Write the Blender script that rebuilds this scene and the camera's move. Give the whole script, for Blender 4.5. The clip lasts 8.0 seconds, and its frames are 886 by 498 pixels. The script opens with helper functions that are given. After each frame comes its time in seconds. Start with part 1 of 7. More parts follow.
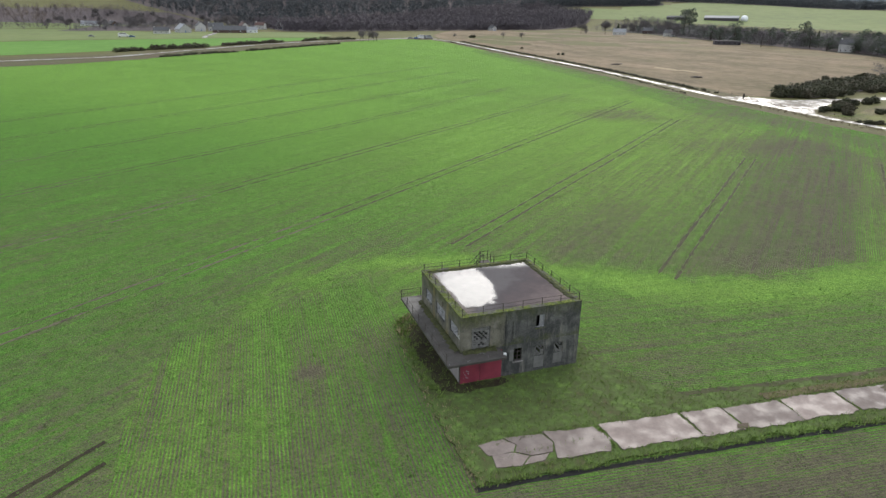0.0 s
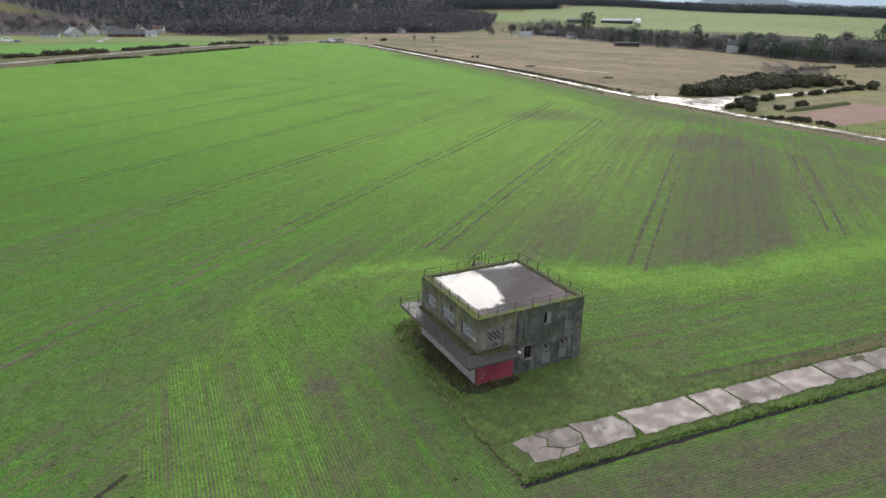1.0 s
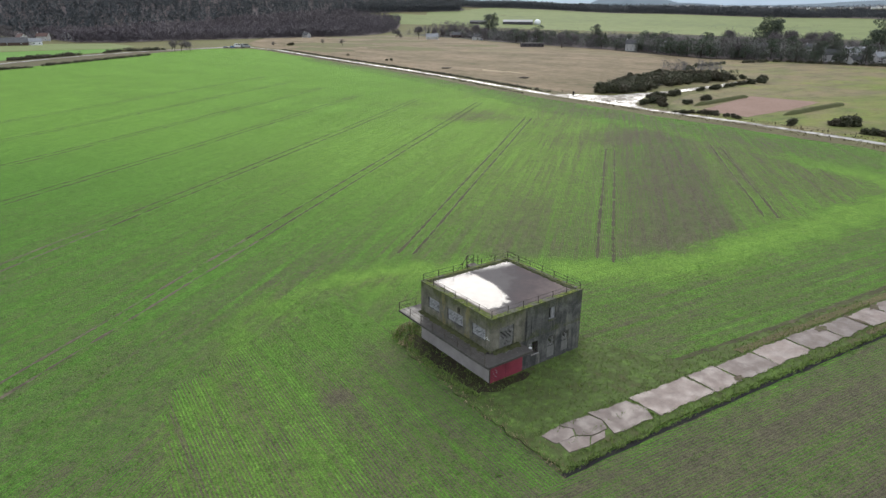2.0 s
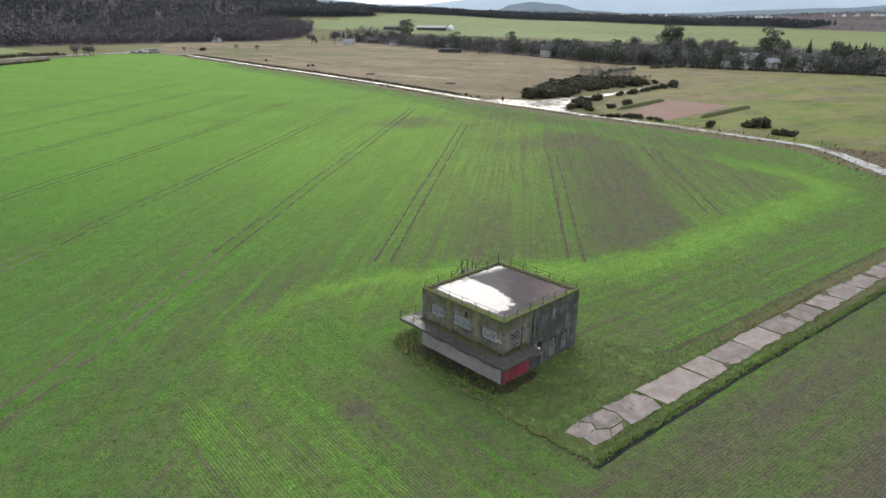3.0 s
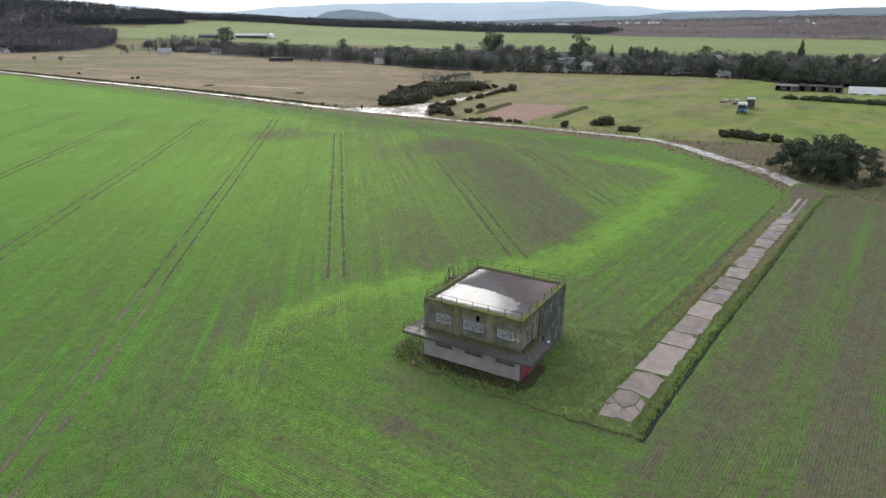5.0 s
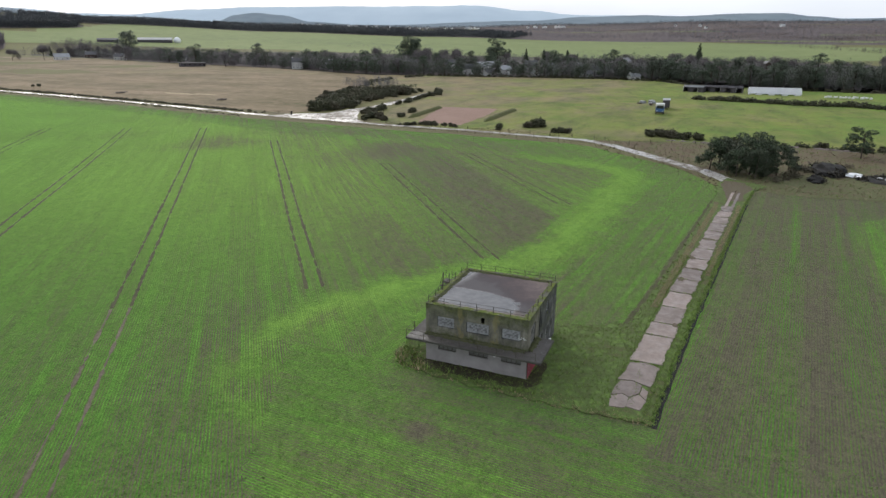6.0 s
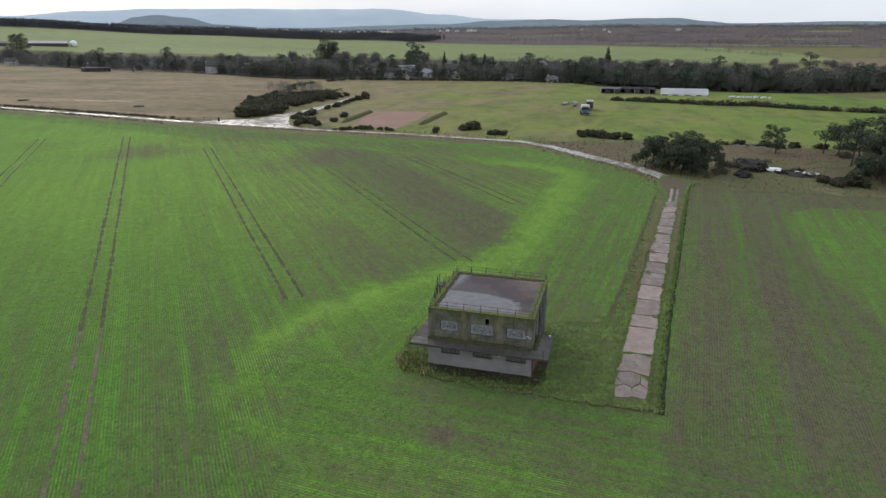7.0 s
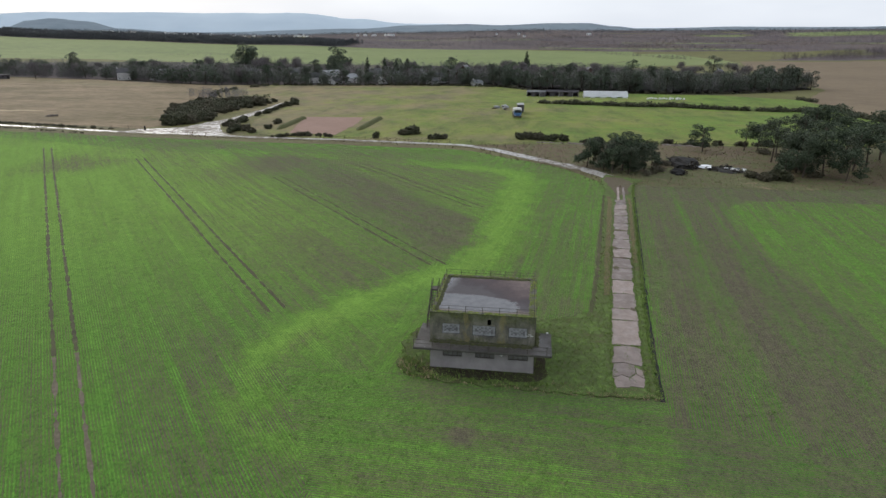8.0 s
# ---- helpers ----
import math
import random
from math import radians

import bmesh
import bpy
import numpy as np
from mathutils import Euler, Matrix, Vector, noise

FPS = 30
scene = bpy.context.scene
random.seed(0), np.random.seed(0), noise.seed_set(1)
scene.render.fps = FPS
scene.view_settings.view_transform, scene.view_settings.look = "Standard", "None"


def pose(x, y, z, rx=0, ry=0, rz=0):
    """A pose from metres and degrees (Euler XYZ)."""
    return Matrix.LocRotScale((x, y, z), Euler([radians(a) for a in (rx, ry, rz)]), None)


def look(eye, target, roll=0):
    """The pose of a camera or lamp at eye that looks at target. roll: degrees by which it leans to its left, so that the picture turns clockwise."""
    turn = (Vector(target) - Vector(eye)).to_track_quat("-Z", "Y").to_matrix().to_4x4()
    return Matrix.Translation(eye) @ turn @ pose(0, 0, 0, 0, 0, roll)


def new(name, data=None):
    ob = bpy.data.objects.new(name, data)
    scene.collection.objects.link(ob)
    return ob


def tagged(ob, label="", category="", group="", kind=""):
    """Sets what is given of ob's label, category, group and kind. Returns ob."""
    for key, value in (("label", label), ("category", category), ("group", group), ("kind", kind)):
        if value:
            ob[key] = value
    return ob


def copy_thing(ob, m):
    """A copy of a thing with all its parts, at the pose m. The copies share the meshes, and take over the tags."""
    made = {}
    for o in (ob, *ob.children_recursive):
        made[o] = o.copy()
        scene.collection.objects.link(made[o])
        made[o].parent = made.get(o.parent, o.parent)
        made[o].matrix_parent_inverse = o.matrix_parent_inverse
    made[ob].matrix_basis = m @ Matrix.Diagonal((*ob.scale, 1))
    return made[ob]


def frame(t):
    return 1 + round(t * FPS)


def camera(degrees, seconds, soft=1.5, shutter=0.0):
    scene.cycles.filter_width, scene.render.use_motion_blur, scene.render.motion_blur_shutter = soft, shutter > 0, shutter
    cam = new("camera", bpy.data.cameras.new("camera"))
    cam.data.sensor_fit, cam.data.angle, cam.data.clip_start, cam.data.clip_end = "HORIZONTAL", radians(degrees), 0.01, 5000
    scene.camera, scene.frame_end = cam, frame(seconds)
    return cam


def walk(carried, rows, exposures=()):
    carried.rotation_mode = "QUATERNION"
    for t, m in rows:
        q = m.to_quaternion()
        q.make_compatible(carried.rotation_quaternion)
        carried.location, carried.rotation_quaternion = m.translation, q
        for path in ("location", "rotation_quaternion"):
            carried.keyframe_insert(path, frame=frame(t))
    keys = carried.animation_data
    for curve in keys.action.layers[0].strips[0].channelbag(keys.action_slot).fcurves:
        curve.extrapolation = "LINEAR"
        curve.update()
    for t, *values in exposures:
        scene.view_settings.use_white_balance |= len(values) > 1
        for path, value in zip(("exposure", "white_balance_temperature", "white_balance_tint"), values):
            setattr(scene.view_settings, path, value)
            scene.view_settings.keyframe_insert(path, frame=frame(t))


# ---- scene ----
cam = camera(69.9, 8.0)
PATH = [
    (0, (-1.374, -2.848, 28.987), (-0.745, -1.082, 28.289), 0.8),
    (0.5, (-5.196, -1.591, 29.112), (-4.441, 0.126, 28.419), 0.8),
    (1, (-8.871, -0.159, 29.268), (-7.994, 1.501, 28.581), 0.8),
    (1.5, (-12.475, 1.532, 29.433), (-11.478, 3.127, 28.753), 0.7),
    (1.7, (-13.852, 2.281, 29.469), (-12.81, 3.847, 28.788), 0.4),
    (2.8, (-21.048, 6.918, 29.927), (-19.777, 8.313, 29.263), 0.5),
    (3, (-22.269, 7.873, 29.967), (-20.962, 9.234, 29.304), 0.6),
    (3.5, (-25.151, 10.48, 30.075), (-23.752, 11.749, 29.418), 0.5),
    (4, (-27.855, 13.254, 30.18), (-26.371, 14.427, 29.529), 0.5),
    (4.5, (-30.304, 16.216, 30.281), (-28.744, 17.287, 29.636), 0.4),
    (6, (-36.706, 25.973, 30.69), (-34.958, 26.714, 30.062), 0.3),
    (6.5, (-38.29, 29.525, 30.811), (-36.495, 30.15, 30.189), 0.3),
    (7, (-39.688, 33.193, 30.916), (-37.854, 33.698, 30.298), 0.3),
    (7.5, (-40.883, 36.767, 31.006), (-39.018, 37.153, 30.394), 0.3),
    (8, (-41.904, 40.239, 31.102), (-40.017, 40.512, 30.497), 0.2),
]
walk(cam, [(t, look(eye, target, roll)) for t, eye, target, roll in PATH], exposures=[(0, -0.02), (4.5, 0.0), (5.8, -0.13), (6.6, -0.35), (7.2, -0.36), (8, -0.31)])

# ---- world, sun, exposure ----
SUN_AZ, SUN_EL = 42.0, 25.0      # degrees clockwise from +y, and above the horizon
world = bpy.data.worlds.new("sky")
scene.world = world
world.use_nodes = True
wn, wl = world.node_tree.nodes, world.node_tree.links
bg = wn["Background"]
sky = wn.new("ShaderNodeTexSky")
sky.sky_type, sky.sun_disc = "NISHITA", False
sky.sun_elevation, sky.sun_rotation = radians(SUN_EL), radians(SUN_AZ)
sky.air_density, sky.dust_density, sky.ozone_density = 1.0, 4.0, 1.0
w_co = wn.new("ShaderNodeTexCoord")
w_map = wn.new("ShaderNodeMapping")
w_map.inputs["Scale"].default_value = (1.0, 1.0, 4.0)
w_noise = wn.new("ShaderNodeTexNoise")
w_noise.inputs["Scale"].default_value, w_noise.inputs["Detail"].default_value = 2.2, 6.0
w_ramp = wn.new("ShaderNodeValToRGB")
w_ramp.color_ramp.elements[0].position, w_ramp.color_ramp.elements[0].color = 0.35, (10.6, 11.5, 13.0, 1)
w_ramp.color_ramp.elements[1].position, w_ramp.color_ramp.elements[1].color = 0.65, (13.4, 14.2, 15.4, 1)
w_mix = wn.new("ShaderNodeMix")
w_mix.data_type = "RGBA"
w_mix.inputs["Factor"].default_value = 0.82
wl.new(w_co.outputs["Generated"], w_map.inputs["Vector"])
wl.new(w_map.outputs["Vector"], w_noise.inputs["Vector"])
wl.new(w_noise.outputs["Fac"], w_ramp.inputs["Fac"])
wl.new(sky.outputs["Color"], w_mix.inputs["A"])
wl.new(w_ramp.outputs["Color"], w_mix.inputs["B"])
wl.new(w_mix.outputs["Result"], bg.inputs["Color"])
bg.inputs["Strength"].default_value = 0.095

sun = new("sun", bpy.data.lights.new("sun", "SUN"))
sun.data.energy, sun.data.angle, sun.data.color = 2.1, radians(42), (1.0, 0.96, 0.9)
sd = Vector((math.sin(radians(SUN_AZ)) * math.cos(radians(SUN_EL)), math.cos(radians(SUN_AZ)) * math.cos(radians(SUN_EL)), math.sin(radians(SUN_EL))))
sun.matrix_world = look(sd * 100, (0, 0, 0))

# ---- materials ----
class Nodes:
    """A principled material with short calls for its nodes."""

    def __init__(self, name, rough=0.8, spec=0.3, metal=0.0):
        self.m = bpy.data.materials.new(name)
        self.m.use_nodes = True
        self.n, self.l = self.m.node_tree.nodes, self.m.node_tree.links
        self.b = self.n["Principled BSDF"]
        self.b.inputs["Roughness"].default_value = rough
        self.b.inputs["Specular IOR Level"].default_value = spec
        self.b.inputs["Metallic"].default_value = metal
        geo = self.n.new("ShaderNodeNewGeometry")
        self.pos, self.island = geo.outputs["Position"], geo.outputs["Random Per Island"]
        self.normal = geo.outputs["Normal"]

    def put(self, value, socket):
        if isinstance(value, (int, float)):
            socket.default_value = value
        elif isinstance(value, tuple):
            socket.default_value = (*value, 1)[:4] if socket.type == "RGBA" else value
        else:
            self.l.new(value, socket)

    def noise(self, scale, detail=4.0, rough=0.55, vec=None, stretch=None, dist=0.0):
        vec = vec or self.pos
        if stretch:
            mp = self.n.new("ShaderNodeMapping")
            mp.inputs["Scale"].default_value = stretch
            self.l.new(vec, mp.inputs["Vector"])
            vec = mp.outputs["Vector"]
        nz = self.n.new("ShaderNodeTexNoise")
        nz.inputs["Scale"].default_value, nz.inputs["Detail"].default_value = scale, detail
        nz.inputs["Roughness"].default_value, nz.inputs["Distortion"].default_value = rough, dist
        self.l.new(vec, nz.inputs["Vector"])
        return nz.outputs["Fac"]

    def ramp(self, fac, *stops):
        r = self.n.new("ShaderNodeValToRGB")
        els = r.color_ramp.elements
        while len(els) < len(stops):
            els.new(0.5)
        for e, (p, c) in zip(els, stops):
            e.position, e.color = p, (*c, 1) if isinstance(c, tuple) else (c, c, c, 1)
        self.put(fac, r.inputs["Fac"])
        return r.outputs["Color"]

    def mix(self, fac, a, b, how="MIX"):
        x = self.n.new("ShaderNodeMix")
        x.data_type, x.blend_type = "RGBA", how
        self.put(fac, x.inputs["Factor"]), self.put(a, x.inputs["A"]), self.put(b, x.inputs["B"])
        return x.outputs["Result"]

    def math(self, op, a, b=0.0, c=0.0, clamp=False):
        x = self.n.new("ShaderNodeMath")
        x.operation, x.use_clamp = op, clamp
        for v, s in zip((a, b, c), x.inputs):
            self.put(v, s)
        return x.outputs["Value"]

    def attr(self, name):
        a = self.n.new("ShaderNodeAttribute")
        a.attribute_name = name
        return a.outputs["Fac"]

    def random(self):
        return self.n.new("ShaderNodeObjectInfo").outputs["Random"]

    def height(self):
        x = self.n.new("ShaderNodeSeparateXYZ")
        self.l.new(self.pos, x.inputs["Vector"])
        return x.outputs["Z"]

    def bump(self, fac, strength=0.4, dist=0.05):
        x = self.n.new("ShaderNodeBump")
        x.inputs["Strength"].default_value, x.inputs["Distance"].default_value = strength, dist
        self.put(fac, x.inputs["Height"])
        self.l.new(x.outputs["Normal"], self.b.inputs["Normal"])

    def done(self, colour, rough=None):
        self.put(colour, self.b.inputs["Base Color"])
        if rough is not None:
            self.put(rough, self.b.inputs["Roughness"])
        return self.m


def plain(name, c1, c2, scale=3.0, rough=0.8, bump=0.3, dist=0.02, big=0.25, metal=0.0, spec=0.3, vary=0.0):
    """Two colours mixed by a fine and a broad grain."""
    k = Nodes(name, rough, spec, metal)
    fine, broad = k.noise(scale, 6, 0.6), k.noise(scale * big, 3)
    f = k.math("ADD", k.math("MULTIPLY", fine, 0.6), k.math("MULTIPLY", broad, 0.4))
    col = k.ramp(f, (0.3, c1), (0.7, c2))
    if vary:
        v = k.math("MULTIPLY_ADD", k.random(), vary, 1 - vary / 2)
        col = k.mix(1.0, col, k.ramp(v, (0.0, 0.0), (1.0, 1.0)), "MULTIPLY")
    if bump:
        k.bump(fine, bump, dist)
    return k.done(col)


def leafy(name, c1, c2, c3=None, rough=0.7, patch=None, up=0.0, stand=None):
    """Foliage that differs from leaf to leaf and from plant to plant."""
    k = Nodes(name, rough, 0.2)
    col = k.ramp(k.island, (0.0, c1), (1.0, c2))
    if c3:
        col = k.mix(k.ramp(k.random(), (0.3, 0.0), (1.0, 0.8)), col, c3)
    if up:                                                       # soft masses of leaf face the sky as a whole
        geo = k.n.new("ShaderNodeNewGeometry")
        add = k.n.new("ShaderNodeVectorMath")
        add.operation = "ADD"
        add.inputs[1].default_value = (0, 0, up)
        nrm = k.n.new("ShaderNodeVectorMath")
        nrm.operation = "NORMALIZE"
        k.l.new(geo.outputs["Normal"], add.inputs[0])
        k.l.new(add.outputs[0], nrm.inputs[0])
        k.l.new(nrm.outputs[0], k.b.inputs["Normal"])
    if patch:
        col = k.mix(k.ramp(k.noise(0.007, 5, 0.65), (0.44, 0.0), (0.6, 0.85)), col, patch)
    if stand:                                                    # whole stands of another kind of tree
        col = k.mix(k.ramp(k.noise(0.0045, 4, 0.6, stretch=(1, 0.45, 1)), (0.55, 0.0), (0.62, 0.75)), col, stand)
    return k.done(col)


def crop_material():
    k = Nodes("winter_crop", 0.95, 0.05)
    growth, row, al, lush = k.attr("growth"), k.attr("row"), k.attr("along"), k.attr("lush")

    def add(g, f, amount):
        return k.math("ADD", g, k.math("MULTIPLY", k.math("SUBTRACT", f, 0.5), amount))
    broad, mid, clod, fine = k.noise(0.05, 5, 0.6), k.noise(0.3, 6, 0.68), k.noise(1.5, 4, 0.7), k.noise(6.0, 3, 0.7)
    line = k.math("MULTIPLY_ADD", k.math("SINE", k.math("MULTIPLY", row, 2 * math.pi / 0.27)), 0.5, 0.5)
    wide = k.noise(1.0, 4, 0.7, vec=k.combine(k.math("MULTIPLY", row, 0.62), k.math("MULTIPLY", al, 0.008)))
    thin = k.noise(1.0, 4, 0.7, vec=k.combine(k.math("MULTIPLY", row, 1.9), k.math("MULTIPLY", al, 0.05), 7.0))
    clump = k.noise(1.0, 4, 0.7, vec=k.combine(k.math("MULTIPLY", row, 3.7), k.math("MULTIPLY", al, 1.9), 3.0))
    patchy = k.math("MULTIPLY", k.ramp(k.noise(0.02, 3, 0.5), (0.4, 0.5), (0.6, 1.0)), k.ramp(growth, (0.6, 1.0), (0.85, 0.3)))
    n = add(k.math("MULTIPLY", growth, 0.0), broad, 0.45)
    line = k.mix(k.ramp(k.noise(0.22, 4, 0.65), (0.38, 0.25), (0.62, 1.0)), (0.5, 0.5, 0.5), line)
    for f, amount in ((mid, 0.6), (clod, 0.6), (thin, 1.2), (clump, 0.95), (line, 0.9), (fine, 0.9)):
        n = add(n, f, amount)
    g = k.math("ADD", growth, k.math("MULTIPLY", n, k.ramp(growth, (0.6, 1.0), (0.92, 0.4))))
    g = k.math("ADD", g, k.math("MULTIPLY", k.math("MULTIPLY", k.math("SUBTRACT", wide, 0.5), 1.9), patchy))
    tone = k.math("ADD", k.math("ADD", k.math("ADD", k.math("MULTIPLY", k.noise(8.0, 4, 0.8), 0.4), k.math("MULTIPLY", k.noise(17.0, 2, 0.7), 0.35)), k.math("MULTIPLY", k.noise(2.6, 5, 0.75), 0.4)), k.math("MULTIPLY", k.noise(0.8, 4, 0.6, dist=0.6), 0.2))
    g8 = k.math("MULTIPLY", g, 0.8)
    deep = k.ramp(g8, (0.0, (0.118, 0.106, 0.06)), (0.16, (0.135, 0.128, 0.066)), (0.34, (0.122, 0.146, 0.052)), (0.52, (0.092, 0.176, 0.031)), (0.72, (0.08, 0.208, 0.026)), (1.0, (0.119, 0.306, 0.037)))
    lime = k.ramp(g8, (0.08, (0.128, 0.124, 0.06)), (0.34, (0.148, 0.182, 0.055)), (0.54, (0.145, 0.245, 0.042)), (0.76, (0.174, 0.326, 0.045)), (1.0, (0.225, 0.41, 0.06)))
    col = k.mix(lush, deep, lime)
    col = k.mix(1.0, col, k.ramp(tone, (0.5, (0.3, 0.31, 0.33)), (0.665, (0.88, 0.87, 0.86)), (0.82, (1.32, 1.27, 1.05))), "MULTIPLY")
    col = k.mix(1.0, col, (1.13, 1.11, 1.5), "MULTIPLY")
    k.b.inputs["Sheen Weight"].default_value, k.b.inputs["Sheen Roughness"].default_value, k.b.inputs["Sheen Tint"].default_value = 0.03, 0.5, (0.6, 0.8, 0.4, 1)
    k.bump(k.math("ADD", k.math("MULTIPLY", line, 0.35), k.math("MULTIPLY", k.math("ADD", fine, clod), 2.0)), 1.0, 0.12)
    return k.done(col)


def combine(self, x, y, z=0.0):
    c = self.n.new("ShaderNodeCombineXYZ")
    for v, s in zip((x, y, z), c.inputs):
        self.put(v, s)
    return c.outputs["Vector"]


Nodes.combine = combine


def grass_material(name, *cols, scale=1.6, rough=0.9):
    k = Nodes(name, rough, 0.12)
    f = k.math("ADD", k.math("MULTIPLY", k.noise(scale, 6, 0.7), 0.55), k.math("MULTIPLY", k.noise(scale * 0.07, 5, 0.6), 0.45))
    f = k.math("MULTIPLY_ADD", k.math("SUBTRACT", k.noise(scale * 4, 3, 0.7), 0.5), 0.3, f)
    k.bump(k.noise(scale * 3, 4, 0.7), 0.8, 0.15)
    n = len(cols)
    return k.done(k.ramp(f, *[(0.32 + 0.36 * i / (n - 1), c) for i, c in enumerate(cols)]))


def concrete_wall(name, c1, c2, moss=0.5, streaks=0.6, lichen=False):
    """Weathered render: blotches, runs of damp, moss where it grows in patches."""
    k = Nodes(name, 0.9, 0.15)
    blot, fine = k.noise(0.6, 8, 0.72, dist=0.8), k.noise(8.0, 5, 0.75)
    f = k.math("ADD", k.math("MULTIPLY", blot, 0.68), k.math("MULTIPLY", fine, 0.32))
    col = k.ramp(f, (0.4, c1), (0.6, c2))
    runs = k.math("ADD", k.math("MULTIPLY", k.noise(1.0, 6, 0.7, stretch=(2.0, 2.0, 0.25), dist=0.3), 0.6), k.math("MULTIPLY", k.noise(0.9, 5, 0.6), 0.4))
    col = k.mix(k.math("MULTIPLY", k.ramp(runs, (0.48, 0.0), (0.57, 1.0)), streaks), col, (0.04, 0.041, 0.042))
    pale = k.noise(1.0, 5, 0.65, stretch=(1.4, 1.4, 0.35))
    col = k.mix(k.math("MULTIPLY", k.ramp(pale, (0.54, 0.0), (0.68, 1.0)), 0.5), col, (0.31, 0.29, 0.25))
    z = k.height()
    ragged = k.math("MULTIPLY_ADD", k.math("SUBTRACT", k.noise(1.1, 6, 0.72), 0.5), 3.4, z)
    top = k.ramp(k.math("DIVIDE", ragged, 8.0), (0.62, 0.0), (0.8, 1.0))
    low = k.ramp(k.math("DIVIDE", k.math("SUBTRACT", ragged, 3.0), 2.0), (0.0, 1.0), (0.32, 0.0))
    low = k.math("MULTIPLY", low, k.math("GREATER_THAN", z, 3.05))
    fac = k.math("MULTIPLY", k.math("MAXIMUM", top, low), moss)
    col = k.mix(fac, col, k.ramp(k.noise(4, 5, 0.7), (0.3, (0.035, 0.045, 0.016)), (0.55, (0.075, 0.09, 0.026)), (0.75, (0.15, 0.155, 0.04))))
    if lichen:
        sep = k.n.new("ShaderNodeSeparateXYZ")
        k.l.new(k.pos, sep.inputs["Vector"])
        for y in (46.15, 42.6):
            d = k.math("ADD", k.math("ABSOLUTE", k.math("SUBTRACT", sep.outputs["Y"], y)), k.math("MULTIPLY", k.math("SUBTRACT", k.noise(1.6, 5, 0.7, stretch=(1, 1, 0.6)), 0.5), 2.6))
            col = k.mix(k.math("MULTIPLY", k.ramp(d, (0.05, 1.0), (0.4, 0.0)), 0.5), col, (0.24, 0.2, 0.085))
    k.bump(f, 0.5, 0.03)
    return k.done(col)


def mossy(name):
    """Concrete edge with moss in patches."""
    k = Nodes(name, 0.95, 0.1)
    conc = k.ramp(k.noise(3.0, 5, 0.7), (0.3, (0.06, 0.06, 0.05)), (0.7, (0.17, 0.165, 0.14)))
    green = k.ramp(k.noise(6.0, 5, 0.7), (0.3, (0.04, 0.052, 0.016)), (0.52, (0.095, 0.12, 0.03)), (0.75, (0.34, 0.38, 0.08)))
    k.bump(k.noise(9.0, 4, 0.7), 0.8, 0.05)
    return k.done(k.mix(k.ramp(k.noise(0.8, 6, 0.7), (0.42, 0.0), (0.54, 1.0)), conc, green))


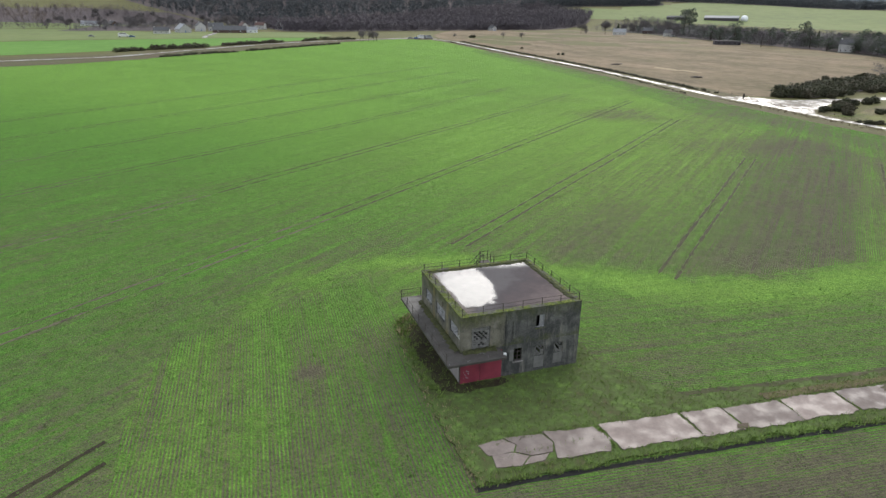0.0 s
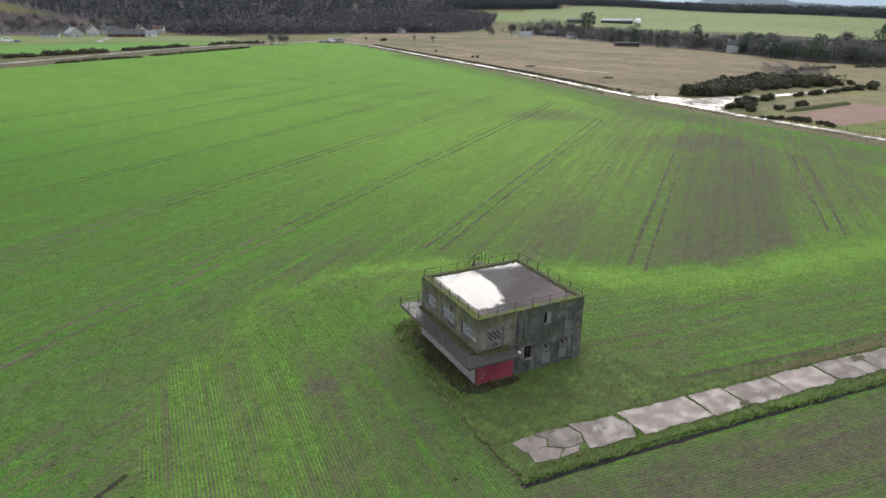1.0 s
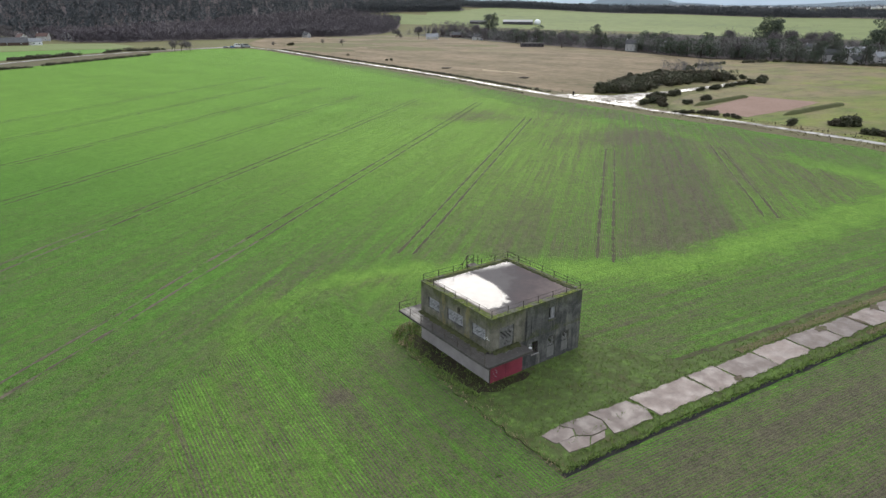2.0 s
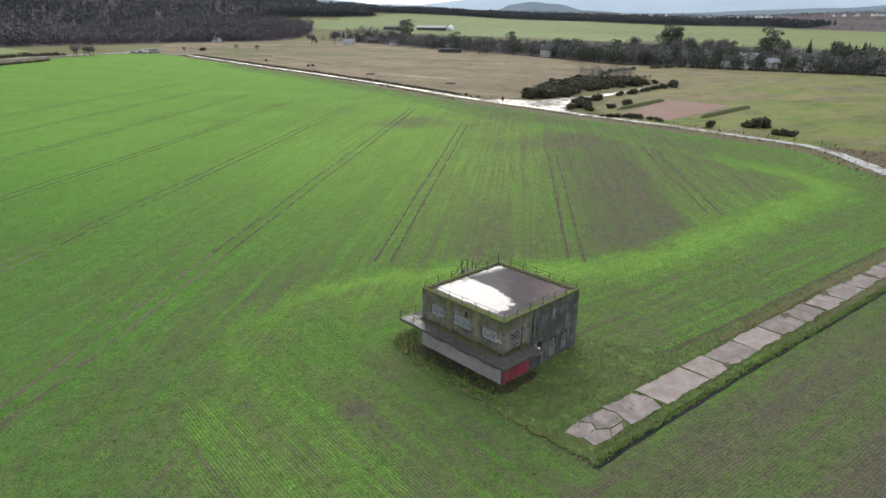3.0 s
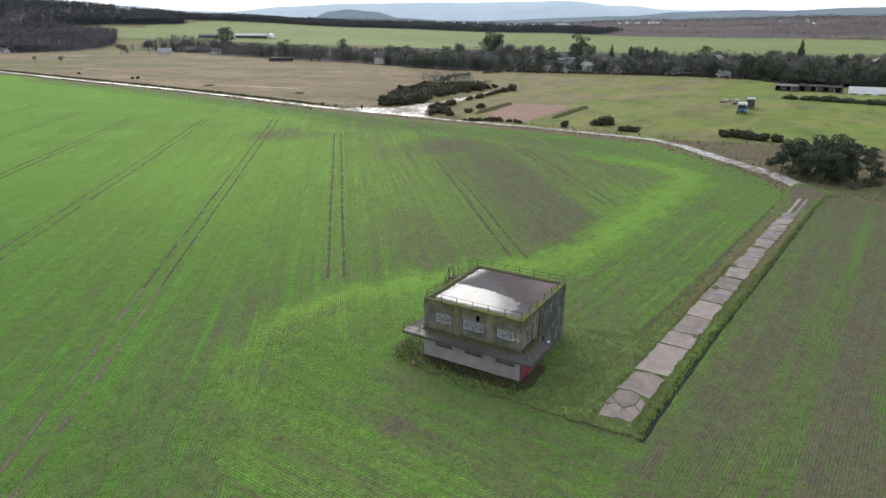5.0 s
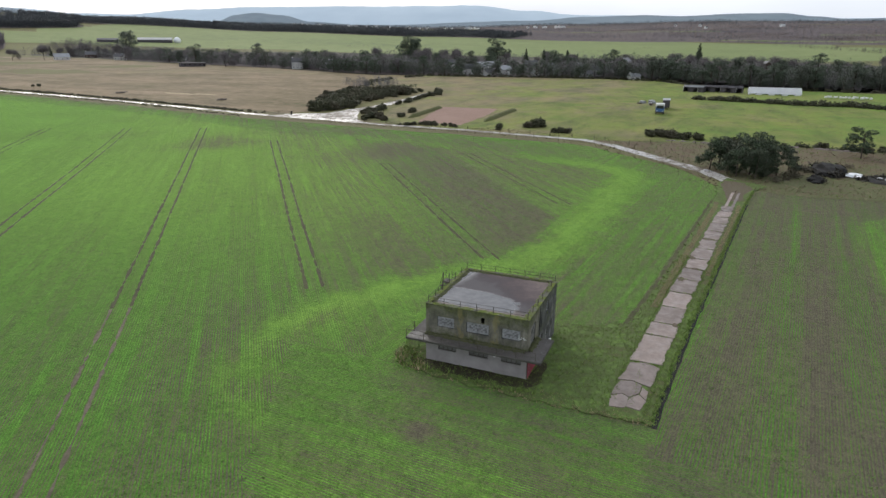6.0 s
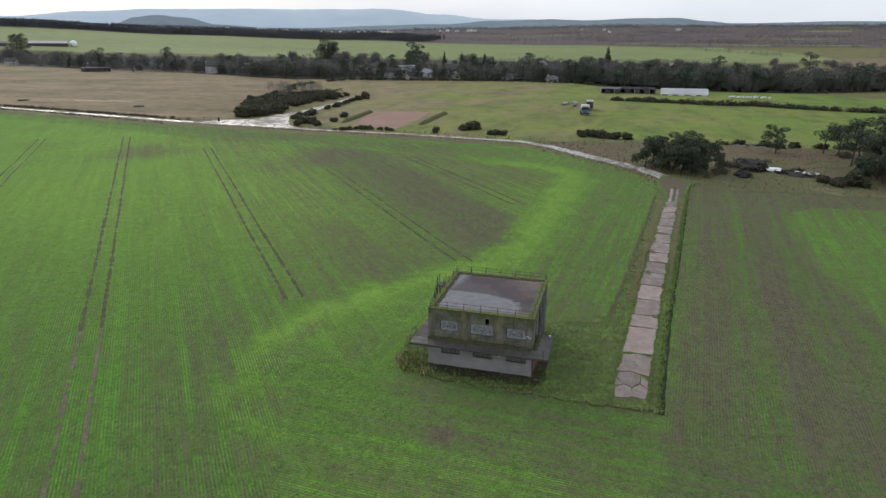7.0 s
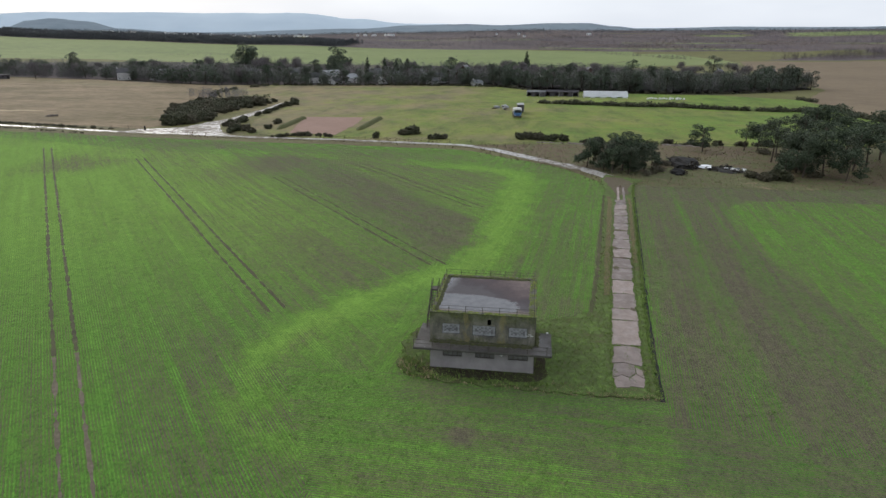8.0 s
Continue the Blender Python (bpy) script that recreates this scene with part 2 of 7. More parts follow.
def roof_material():
    """Worn asphalt roof with a shallow sheet of standing water and silt."""
    k = Nodes("wet_roof", 0.5, 0.5)
    wob = k.noise(0.55, 5, 0.6)
    sep = k.n.new("ShaderNodeSeparateXYZ")
    k.l.new(k.pos, sep.inputs["Vector"])
    # the water lies on the front half, short of the kerbs, with a second film in the far corner
    px, py = sep.outputs["X"], sep.outputs["Y"]
    rim = k.math("MULTIPLY", k.math("SUBTRACT", wob, 0.5), 0.9)
    u = k.math("POWER", k.math("MAXIMUM", k.math("DIVIDE", k.math("SUBTRACT", px, 16.2), 4.5), 0.0), 4.0)
    v = k.math("POWER", k.math("MAXIMUM", k.math("DIVIDE", k.math("SUBTRACT", 49.2, py), 8.2), 0.0), 4.0)
    d = k.math("ADD", k.math("ADD", u, v), k.math("MULTIPLY", k.math("SUBTRACT", k.noise(0.6, 5, 0.6), 0.5), 1.1))
    water = k.ramp(k.math("ADD", d, k.math("MULTIPLY", k.math("SUBTRACT", k.noise(2.4, 5, 0.7), 0.5), 0.5)), (0.72, 1.0), (1.08, 0.0))
    for e in (k.math("SUBTRACT", px, 16.15), k.math("SUBTRACT", 49.25, py)):
        water = k.math("MULTIPLY", water, k.ramp(k.math("ADD", e, rim), (0.0, 0.0), (0.3, 1.0)))
    corner = k.math("ADD", k.math("MULTIPLY", k.math("SUBTRACT", 25.6, px), 0.12), k.math("MULTIPLY", k.math("SUBTRACT", 49.3, py), 0.55))
    water = k.math("MAXIMUM", water, k.math("MULTIPLY", k.ramp(k.math("ADD", corner, rim), (0.45, 1.0), (1.0, 0.0)), 0.8))
    far = k.math("ADD", k.math("MULTIPLY", k.math("SUBTRACT", px, 20.5), 0.1), k.math("MULTIPLY", k.math("SUBTRACT", 44.5, py), 0.075))
    far = k.math("ADD", far, k.math("MULTIPLY", k.math("SUBTRACT", k.noise(0.3, 6, 0.65), 0.5), 1.3))
    dry = k.ramp(far, (0.0, (0.085, 0.078, 0.082)), (0.22, (0.068, 0.057, 0.062)), (0.42, (0.088, 0.07, 0.072)), (0.66, (0.145, 0.115, 0.11)), (0.95, (0.23, 0.185, 0.165)))
    dry = k.mix(k.math("MULTIPLY", k.ramp(k.noise(3.0, 5, 0.7), (0.45, 0.0), (0.7, 1.0)), 0.25), dry, (0.055, 0.047, 0.046))
    sand = k.ramp(k.math("ADD", k.math("MULTIPLY", k.math("SUBTRACT", px, 15.5), 0.4), k.math("MULTIPLY", k.math("SUBTRACT", k.noise(0.8, 5, 0.6), 0.5), 1.2)), (0.1, 0.7), (0.7, 0.0))
    dry = k.mix(sand, dry, (0.22, 0.175, 0.14))
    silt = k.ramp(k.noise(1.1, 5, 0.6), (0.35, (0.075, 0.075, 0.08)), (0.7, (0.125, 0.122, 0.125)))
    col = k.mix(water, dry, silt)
    damp = k.ramp(far, (0.05, 0.7), (0.4, 0.82), (0.8, 0.9))
    k.bump(k.math("MULTIPLY", k.noise(9, 4, 0.6), k.math("SUBTRACT", 1.0, water)), 0.2, 0.02)
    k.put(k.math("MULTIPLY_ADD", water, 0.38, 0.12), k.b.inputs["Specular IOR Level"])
    return k.done(col, k.mix(water, damp, (0.13, 0.13, 0.13)))


def wet_material(name, c1, c2, dry=0.55, wet=0.12, scale=0.5, vary=0.0):
    """Old concrete or tarmac, wet in patches, that may differ from slab to slab."""
    k = Nodes(name, dry, 0.5)
    f = k.math("ADD", k.math("MULTIPLY", k.noise(scale * 3, 6, 0.7), 0.5), k.math("MULTIPLY", k.noise(scale * 0.4, 4), 0.5))
    speck = k.noise(scale * 30, 4, 0.7)
    col = k.mix(k.math("MULTIPLY", speck, 0.4), k.ramp(f, (0.32, c1), (0.68, c2)), c1)
    if vary:
        v = k.math("MULTIPLY_ADD", k.random(), vary, 1 - vary * 0.6)
        col = k.mix(1.0, col, k.combine(v, v, v), "MULTIPLY")
    k.bump(speck, 0.3, 0.01)
    return k.done(col, k.ramp(k.noise(scale, 5, 0.6), (0.42, dry), (0.6, wet)))


def road_material():
    """Old concrete track, wet and shining but for bands of brown mud and dead grass."""
    k = Nodes("wet_track", 0.5, 0.5)
    f = k.math("ADD", k.math("MULTIPLY", k.noise(0.5, 6, 0.7), 0.5), k.math("MULTIPLY", k.noise(0.07, 4), 0.5))
    col = k.ramp(f, (0.35, (0.22, 0.2, 0.185)), (0.65, (0.42, 0.405, 0.385)))
    mud = k.ramp(k.math("ADD", k.math("MULTIPLY", k.noise(0.35, 6, 0.72), 0.65), k.math("MULTIPLY", k.noise(0.06, 3, 0.5), 0.35)), (0.47, 0.0), (0.54, 1.0))
    col = k.mix(k.math("MULTIPLY", mud, 0.85), col, k.ramp(k.noise(1.5, 4, 0.7), (0.35, (0.09, 0.072, 0.05)), (0.65, (0.17, 0.14, 0.1))))
    wet = k.ramp(k.noise(0.2, 5, 0.6), (0.4, 0.2), (0.62, 0.5))
    k.bump(k.noise(5.0, 4, 0.7), 0.2, 0.01)
    return k.done(col, k.math("MAXIMUM", wet, k.math("MULTIPLY", mud, 0.85)))


def heath_material():
    """Dead grass: straw-coloured with olive and dark heathery streaks."""
    k = Nodes("dead_grass", 0.9, 0.1)
    f = k.math("ADD", k.math("MULTIPLY", k.noise(0.02, 6, 0.7, stretch=(1.2, 0.8, 1)), 0.65), k.math("MULTIPLY", k.noise(0.22, 5, 0.75), 0.5))
    f = k.math("SUBTRACT", f, 0.075)
    # straw stops hold extra blue, standing in for haze over the heath
    col = k.ramp(f, (0.36, (0.1, 0.094, 0.042)), (0.45, (0.168, 0.13, 0.077)), (0.55, (0.23, 0.172, 0.109)), (0.66, (0.285, 0.218, 0.148)))
    dark = k.math("ADD", k.math("MULTIPLY", k.noise(0.05, 6, 0.72, stretch=(1.6, 0.5, 1)), 0.6), k.math("MULTIPLY", k.noise(0.7, 5, 0.75), 0.4))
    col = k.mix(k.ramp(dark, (0.51, 0.0), (0.6, 0.75)), col, (0.085, 0.072, 0.042))
    col = k.mix(k.ramp(k.noise(0.5, 5, 0.7), (0.32, 0.5), (0.44, 0.0)), col, (0.13, 0.13, 0.05))
    k.bump(k.noise(1.0, 4, 0.7), 0.9, 0.25)
    return k.done(col)


def pasture_material():
    """Grazed grass: tawny towards the north, greener southward, with dark rushy tufts."""
    k = Nodes("pasture_grass", 0.9, 0.12)
    sep = k.n.new("ShaderNodeSeparateXYZ")
    k.l.new(k.pos, sep.inputs["Vector"])
    f = k.math("ADD", k.math("MULTIPLY", k.noise(0.025, 6, 0.65), 1.2), k.math("MULTIPLY", k.noise(0.2, 5, 0.7, stretch=(0.5, 1, 1)), 0.5))
    f = k.math("ADD", f, k.math("MULTIPLY", sep.outputs["Y"], -0.0016))
    col = k.ramp(f, (0.44, (0.24, 0.19, 0.105)), (0.58, (0.225, 0.2, 0.094)), (0.7, (0.205, 0.218, 0.066)), (0.86, (0.172, 0.222, 0.048)), (1.0, (0.148, 0.228, 0.042)))
    tuft = k.math("ADD", k.math("MULTIPLY", k.noise(0.9, 5, 0.75), 0.6), k.math("MULTIPLY", k.noise(0.12, 4, 0.6), 0.4))
    col = k.mix(k.ramp(tuft, (0.52, 0.0), (0.62, 0.8)), col, (0.095, 0.085, 0.04))
    col = k.mix(k.ramp(k.noise(0.35, 6, 0.75, stretch=(0.6, 1, 1)), (0.3, 0.5), (0.44, 0.0)), col, (0.13, 0.13, 0.045))
    col = k.mix(1.0, col, k.ramp(k.noise(0.045, 6, 0.72, stretch=(0.5, 1.3, 1), dist=0.5), (0.36, (0.58, 0.62, 0.66)), (0.52, (0.86, 0.86, 0.88)), (0.66, (1.0, 0.97, 0.9))), "MULTIPLY")
    k.bump(k.noise(1.2, 4, 0.7), 0.8, 0.2)
    return k.done(col)


M = dict(
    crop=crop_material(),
    base=grass_material("rough_pasture", (0.1, 0.088, 0.042), (0.13, 0.125, 0.05), (0.15, 0.16, 0.055), scale=0.3),
    plot=grass_material("rank_grass", (0.128, 0.105, 0.06), (0.076, 0.09, 0.035), (0.094, 0.138, 0.041), (0.15, 0.235, 0.056), scale=0.42),
    verge=grass_material("verge_grass", (0.07, 0.058, 0.036), (0.115, 0.095, 0.055), (0.12, 0.12, 0.05), (0.19, 0.15, 0.095), scale=0.5),
    heath=heath_material(),
    pasture=pasture_material(),
    crop_far=grass_material("far_crop", (0.1, 0.2, 0.04), (0.12, 0.25, 0.045), (0.15, 0.28, 0.06), scale=0.08),
    far_green=grass_material("far_meadow", (0.125, 0.155, 0.068), (0.165, 0.205, 0.075), (0.205, 0.23, 0.1), scale=0.03),
    far_brown=grass_material("ploughed_earth", (0.13, 0.1, 0.065), (0.17, 0.13, 0.085), (0.2, 0.155, 0.1), scale=0.06),
    soil=grass_material("bare_soil", (0.022, 0.019, 0.014), (0.045, 0.037, 0.026), (0.055, 0.055, 0.026), (0.07, 0.09, 0.03), scale=1.6),
    scrubland=grass_material("scrubland", (0.075, 0.065, 0.035), (0.13, 0.105, 0.055), (0.12, 0.135, 0.045), (0.19, 0.15, 0.085), scale=0.45),
    bank=grass_material("bank_grass", (0.06, 0.058, 0.028), (0.085, 0.09, 0.036), (0.1, 0.115, 0.042), scale=0.8),
    garden=grass_material("garden_ground", (0.045, 0.042, 0.032), (0.065, 0.06, 0.045), (0.07, 0.08, 0.035), scale=0.08),
    rough=grass_material("rough_scrub", (0.055, 0.047, 0.03), (0.135, 0.1, 0.066), (0.085, 0.1, 0.04), (0.19, 0.15, 0.095), scale=0.2),
    pale=grass_material("pale_grass", (0.3, 0.24, 0.15), (0.4, 0.33, 0.21), scale=0.5),
    mud=grass_material("mud", (0.075, 0.06, 0.046), (0.12, 0.092, 0.072), (0.1, 0.092, 0.055), (0.16, 0.125, 0.1), scale=0.7),
    tram=grass_material("tracked_soil", (0.04, 0.04, 0.024), (0.07, 0.066, 0.038), (0.075, 0.08, 0.036), (0.15, 0.118, 0.09), scale=0.3),
    tram_dry=grass_material("dry_track", (0.07, 0.065, 0.042), (0.12, 0.104, 0.072), (0.19, 0.158, 0.12), scale=0.5),
    gravel=grass_material("red_gravel", (0.2, 0.13, 0.1), (0.26, 0.17, 0.135), (0.3, 0.2, 0.16), scale=1.0),
    slab=wet_material("old_concrete", (0.142, 0.11, 0.096), (0.31, 0.25, 0.222), 0.8, 0.43, 0.7, 0.6),
    road=road_material(),
    wall=concrete_wall("dark_render", (0.055, 0.056, 0.056), (0.16, 0.158, 0.148), 0.55, 0.65),
    wall_front=concrete_wall("stained_render", (0.1, 0.096, 0.078), (0.22, 0.205, 0.165), 0.8, 0.4, True),
    wall_low=plain("pale_render", (0.24, 0.22, 0.22), (0.36, 0.335, 0.33), 0.8, 0.9, 0.2, big=0.5),
    mid_render=plain("grey_render", (0.12, 0.118, 0.112), (0.22, 0.215, 0.205), 2.0, 0.9, 0.3),
    inner=plain("bare_plaster", (0.08, 0.08, 0.08), (0.14, 0.135, 0.13), 2.0),
    backing=plain("inside_light_grey", (0.13, 0.13, 0.14), (0.24, 0.235, 0.24), 3.0),
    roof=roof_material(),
    ledge=wet_material("balcony_concrete", (0.042, 0.038, 0.034), (0.11, 0.099, 0.09), 0.85, 0.45, 0.6),
    block=plain("pale_block", (0.25, 0.25, 0.26), (0.4, 0.4, 0.41), 4.0, 0.9, 0.3, vary=0.35),
    old_block=plain("weathered_block", (0.13, 0.128, 0.12), (0.25, 0.245, 0.23), 4.0, 0.9, 0.3, vary=0.5),
    steel=plain("rusty_steel", (0.04, 0.035, 0.03), (0.1, 0.085, 0.07), 8.0, 0.7, 0.2),
    red=plain("red_paint", (0.15, 0.025, 0.042), (0.29, 0.05, 0.075), 1.1, 0.6, 0.15),
    moss=mossy("moss"),
    dark_moss=plain("dark_moss", (0.03, 0.034, 0.016), (0.075, 0.08, 0.03), 5.0, 0.95, 0.6, 0.04),
    white=plain("white_paint", (0.6, 0.6, 0.59), (0.78, 0.78, 0.77), 3.0, 0.6, 0.1),
    dark=plain("soot_and_shade", (0.012, 0.012, 0.012), (0.03, 0.028, 0.026), 5.0, 0.95, 0.2),
    twig=leafy("bare_twigs", (0.095, 0.084, 0.08), (0.155, 0.138, 0.132), (0.12, 0.106, 0.108), up=1.0),
    char=leafy("charred_brash", (0.022, 0.02, 0.018), (0.085, 0.075, 0.06)),
    bark=plain("bark", (0.05, 0.042, 0.035), (0.12, 0.095, 0.075), 5.0, 0.95, 0.5),
    pine=leafy("pine_needles", (0.026, 0.04, 0.024), (0.07, 0.095, 0.048), (0.055, 0.064, 0.042), up=0.6),
    gorse=leafy("gorse_leaves", (0.032, 0.036, 0.02), (0.085, 0.086, 0.045), (0.08, 0.068, 0.045), up=0.6),
    blade=leafy("grass_blades", (0.085, 0.125, 0.036), (0.21, 0.3, 0.07), None, 0.9),
    crop_blade=leafy("cereal_blades", (0.075, 0.14, 0.034), (0.16, 0.28, 0.055), None, 0.9),
    tussock=leafy("tussock_stems", (0.075, 0.06, 0.038), (0.22, 0.175, 0.11), None, 0.9),
    straw=leafy("dead_stems", (0.17, 0.14, 0.075), (0.42, 0.34, 0.2), None, 0.9),
    bracken=leafy("dead_bracken", (0.13, 0.11, 0.04), (0.3, 0.26, 0.1), (0.14, 0.17, 0.045)),
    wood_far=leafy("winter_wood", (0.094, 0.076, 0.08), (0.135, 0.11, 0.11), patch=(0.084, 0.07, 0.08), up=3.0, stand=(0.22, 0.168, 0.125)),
    belt_pine=leafy("belt_pines", (0.044, 0.064, 0.04), (0.085, 0.112, 0.068), (0.075, 0.082, 0.062), up=1.3),
    # twig greys lightened and drawn together to paint haze over the belt
    belt_twig_hazed=leafy("belt_twigs", (0.108, 0.099, 0.1), (0.165, 0.15, 0.148), patch=(0.098, 0.092, 0.092), up=1.3),
    wood_floor=grass_material("leaf_floor", (0.08, 0.066, 0.07), (0.105, 0.086, 0.088), (0.15, 0.118, 0.1), scale=0.06),
    # purple of the nearer wood, raised in tone to take in haze
    wood_near=leafy("purple_wood", (0.098, 0.083, 0.094), (0.135, 0.114, 0.125), patch=(0.092, 0.078, 0.09), up=3.0),
    wood_tan=leafy("tan_wood", (0.2, 0.16, 0.135), (0.3, 0.25, 0.21), up=1.6),
    # conifer colour shifted to bluish grey, haze painted into the base
    pine_hazed=leafy("conifer_wood", (0.06, 0.067, 0.073), (0.086, 0.096, 0.102), up=3.0),
    slate=plain("slate_roof", (0.07, 0.07, 0.075), (0.13, 0.13, 0.135), 1.0, 0.6, 0.2, vary=0.3),
    tile=plain("tiled_roof", (0.11, 0.068, 0.058), (0.17, 0.105, 0.09), 1.0, 0.7, 0.2, vary=0.3),
    harl=plain("white_harling", (0.4, 0.395, 0.385), (0.6, 0.59, 0.57), 1.0, 0.9, 0.2, vary=0.4),
    brick=plain("brown_brick", (0.07, 0.048, 0.042), (0.13, 0.085, 0.072), 1.5, 0.9, 0.3),
    glass=plain("window_glass", (0.02, 0.022, 0.025), (0.04, 0.045, 0.05), 1.0, 0.1, 0.0, spec=0.5),
    blue=plain("blue_paint", (0.04, 0.1, 0.25), (0.06, 0.15, 0.32), 1.0, 0.4, 0.05, spec=0.5),
    grey=plain("grey_paint", (0.2, 0.21, 0.22), (0.3, 0.31, 0.32), 1.0, 0.45, 0.05, spec=0.5),
    # both hill colours are paled towards blue to paint in distance haze
    hill=plain("hazed_hill", (0.42, 0.5, 0.57), (0.5, 0.58, 0.64), 0.004, 1.0, 0.0, spec=0.0),
    hill_near=plain("hazed_wooded_hill", (0.17, 0.21, 0.24), (0.23, 0.27, 0.3), 0.01, 1.0, 0.0, spec=0.0),
    rubber=plain("rubber", (0.015, 0.015, 0.015), (0.03, 0.03, 0.03), 4.0, 0.9, 0.2),
    sheeting=plain("white_sheeting", (0.78, 0.79, 0.81), (0.86, 0.87, 0.88), 0.4, 0.45, 0.1),
    tin=plain("dark_tin", (0.05, 0.045, 0.05), (0.1, 0.09, 0.1), 0.8, 0.5, 0.2, metal=0.3),
)

# ---- mesh helpers ----
def finish(name, bm, material, parent=None, label=""):
    me = bpy.data.meshes.new(name)
    bm.to_mesh(me)
    bm.free()
    me.materials.append(material)
    ob = new(name, me)
    if parent:
        ob.parent = parent
    if label:
        tagged(ob, label)
    return ob


def part(name, bm, material, parent, label=""):
    return finish(name, bm, material, parent, label)


def empty(name, x=0.0, y=0.0, z=0.0, turn=0.0):
    ob = new(name)
    ob.matrix_basis = pose(x, y, z, 0, 0, turn)
    return ob


def box(bm, x0, x1, y0, y1, z0, z1, bevel=0.0, jitter=0.0, rng=None):
    vs = [bm.verts.new((x, y, z)) for z in (z0, z1) for y in (y0, y1) for x in (x0, x1)]
    if jitter:
        for v in vs:
            v.co += Vector([rng.uniform(-jitter, jitter) for _ in range(3)])
    fs = [bm.faces.new([vs[i] for i in f]) for f in ((0, 2, 3, 1), (4, 5, 7, 6), (0, 1, 5, 4), (2, 6, 7, 3), (0, 4, 6, 2), (1, 3, 7, 5))]
    if bevel:
        bmesh.ops.bevel(bm, geom=list({e for f in fs for e in f.edges}), offset=bevel, segments=1, affect="EDGES")


def boxed(*a, **k):
    bm = bmesh.new()
    box(bm, *a, **k)
    return bm


def tube(bm, a, b, r0, r1=None, sides=6):
    """A tapered rod from a to b."""
    a, b = Vector(a), Vector(b)
    r1 = r0 if r1 is None else r1
    q = (b - a).to_track_quat("Z", "Y")
    rings = [[bm.verts.new(p + q @ Vector((r * math.cos(2 * math.pi * i / sides), r * math.sin(2 * math.pi * i / sides), 0))) for i in range(sides)] for p, r in ((a, r0), (b, r1))]
    for i in range(sides):
        j = (i + 1) % sides
        bm.faces.new((rings[0][i], rings[0][j], rings[1][j], rings[1][i]))
    bm.faces.new(rings[0][::-1]), bm.faces.new(rings[1])


def tubed(*a, **k):
    bm = bmesh.new()
    tube(bm, *a, **k)
    return bm


def raw(name, verts, faces, material, parent=None, label=""):
    me = bpy.data.meshes.new(name)
    me.from_pydata(verts, [], faces)
    me.materials.append(material)
    me.update()
    ob = new(name, me)
    if parent:
        ob.parent = parent
    if label:
        tagged(ob, label)
    return ob


# ---- lie of the land ----
RISE = ((-180, 1.2), (-40, 1.6), (-15, 2.4), (2, 3.6), (28, 3.8), (40, 2.7), (52, 2.0), (66, 1.5), (78, 1.0), (100, 0.8), (180, 1.0))
FAR_SLOPE = ((-180, 0.04), (10, 0.045), (45, 0.036), (66, 0.038), (78, 0.06), (90, 0.072), (120, 0.07), (180, 0.05))


def between(v, table):
    for (a, p), (b, q) in zip(table, table[1:]):
        if v <= b:
            t = max(0.0, (v - a) / (b - a))
            return p + (q - p) * t * t * (3 - 2 * t)
    return table[-1][1]


def lie(x, y):
    """Height of the ground: level round the tower, rising gently to the north and far away."""
    r = math.hypot(x - 20, y - 45)
    h = 0.011 * max(0.0, y - 170) / (1 + math.exp(min(50.0, (r - 1100) / 150)))
    if r > 1000:
        az = math.degrees(math.atan2(x - 20, y - 45))
        n = min(r, 1900.0)
        h += 0.032 * (n - 1000) ** 2 / (n - 800) * between(az, RISE)
        h += (min(r, 3200.0) - n) * between(az, FAR_SLOPE)
    return h


GRID = [-4800, -3600, -2600, -1800, -1300, -900, -600, -400, -300, -200, -150, -100, -50, 0, 50, 100, 150, 170, 200, 250, 300, 350, 400, 450, 500, 550, 600, 650, 700, 760, 820, 880, 940, 1000, 1060, 1120, 1180,
        1240, 1300, 1400, 1500, 1600, 1700, 1800, 1950, 2100, 2300, 2500, 2800, 3100, 3500, 4000, 4400, 4800]


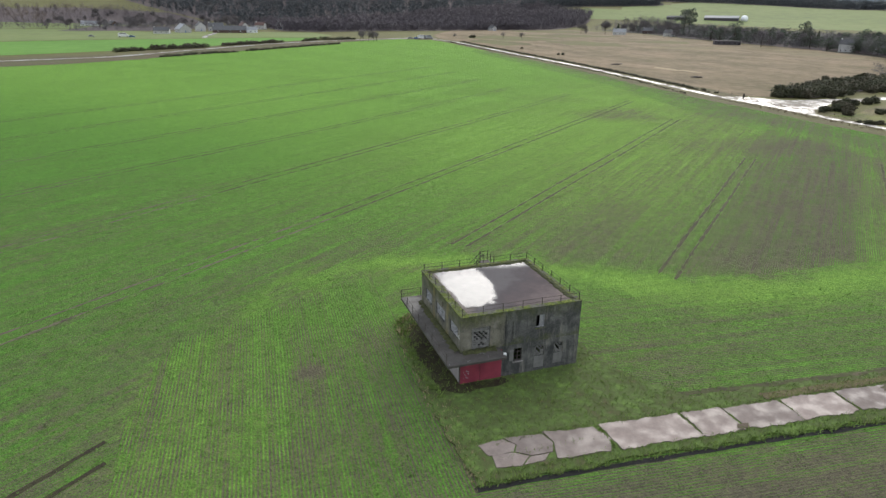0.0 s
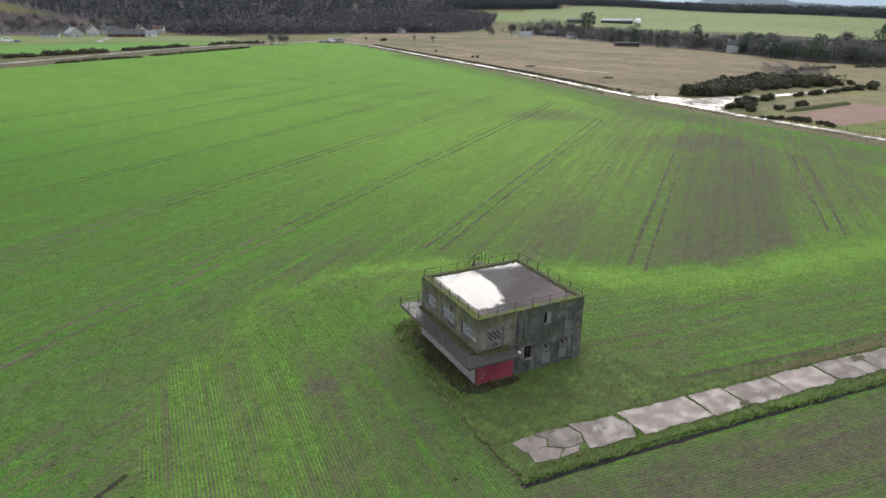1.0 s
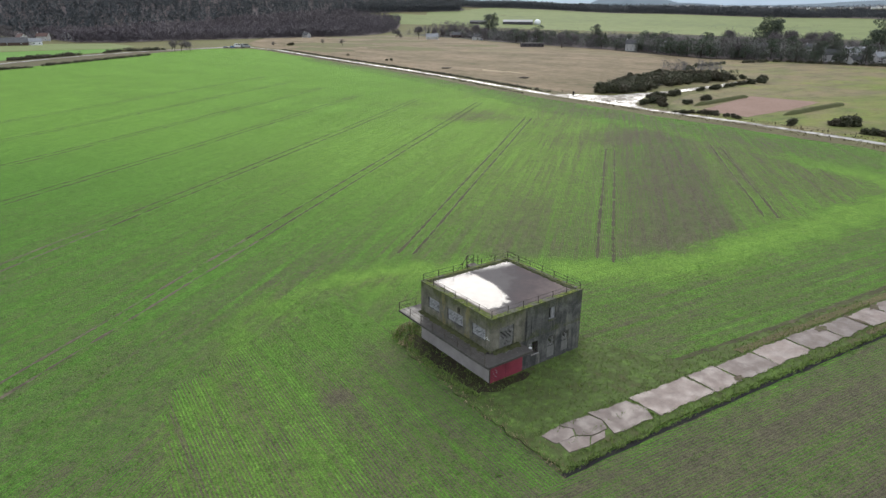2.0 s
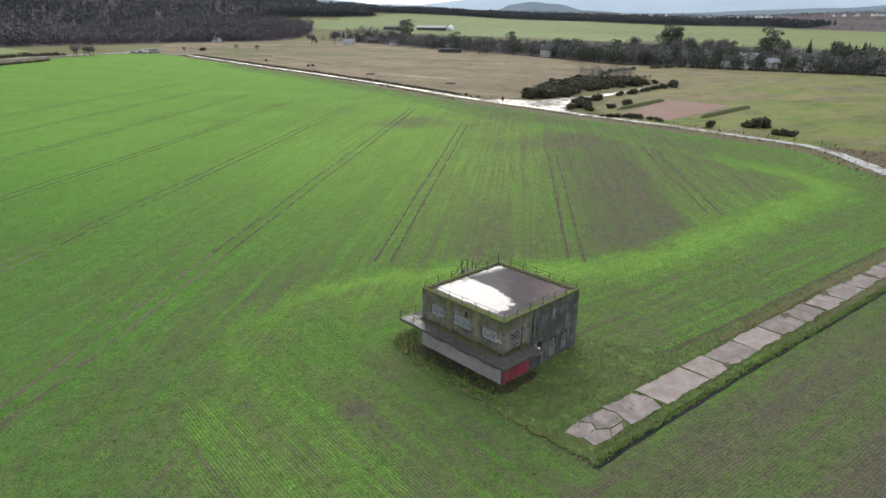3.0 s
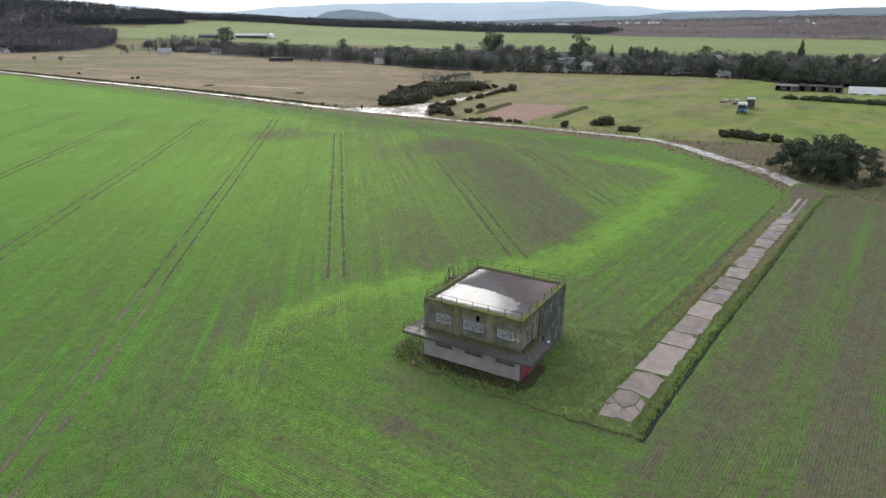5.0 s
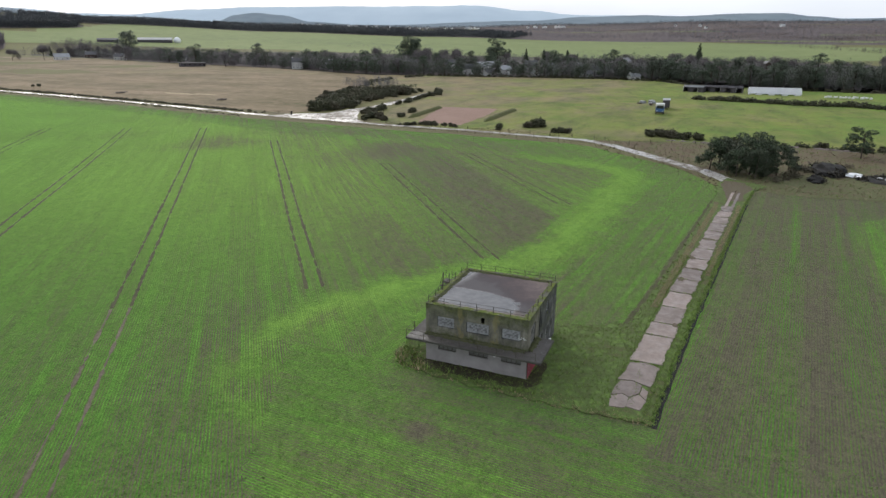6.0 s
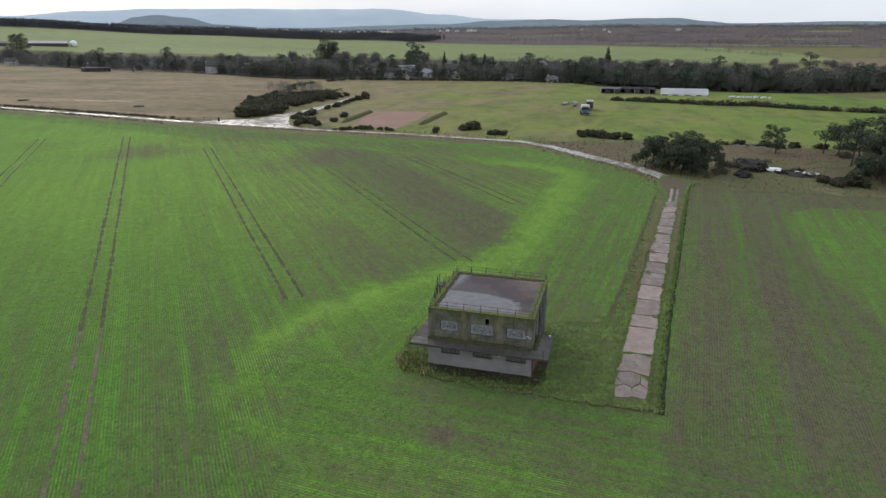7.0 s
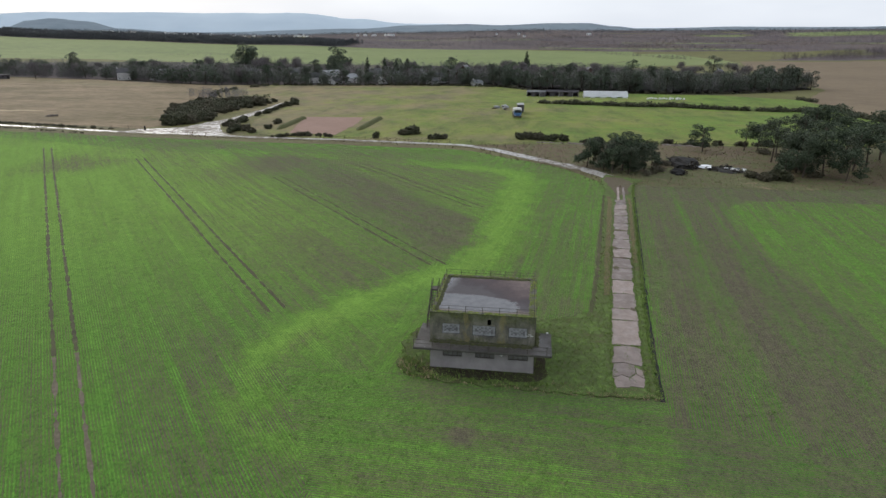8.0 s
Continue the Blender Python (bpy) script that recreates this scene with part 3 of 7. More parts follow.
def sheet(name, outline, lift, material, label, category="ground", ragged=0.0, step=0.0, skirt=0.0, seed=1):
    """A piece of ground with that outline, laid on the land."""
    rng = random.Random(seed)
    pts = [Vector((x, y, 0)) for x, y in outline]
    if step:
        fine = []
        for a, b in zip(pts, pts[1:] + pts[:1]):
            n = max(1, int((b - a).length / step))
            side = (b - a).normalized().cross(Vector((0, 0, 1)))
            for i in range(n):
                p = a.lerp(b, i / n)
                fine.append(p + side * ragged * (noise.noise(p * (0.35 / max(step, 0.4))) + 0.5 * rng.uniform(-1, 1)))
        pts = fine
    bm = bmesh.new()
    f = bm.faces.new([bm.verts.new(p) for p in pts])
    if f.normal.z < 0 or f.calc_area() and (f.normal_update() or f.normal.z < 0):
        f.normal_flip()
    rim = list(f.edges)
    xs, ys = [p.x for p in pts], [p.y for p in pts]
    for axis, lo, hi in ((0, min(xs), max(xs)), (1, min(ys), max(ys))):
        for v in GRID:
            if lo < v < hi:
                no = (1, 0, 0) if axis == 0 else (0, 1, 0)
                bmesh.ops.bisect_plane(bm, geom=bm.verts[:] + bm.edges[:] + bm.faces[:], plane_co=(v if axis == 0 else 0, v if axis else 0, 0), plane_no=no, dist=1e-4)
    bmesh.ops.triangulate(bm, faces=bm.faces[:])
    for v in bm.verts:
        v.co.z = lie(v.co.x, v.co.y) + lift
    if skirt:
        edges = [e for e in bm.edges if e.is_boundary]
        ret = bmesh.ops.extrude_edge_only(bm, edges=edges)
        for v in ret["geom"]:
            if isinstance(v, bmesh.types.BMVert):
                v.co.z -= skirt
    return tagged(finish(name, bm, material), label, category, kind="structure")


def ribbon(centre, half):
    """The outline of a strip along a centre line; half: half its width, at each point."""
    c = [Vector((x, y, 0)) for x, y in centre]
    half = half if isinstance(half, (list, tuple)) else [half] * len(c)
    left, right = [], []
    for i, p in enumerate(c):
        d = (c[min(i + 1, len(c) - 1)] - c[max(i - 1, 0)]).normalized()
        s = Vector((-d.y, d.x, 0)) * half[i]
        left.append((p + s)[:2]), right.append((p - s)[:2])
    return left + right[::-1]


def inside(x, y, poly):
    hit = False
    for (x0, y0), (x1, y1) in zip(poly, poly[1:] + poly[:1]):
        if (y0 > y) != (y1 > y) and x < (x1 - x0) * (y - y0) / (y1 - y0) + x0:
            hit = not hit
    return hit


def off_line(x, y, line):
    """Distance from a line of points."""
    best = 1e9
    for (x0, y0), (x1, y1) in zip(line, line[1:]):
        dx, dy = x1 - x0, y1 - y0
        t = max(0.0, min(1.0, ((x - x0) * dx + (y - y0) * dy) / (dx * dx + dy * dy)))
        best = min(best, math.hypot(x - x0 - t * dx, y - y0 - t * dy))
    return best


def build_ground():
    verts, faces = [], []
    n = len(GRID)
    for y in GRID:
        for x in GRID:
            verts.append((x, y, lie(x, y)))
    for j in range(n - 1):
        for i in range(n - 1):
            a = j * n + i
            faces.append((a, a + 1, a + n + 1, a + n))
    return tagged(raw("ground", verts, faces, M["base"]), "rough winter grassland under the fields, reaching to the horizon", "ground", kind="structure")


build_ground()

# ---- the crop round the tower ----
CROP = [(-420, -300), (118, -300), (122, -60), (112, -20), (112, 10), (114, 22), (128, 27), (142, 42), (158, 57), (166, 70), (170, 105), (173, 140), (176, 175), (175, 200), (172, 235), (184, 290), (191, 350), (194, 430), (200, 520), (200, 608),
        (168, 636), (102, 577), (48, 518), (6, 462), (-26, 432), (-53, 403), (-77, 386), (-99, 377), (-420, 264)]
# outer edge of the turning strip, where the long drills of the field end
TURN = [(-10, 20), (-10.3, 34), (-10, 43), (-8, 53), (-4, 58), (0.5, 64.4), (6, 68.6), (13, 70.6), (20, 70.2), (28, 67.5), (35, 63.6), (41, 59), (50, 53), (58, 50.6), (68, 50.6), (81, 49.4), (99, 48.8), (113, 47.6), (119, 49), (123, 55), (127, 67), (132, 84), (137, 110), (141, 150), (150, 190), (160, 240), (170, 330), (178, 450)]
HEADLAND = TURN + [(230, 450), (230, -330), (-10, -330)]
SOUTH_EDGE = [(-40, -20), (8, 1), (22, 1.5), (35, 1), (45, 3), (60, 3.8), (77, 3.2), (92, 0.5), (99, -6), (101, -60), (99, -330), (-40, -330)]
ALONG = Vector((0.771, 0.637, 0))
ACROSS = Vector((-0.637, 0.771, 0))


def soft(d, w):
    """1 where d is well below nought, 0 well above, over a width w."""
    return 1 / (1 + np.exp(np.clip(np.asarray(d, dtype=float) / w, -40, 40)))


def within_poly(x, y, poly):
    hit = np.zeros(np.shape(x), dtype=bool)
    for (x0, y0), (x1, y1) in zip(poly, poly[1:] + poly[:1]):
        if y0 != y1:
            hit ^= ((y0 > y) != (y1 > y)) & (x < (x1 - x0) * (y - y0) / (y1 - y0) + x0)
    return hit


def from_line(x, y, line):
    """Distances of many places from a line of points."""
    best = np.full(np.shape(x), 1e9)
    for (x0, y0), (x1, y1) in zip(line, line[1:]):
        dx, dy = x1 - x0, y1 - y0
        t = np.clip(((x - x0) * dx + (y - y0) * dy) / (dx * dx + dy * dy), 0, 1)
        best = np.minimum(best, np.hypot(x - x0 - t * dx, y - y0 - t * dy))
    return best


def spot(x, y, cx, cy, rx, ry, w=0.25):
    return soft(np.hypot((x - cx) / rx, (y - cy) / ry) - 1, w)


def ripple(x, y, size, seed):
    """Smooth irregular waves about nought, a few metres across."""
    r = np.random.default_rng(seed)
    out = 0.0
    for k in range(6):
        t, p, f = r.uniform(0, 6.28), r.uniform(0, 6.28), 6.28 / (size * r.uniform(0.6, 2.2))
        out = out + np.sin(f * (x * math.cos(t) + y * math.sin(t)) + p)
    return out / 3.0


def growth(x, y):
    """How thick the crop stands (0 bare soil, 1 a full sward) and how yellow-green it is."""
    x, y = np.asarray(x, dtype=float), np.asarray(y, dtype=float)
    n, a = -0.637 * x + 0.771 * y, 0.771 * x + 0.637 * y
    wx, wy = 1.1 * ripple(x, y, 6.0, 1) + 0.6 * ripple(x, y, 2.2, 2), 1.1 * ripple(x, y, 6.0, 3) + 0.6 * ripple(x, y, 2.2, 4)
    d = from_line(x + wx, y + wy, TURN)
    head = within_poly(x + wx, y + wy, HEADLAND)
    east, north = soft(44 - x, 4), soft(62 - y, 8) * soft(112 - x, 6)
    # the long drills
    g = 0.545 + (0.13 + 0.14 * soft(66 - a, 14)) * soft(38 - n, 7) + 0.13 * soft(108 - n, 16) + 0.03 * ripple(n, a * 0.15, 9.0, 5)
    g -= 0.2 * soft(d - 9, 3.0) * soft(x - 30, 8) * soft(n - 74, 6) * (0.6 + 0.4 * ripple(x, y, 5.0, 6))
    g += 0.08 * soft(110 - a, 14) * soft(12 - n, 2) - 0.1 * soft(178 - a, 8) * soft(14 - n, 6) * (0.6 + 0.5 * ripple(x, y, 22.0, 11))
    bare = soft(-8 - n, 0.4) * soft(n - 9.2, 0.5) * soft(a - 152, 5)
    g -= bare * (0.34 - 0.12 * soft(3.2 - n, 0.6) * soft(100 - a, 12))
    g += 0.16 * soft(n + 8, 0.4) * soft(a - 104, 5) - 0.1 * soft(n + 9, 0.6) * soft(112 - a, 6)
    g -= 0.14 * soft(np.abs(n - 24) - 4, 1.2) * soft(a - 128, 10)
    lush = 0.1 + 0.5 * soft(np.abs(n - 24) - 14, 4) * soft(70 - a, 8) + 0.5 * soft(n + 8, 0.5) + 0.55 * soft(100 - a, 16) * soft(14 - n, 4) + 0.35 * soft(36 - n, 5) * soft(n - 84, 10) * soft(66 - a, 14)
    # the turning strip and the land inside it
    gh = 0.6 - 0.05 * soft(30 - x, 5) * soft(y - 44, 4) + 0.02 * soft(x - 14, 3) + 0.1 * soft(14 - x, 3) * soft(x - 46, 5) * soft(50 - y, 3) + 0.04 * soft(15 - x, 3) + 0.04 * ripple(x, y, 4.0, 7)
    wide = np.where(x < 16, 3.8, np.where(x < 40, 5.5, 8.6))
    strip = soft(d - wide, 1.3) * soft(0.9 - d, 0.8)
    gh += (0.27 + 0.03 * soft(62 - x, 6) - 0.02 * soft(x - 4, 4) - 0.25 * soft(y - 53, 3) * soft(x - 10, 4)) * strip * (1 - 0.6 * north)
    gh += 0.12 * spot(x, y, 9, 56.5, 7, 6.5) - 0.14 * soft(np.abs(d - 5) - 0.9, 0.4) * soft(np.abs(x - 12) - 13, 3)
    gh -= 0.1 * soft(38 - y, 5) * soft(y - 47, 3) * soft(8 - x, 3) * soft(x - 13, 1) + 0.08 * soft(y - 44, 5) * soft(2 - x, 4) * soft(x - 13, 1)
    gh -= 0.06 * soft(28 - x, 2) * soft(x - 44, 4) * soft(np.abs(y - 42) - 10, 2)
    gh -= 0.1 * soft(np.abs(y - (43 - 0.11 * x)) - 2.2, 0.8) * soft(27 - x, 1.5) * soft(x - 75, 10)
    gh += 0.07 * soft(np.abs(y - (35.8 - 0.11 * (x - 40))) - 1.0, 0.5) * soft(40 - x, 4)
    lh = 0.32 - 0.16 * soft(28 - x, 5) + 0.3 * soft(15 - x, 3) + (0.6 - 0.25 * soft(x - 6, 5) - 0.3 * soft(y - 53, 3) * soft(x - 10, 4)) * strip + 0.3 * soft(x - 3, 3) * soft(y - 52, 3) - 0.15 * soft(3 - x, 3) * soft(y - 47, 3)
    # beyond the far end, beside the track
    gh += north * 0.06 * ripple(x, y, 16.0, 12)
    gh -= north * (0.01 + 0.13 * soft(np.abs(d - 15) - 5, 2))
    gh += 0.16 * north * soft(np.abs(d - 27) - 3, 1.5)
    lh = lh * (1 - 0.5 * north)
    # south of the path
    fs = y < 27 - 0.1 * (x - 12)
    south = fs & (x > 0)
    lit = within_poly(x, y, SOUTH_EDGE)
    ds = from_line(x, y, SOUTH_EDGE[:8])
    gs = 0.33 + 0.04 * ripple(x * 0.2, y, 3.0, 8) - 0.2 * soft(np.abs(y - (13.4 - 0.06 * (x - 12))) - 2.8, 0.8) * soft(8 - x, 2) * soft(x - 62, 14)
    gs -= 0.1 * soft(np.abs(y - (22.4 - 0.1 * (x - 20))) - 1.2, 0.5) * soft(16 - x, 2)
    gs += 0.14 * soft(np.abs(y - (18.6 - 0.1 * (x - 12))) - 0.8, 0.4) + 0.1 * soft(np.abs(y - (9.6 - 0.06 * (x - 12))) - 0.6, 0.4)
    gs += 0.1 * soft(x - 9, 2)
    gs = np.where(lit, gs + 0.3 * soft(0.6 - ds, 0.8), gs) - 0.16 * soft(96 - x, 2)
    w = soft(np.where(head, -d, d), 0.8)                         # drills and headland run into one another
    inner = np.where(south, gs, gh)
    g = g + (inner - g) * w
    inner = np.where(south, (0.2 - 0.12 * soft(y - 16, 2) + 0.3 * lit) * soft(8 - x, 4), lh)
    lush = lush + (inner - lush) * w
    # odd bare places
    g = g - 0.36 * spot(x, y, 124, 113, 20, 10) - 0.42 * spot(x, y, 116, 168, 12, 9) - 0.22 * spot(x, y, 152, 150, 12, 20) - 0.24 * spot(x, y, 137, 88, 9, 12)
    g = g - 0.6 * spot(x, y, 4.0, 45.2, 1.5, 1.0) - 0.2 * spot(x, y, 8, 47.5, 1.4, 0.8) - 0.16 * spot(x, y, 10.5, 50, 2.6, 2.0) - 0.2 * spot(x, y, 1.5, 34, 2.2, 2.0) - 0.16 * spot(x, y, -2, 31, 2.2, 1.5)
    g = g - 0.18 * spot(x, y, 20, 65.3, 3.0, 0.9) - 0.2 * spot(x, y, 33, 35.5, 3.5, 2.2) - 0.12 * spot(x, y, 6, 61.5, 3, 1.6)
    return np.clip(g, 0.02, 1.05), np.clip(lush, 0.0, 1.0)


def build_crop():
    ax = np.concatenate
    xs = ax([np.arange(-420, -60, 20.0), np.arange(-60, -20, 1.6), np.arange(-20, 100, 0.8), np.arange(100, 190, 1.6), np.arange(190, 206, 5)])
    ys = ax([np.arange(-300, -60, 20.0), np.arange(-60, -4, 1.6), np.arange(-4, 84, 0.8), np.arange(84, 150, 1.6), np.arange(150, 260, 4.0), np.arange(260, 640, 10.0)])
    cx, cy = np.meshgrid((xs[1:] + xs[:-1]) / 2, (ys[1:] + ys[:-1]) / 2, indexing="ij")
    head = within_poly(cx, cy, HEADLAND)
    keep = within_poly(cx, cy, CROP)
    kind = np.where(head & (cy < 27 - 0.1 * (cx - 12)) & (cx > 6 + 0.2 * (cy - 16)), 0, np.where(head & (cx < 14) & (cy < 58 + 0.5 * cx), 1, np.where(head & (cy < 56), 3, 2)))
    index, px, py, kinds, faces = {}, [], [], [], []

    def vert(i, j, k):
        if (i, j, k) not in index:
            index[i, j, k] = len(px)
            px.append(float(xs[i])), py.append(float(ys[j])), kinds.append(k)
        return index[i, j, k]

    for i, j in zip(*np.nonzero(keep)):
        k = int(kind[i, j])
        faces.append((vert(i, j, k), vert(i + 1, j, k), vert(i + 1, j + 1, k), vert(i, j + 1, k)))
    x, y, k = np.array(px), np.array(py), np.array(kinds)
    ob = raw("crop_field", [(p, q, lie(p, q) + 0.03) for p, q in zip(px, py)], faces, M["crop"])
    g, lush = growth(x, y)
    rows = np.choose(k, [0.105 * x + y, x * 0.998 - 0.06 * y, -0.637 * x + 0.771 * y, 0.11 * x + y])
    run = np.choose(k, [x, y, 0.771 * x + 0.637 * y, x])
    for key, values in (("growth", g), ("row", rows), ("along", run), ("lush", lush)):
        ob.data.attributes.new(key, "FLOAT", "POINT").data.foreach_set("value", values.astype(np.float32))
    return tagged(ob, "young winter cereal in drilled rows with thin brown patches", "field", kind="structure")


build_crop()


def tramline(n, a0, a1, seed):
    """A pair of wheel tracks, n metres across the field and from a0 to a1 along it; drier and paler at the near end."""
    rng = random.Random(seed)
    for side in (-1.05, 1.05):
        for lo, hi, material, label in ((a0, min(a1, 66), "tram_dry", "pale dry wheel track pressed into the crop"), (max(a0, 66), a1, "tram", "dark muddy wheel track pressed into the crop")):
            line, half = [], []
            a = lo
            while a <= hi:
                p = ALONG * a + ACROSS * (n + side + 0.12 * noise.noise(Vector((a * 0.06, n, 0))))
                wide = 0.19 + 0.06 * min(1.0, max(0.0, (a - 50) / 60))
                line.append((p.x, p.y)), half.append(wide * (0.45 + 0.9 * rng.random()) * (1 if rng.random() > 0.1 else 0.2))
                a += 0.9
            if len(line) > 3:
                sheet("tramline", ribbon(line, half), 0.045, M[material], label, "wheel track", seed=seed)


for i, (n, a0, a1) in enumerate([(-14.0, 97, 160), (11.5, 70, 150), (37.5, 66, 198), (60.4, 0, 232), (85.4, -14, 236), (111.5, -30, 240), (137, -60, 260), (162, -70, 280), (187, -80, 300)]):
    tramline(n, a0, a1, i)
for a, b in (((-17.4, 35.2), (-11.3, 40.4)), ((-15.2, 34.4), (-11.0, 37.9))):
    sheet("wheel_rut", ribbon([a, b], 0.22), 0.045, M["soil"], "short dark wheel rut in the crop", "wheel track", 0.06, 0.6)

# ---- the plot, the concrete path and its shaded edge ----
PLOT = [(12.3, 27.7), (12.1, 31.5), (12.1, 38.6), (12.5, 44), (13.0, 50.5), (14.5, 53.2), (21, 53.6), (27, 51.8), (28.6, 45), (28.2, 39.5), (30, 35.6), (32.6, 31.9), (48, 30.0), (74, 27.1), (104, 24.0), (116, 24), (124, 22), (118, 14),
        (111, 16.8), (99, 18.5), (74.6, 21.25), (54, 23.5), (35.4, 25.65), (26.7, 26.5), (17.2, 27.4)]
sheet("grass_plot", PLOT, 0.16, M["plot"], "rank dark grass on the raised strip round the tower and path", ragged=0.5, step=0.6, skirt=0.2)
# flat near-black ribbon, painted shade at the foot of the scarp
SCARP_SHADE = [(11.9, 27.45), (17.2, 27.1), (26.7, 26.2), (35.4, 25.35), (54.1, 23.2), (74.6, 20.95), (99, 18.2)]
sheet("ditch", ribbon(SCARP_SHADE, 0.22), 0.05, M["dark"], "narrow near-black strip painting the shade along the raised strip's scarp", "ditch", 0.1, 0.8)

# soil sheet whose dark colour also carries the balcony's shade
sheet("bare_soil", [(13.5, 38.9), (13.3, 44), (13.6, 50.2), (15.2, 51.4), (15.28, 39.25), (19.2, 39.3), (19.4, 38.3), (15.2, 37.9)], 0.18, M["soil"], "dark damp soil under the balcony, shade painted into its colour", "ground", 0.25, 0.6)
for off, half, x0 in ((2.15, 0.42, 38), (-1.95, 0.3, 52)):
    line = [(x, y + off + 0.15 * noise.noise(Vector((x * 0.4, off, 0)))) for x, y in ((q, float(np.interp(q, (13.2, 33.5, 60, 94), (30.2, 28.35, 25.55, 21.75)))) for q in range(x0, 100, 3))]
    sheet("dead_grass_ridge", ribbon(line, half), 0.19, M["verge"], "tawny ridge of dead grass beside the path", "verge", 0.14, 0.7)
sheet("soil_furrow", ribbon([(31.5, 32.6), (40, 31.35), (55, 29.6), (74, 27.5), (100, 24.6)], 0.28), 0.05, M["tram"], "bare soil furrow between crop and strip", "furrow", 0.14, 0.8)
# concrete path: slabs with open, ragged joints
PATH_AXIS = [(13.2, 30.2), (22.0, 29.5), (33.5, 28.35), (46, 27.1), (60, 25.55), (75, 23.9), (94, 21.75)]


def on_path(s):
    d = 0.0
    for (x0, y0), (x1, y1) in zip(PATH_AXIS, PATH_AXIS[1:]):
        l = math.hypot(x1 - x0, y1 - y0)
        if s <= d + l or (x1, y1) == PATH_AXIS[-1]:
            t = (s - d) / l
            return Vector((x0 + t * (x1 - x0), y0 + t * (y1 - y0), 0)), Vector((x1 - x0, y1 - y0, 0)).normalized()
        d += l


def slab(outline, seed, parent, rough=0.11):
    """One piece of broken concrete: its corners as (distance along the path, distance to its north side)."""
    rng = random.Random(seed)
    edge = []
    for (s0, w0), (s1, w1) in zip(outline, outline[1:] + outline[:1]):
        n = max(2, int(math.hypot(s1 - s0, w1 - w0) / 0.32))
        for i in range(n):
            t = i / n
            p, d = on_path(s0 + (s1 - s0) * t)
            side = Vector((-d.y, d.x, 0))
            q = p + side * (w0 + (w1 - w0) * t)
            big = noise.noise(q * 0.55 + Vector((seed, 0, 0)))
            jag = rough * (1.5 * big + noise.noise(q * 2.3) + rng.uniform(-0.35, 0.35))
            edge.append(q + side * jag + d * jag * 0.5)
    bm = bmesh.new()
    tilt = rng.uniform(-0.012, 0.012)
    top = [bm.verts.new(p + Vector((0, 0, 0.225 + tilt + rng.uniform(-0.008, 0.008)))) for p in edge]
    low = [bm.verts.new(p + Vector((0, 0, 0.08))) for p in edge]
    f = bm.faces.new(top)
    for i in range(len(edge)):
        j = (i + 1) % len(edge)
        bm.faces.new((top[i], low[i], low[j], top[j]))
    bmesh.ops.recalc_face_normals(bm, faces=bm.faces[:])
    bmesh.ops.triangulate(bm, faces=[f])
    return part("slab", bm, M["slab"], parent)


path = tagged(empty("concrete_path"), "cracked pinkish concrete slab path, wet in patches, on the raised strip", "path", kind="structure")
# the broken end, the slab behind the wide joint, then the long run
slab([(0.4, 1.3), (2.3, 1.5), (3.0, 0.75), (2.6, 0.02), (0.8, 0.05)], 80, path, 0.07)
slab([(2.4, 1.6), (5.35, 1.45), (5.75, 0.4), (5.3, -0.6), (3.7, -0.62), (2.72, -0.02), (3.1, 0.7)], 81, path, 0.07)
slab([(1.0, -0.02), (2.6, -0.08), (3.5, -0.68), (2.7, -1.4), (0.9, -1.25)], 82, path, 0.06)
slab([(3.6, -0.72), (5.0, -0.68), (4.4, -1.3), (2.85, -1.42)], 83, path, 0.05)
slab([(5.42, 1.6), (9.3, 1.3), (10.0, -0.2), (9.4, -1.5), (5.35, -1.3), (5.8, 0.4)], 84, path, 0.1)
cuts = [9.85, 16.8, 20.4, 25.6, 31.0, 36.2, 41.0, 46.0, 51.5, 57.0, 62.5, 68.0, 73.0, 77.5, 82.0]
for i, (a, b) in enumerate(zip(cuts, cuts[1:])):
    near, far = (1.6 - 0.006 * q - 0.12 * noise.noise(Vector((q * 0.3, 2, 0))) for q in (a, b))
    eaten = 0.35 * max(0.0, noise.noise(Vector((i * 0.83, 5, 1)))) + (0.12 if i > 4 else 0.0)      # turf grown over one side
    gap = 0.16 if i in (0, 3, 6, 8, 11) else 0.07
    lean = (0.3, 0.15, 0.25, -0.05, 0.1, 0.0)[i % 6]
    slab([(a + gap - lean * 0.5, near - eaten), (b - gap - lean * 0.5, far - eaten * 0.4), (b - gap + lean, 0.5 * eaten - far), (a + gap + lean, -near)], 50 + i, path, 0.17 + 0.006 * i)

for i, (s_, w_, a_, b_) in enumerate(((36.1, 0.9, 0.9, 0.45), (41.2, 0.1, 0.35, 1.3), (46.2, 1.0, 0.9, 0.4), (57.2, 0.3, 0.5, 1.2), (20.5, -1.1, 0.6, 0.3))):
    p_, d_ = on_path(s_)
    c_ = p_ + Vector((-d_.y, d_.x, 0)) * w_
    sheet("mud_patch", [(c_.x + a_ * math.cos(t * 0.52) * (1 + 0.3 * math.sin(3 * t + i)), c_.y + b_ * math.sin(t * 0.52) * (1 + 0.3 * math.cos(2 * t + i))) for t in range(12)], 0.252, M["mud"], "film of brown mud washed over the slabs", "mud", 0.12, 0.3, seed=30 + i)

# ---- tracks ----
ROAD = [(206, 640), (212, 570), (206, 500), (199.5, 410), (196.5, 343), (190.5, 277), (184, 225), (180.5, 196), (180.2, 166), (176.8, 142), (175.6, 108), (172.6, 83.5), (170, 64.5), (162.5, 54.3), (149, 43), (138, 33), (130, 26.5), (121, 21.5), (114, 19)]
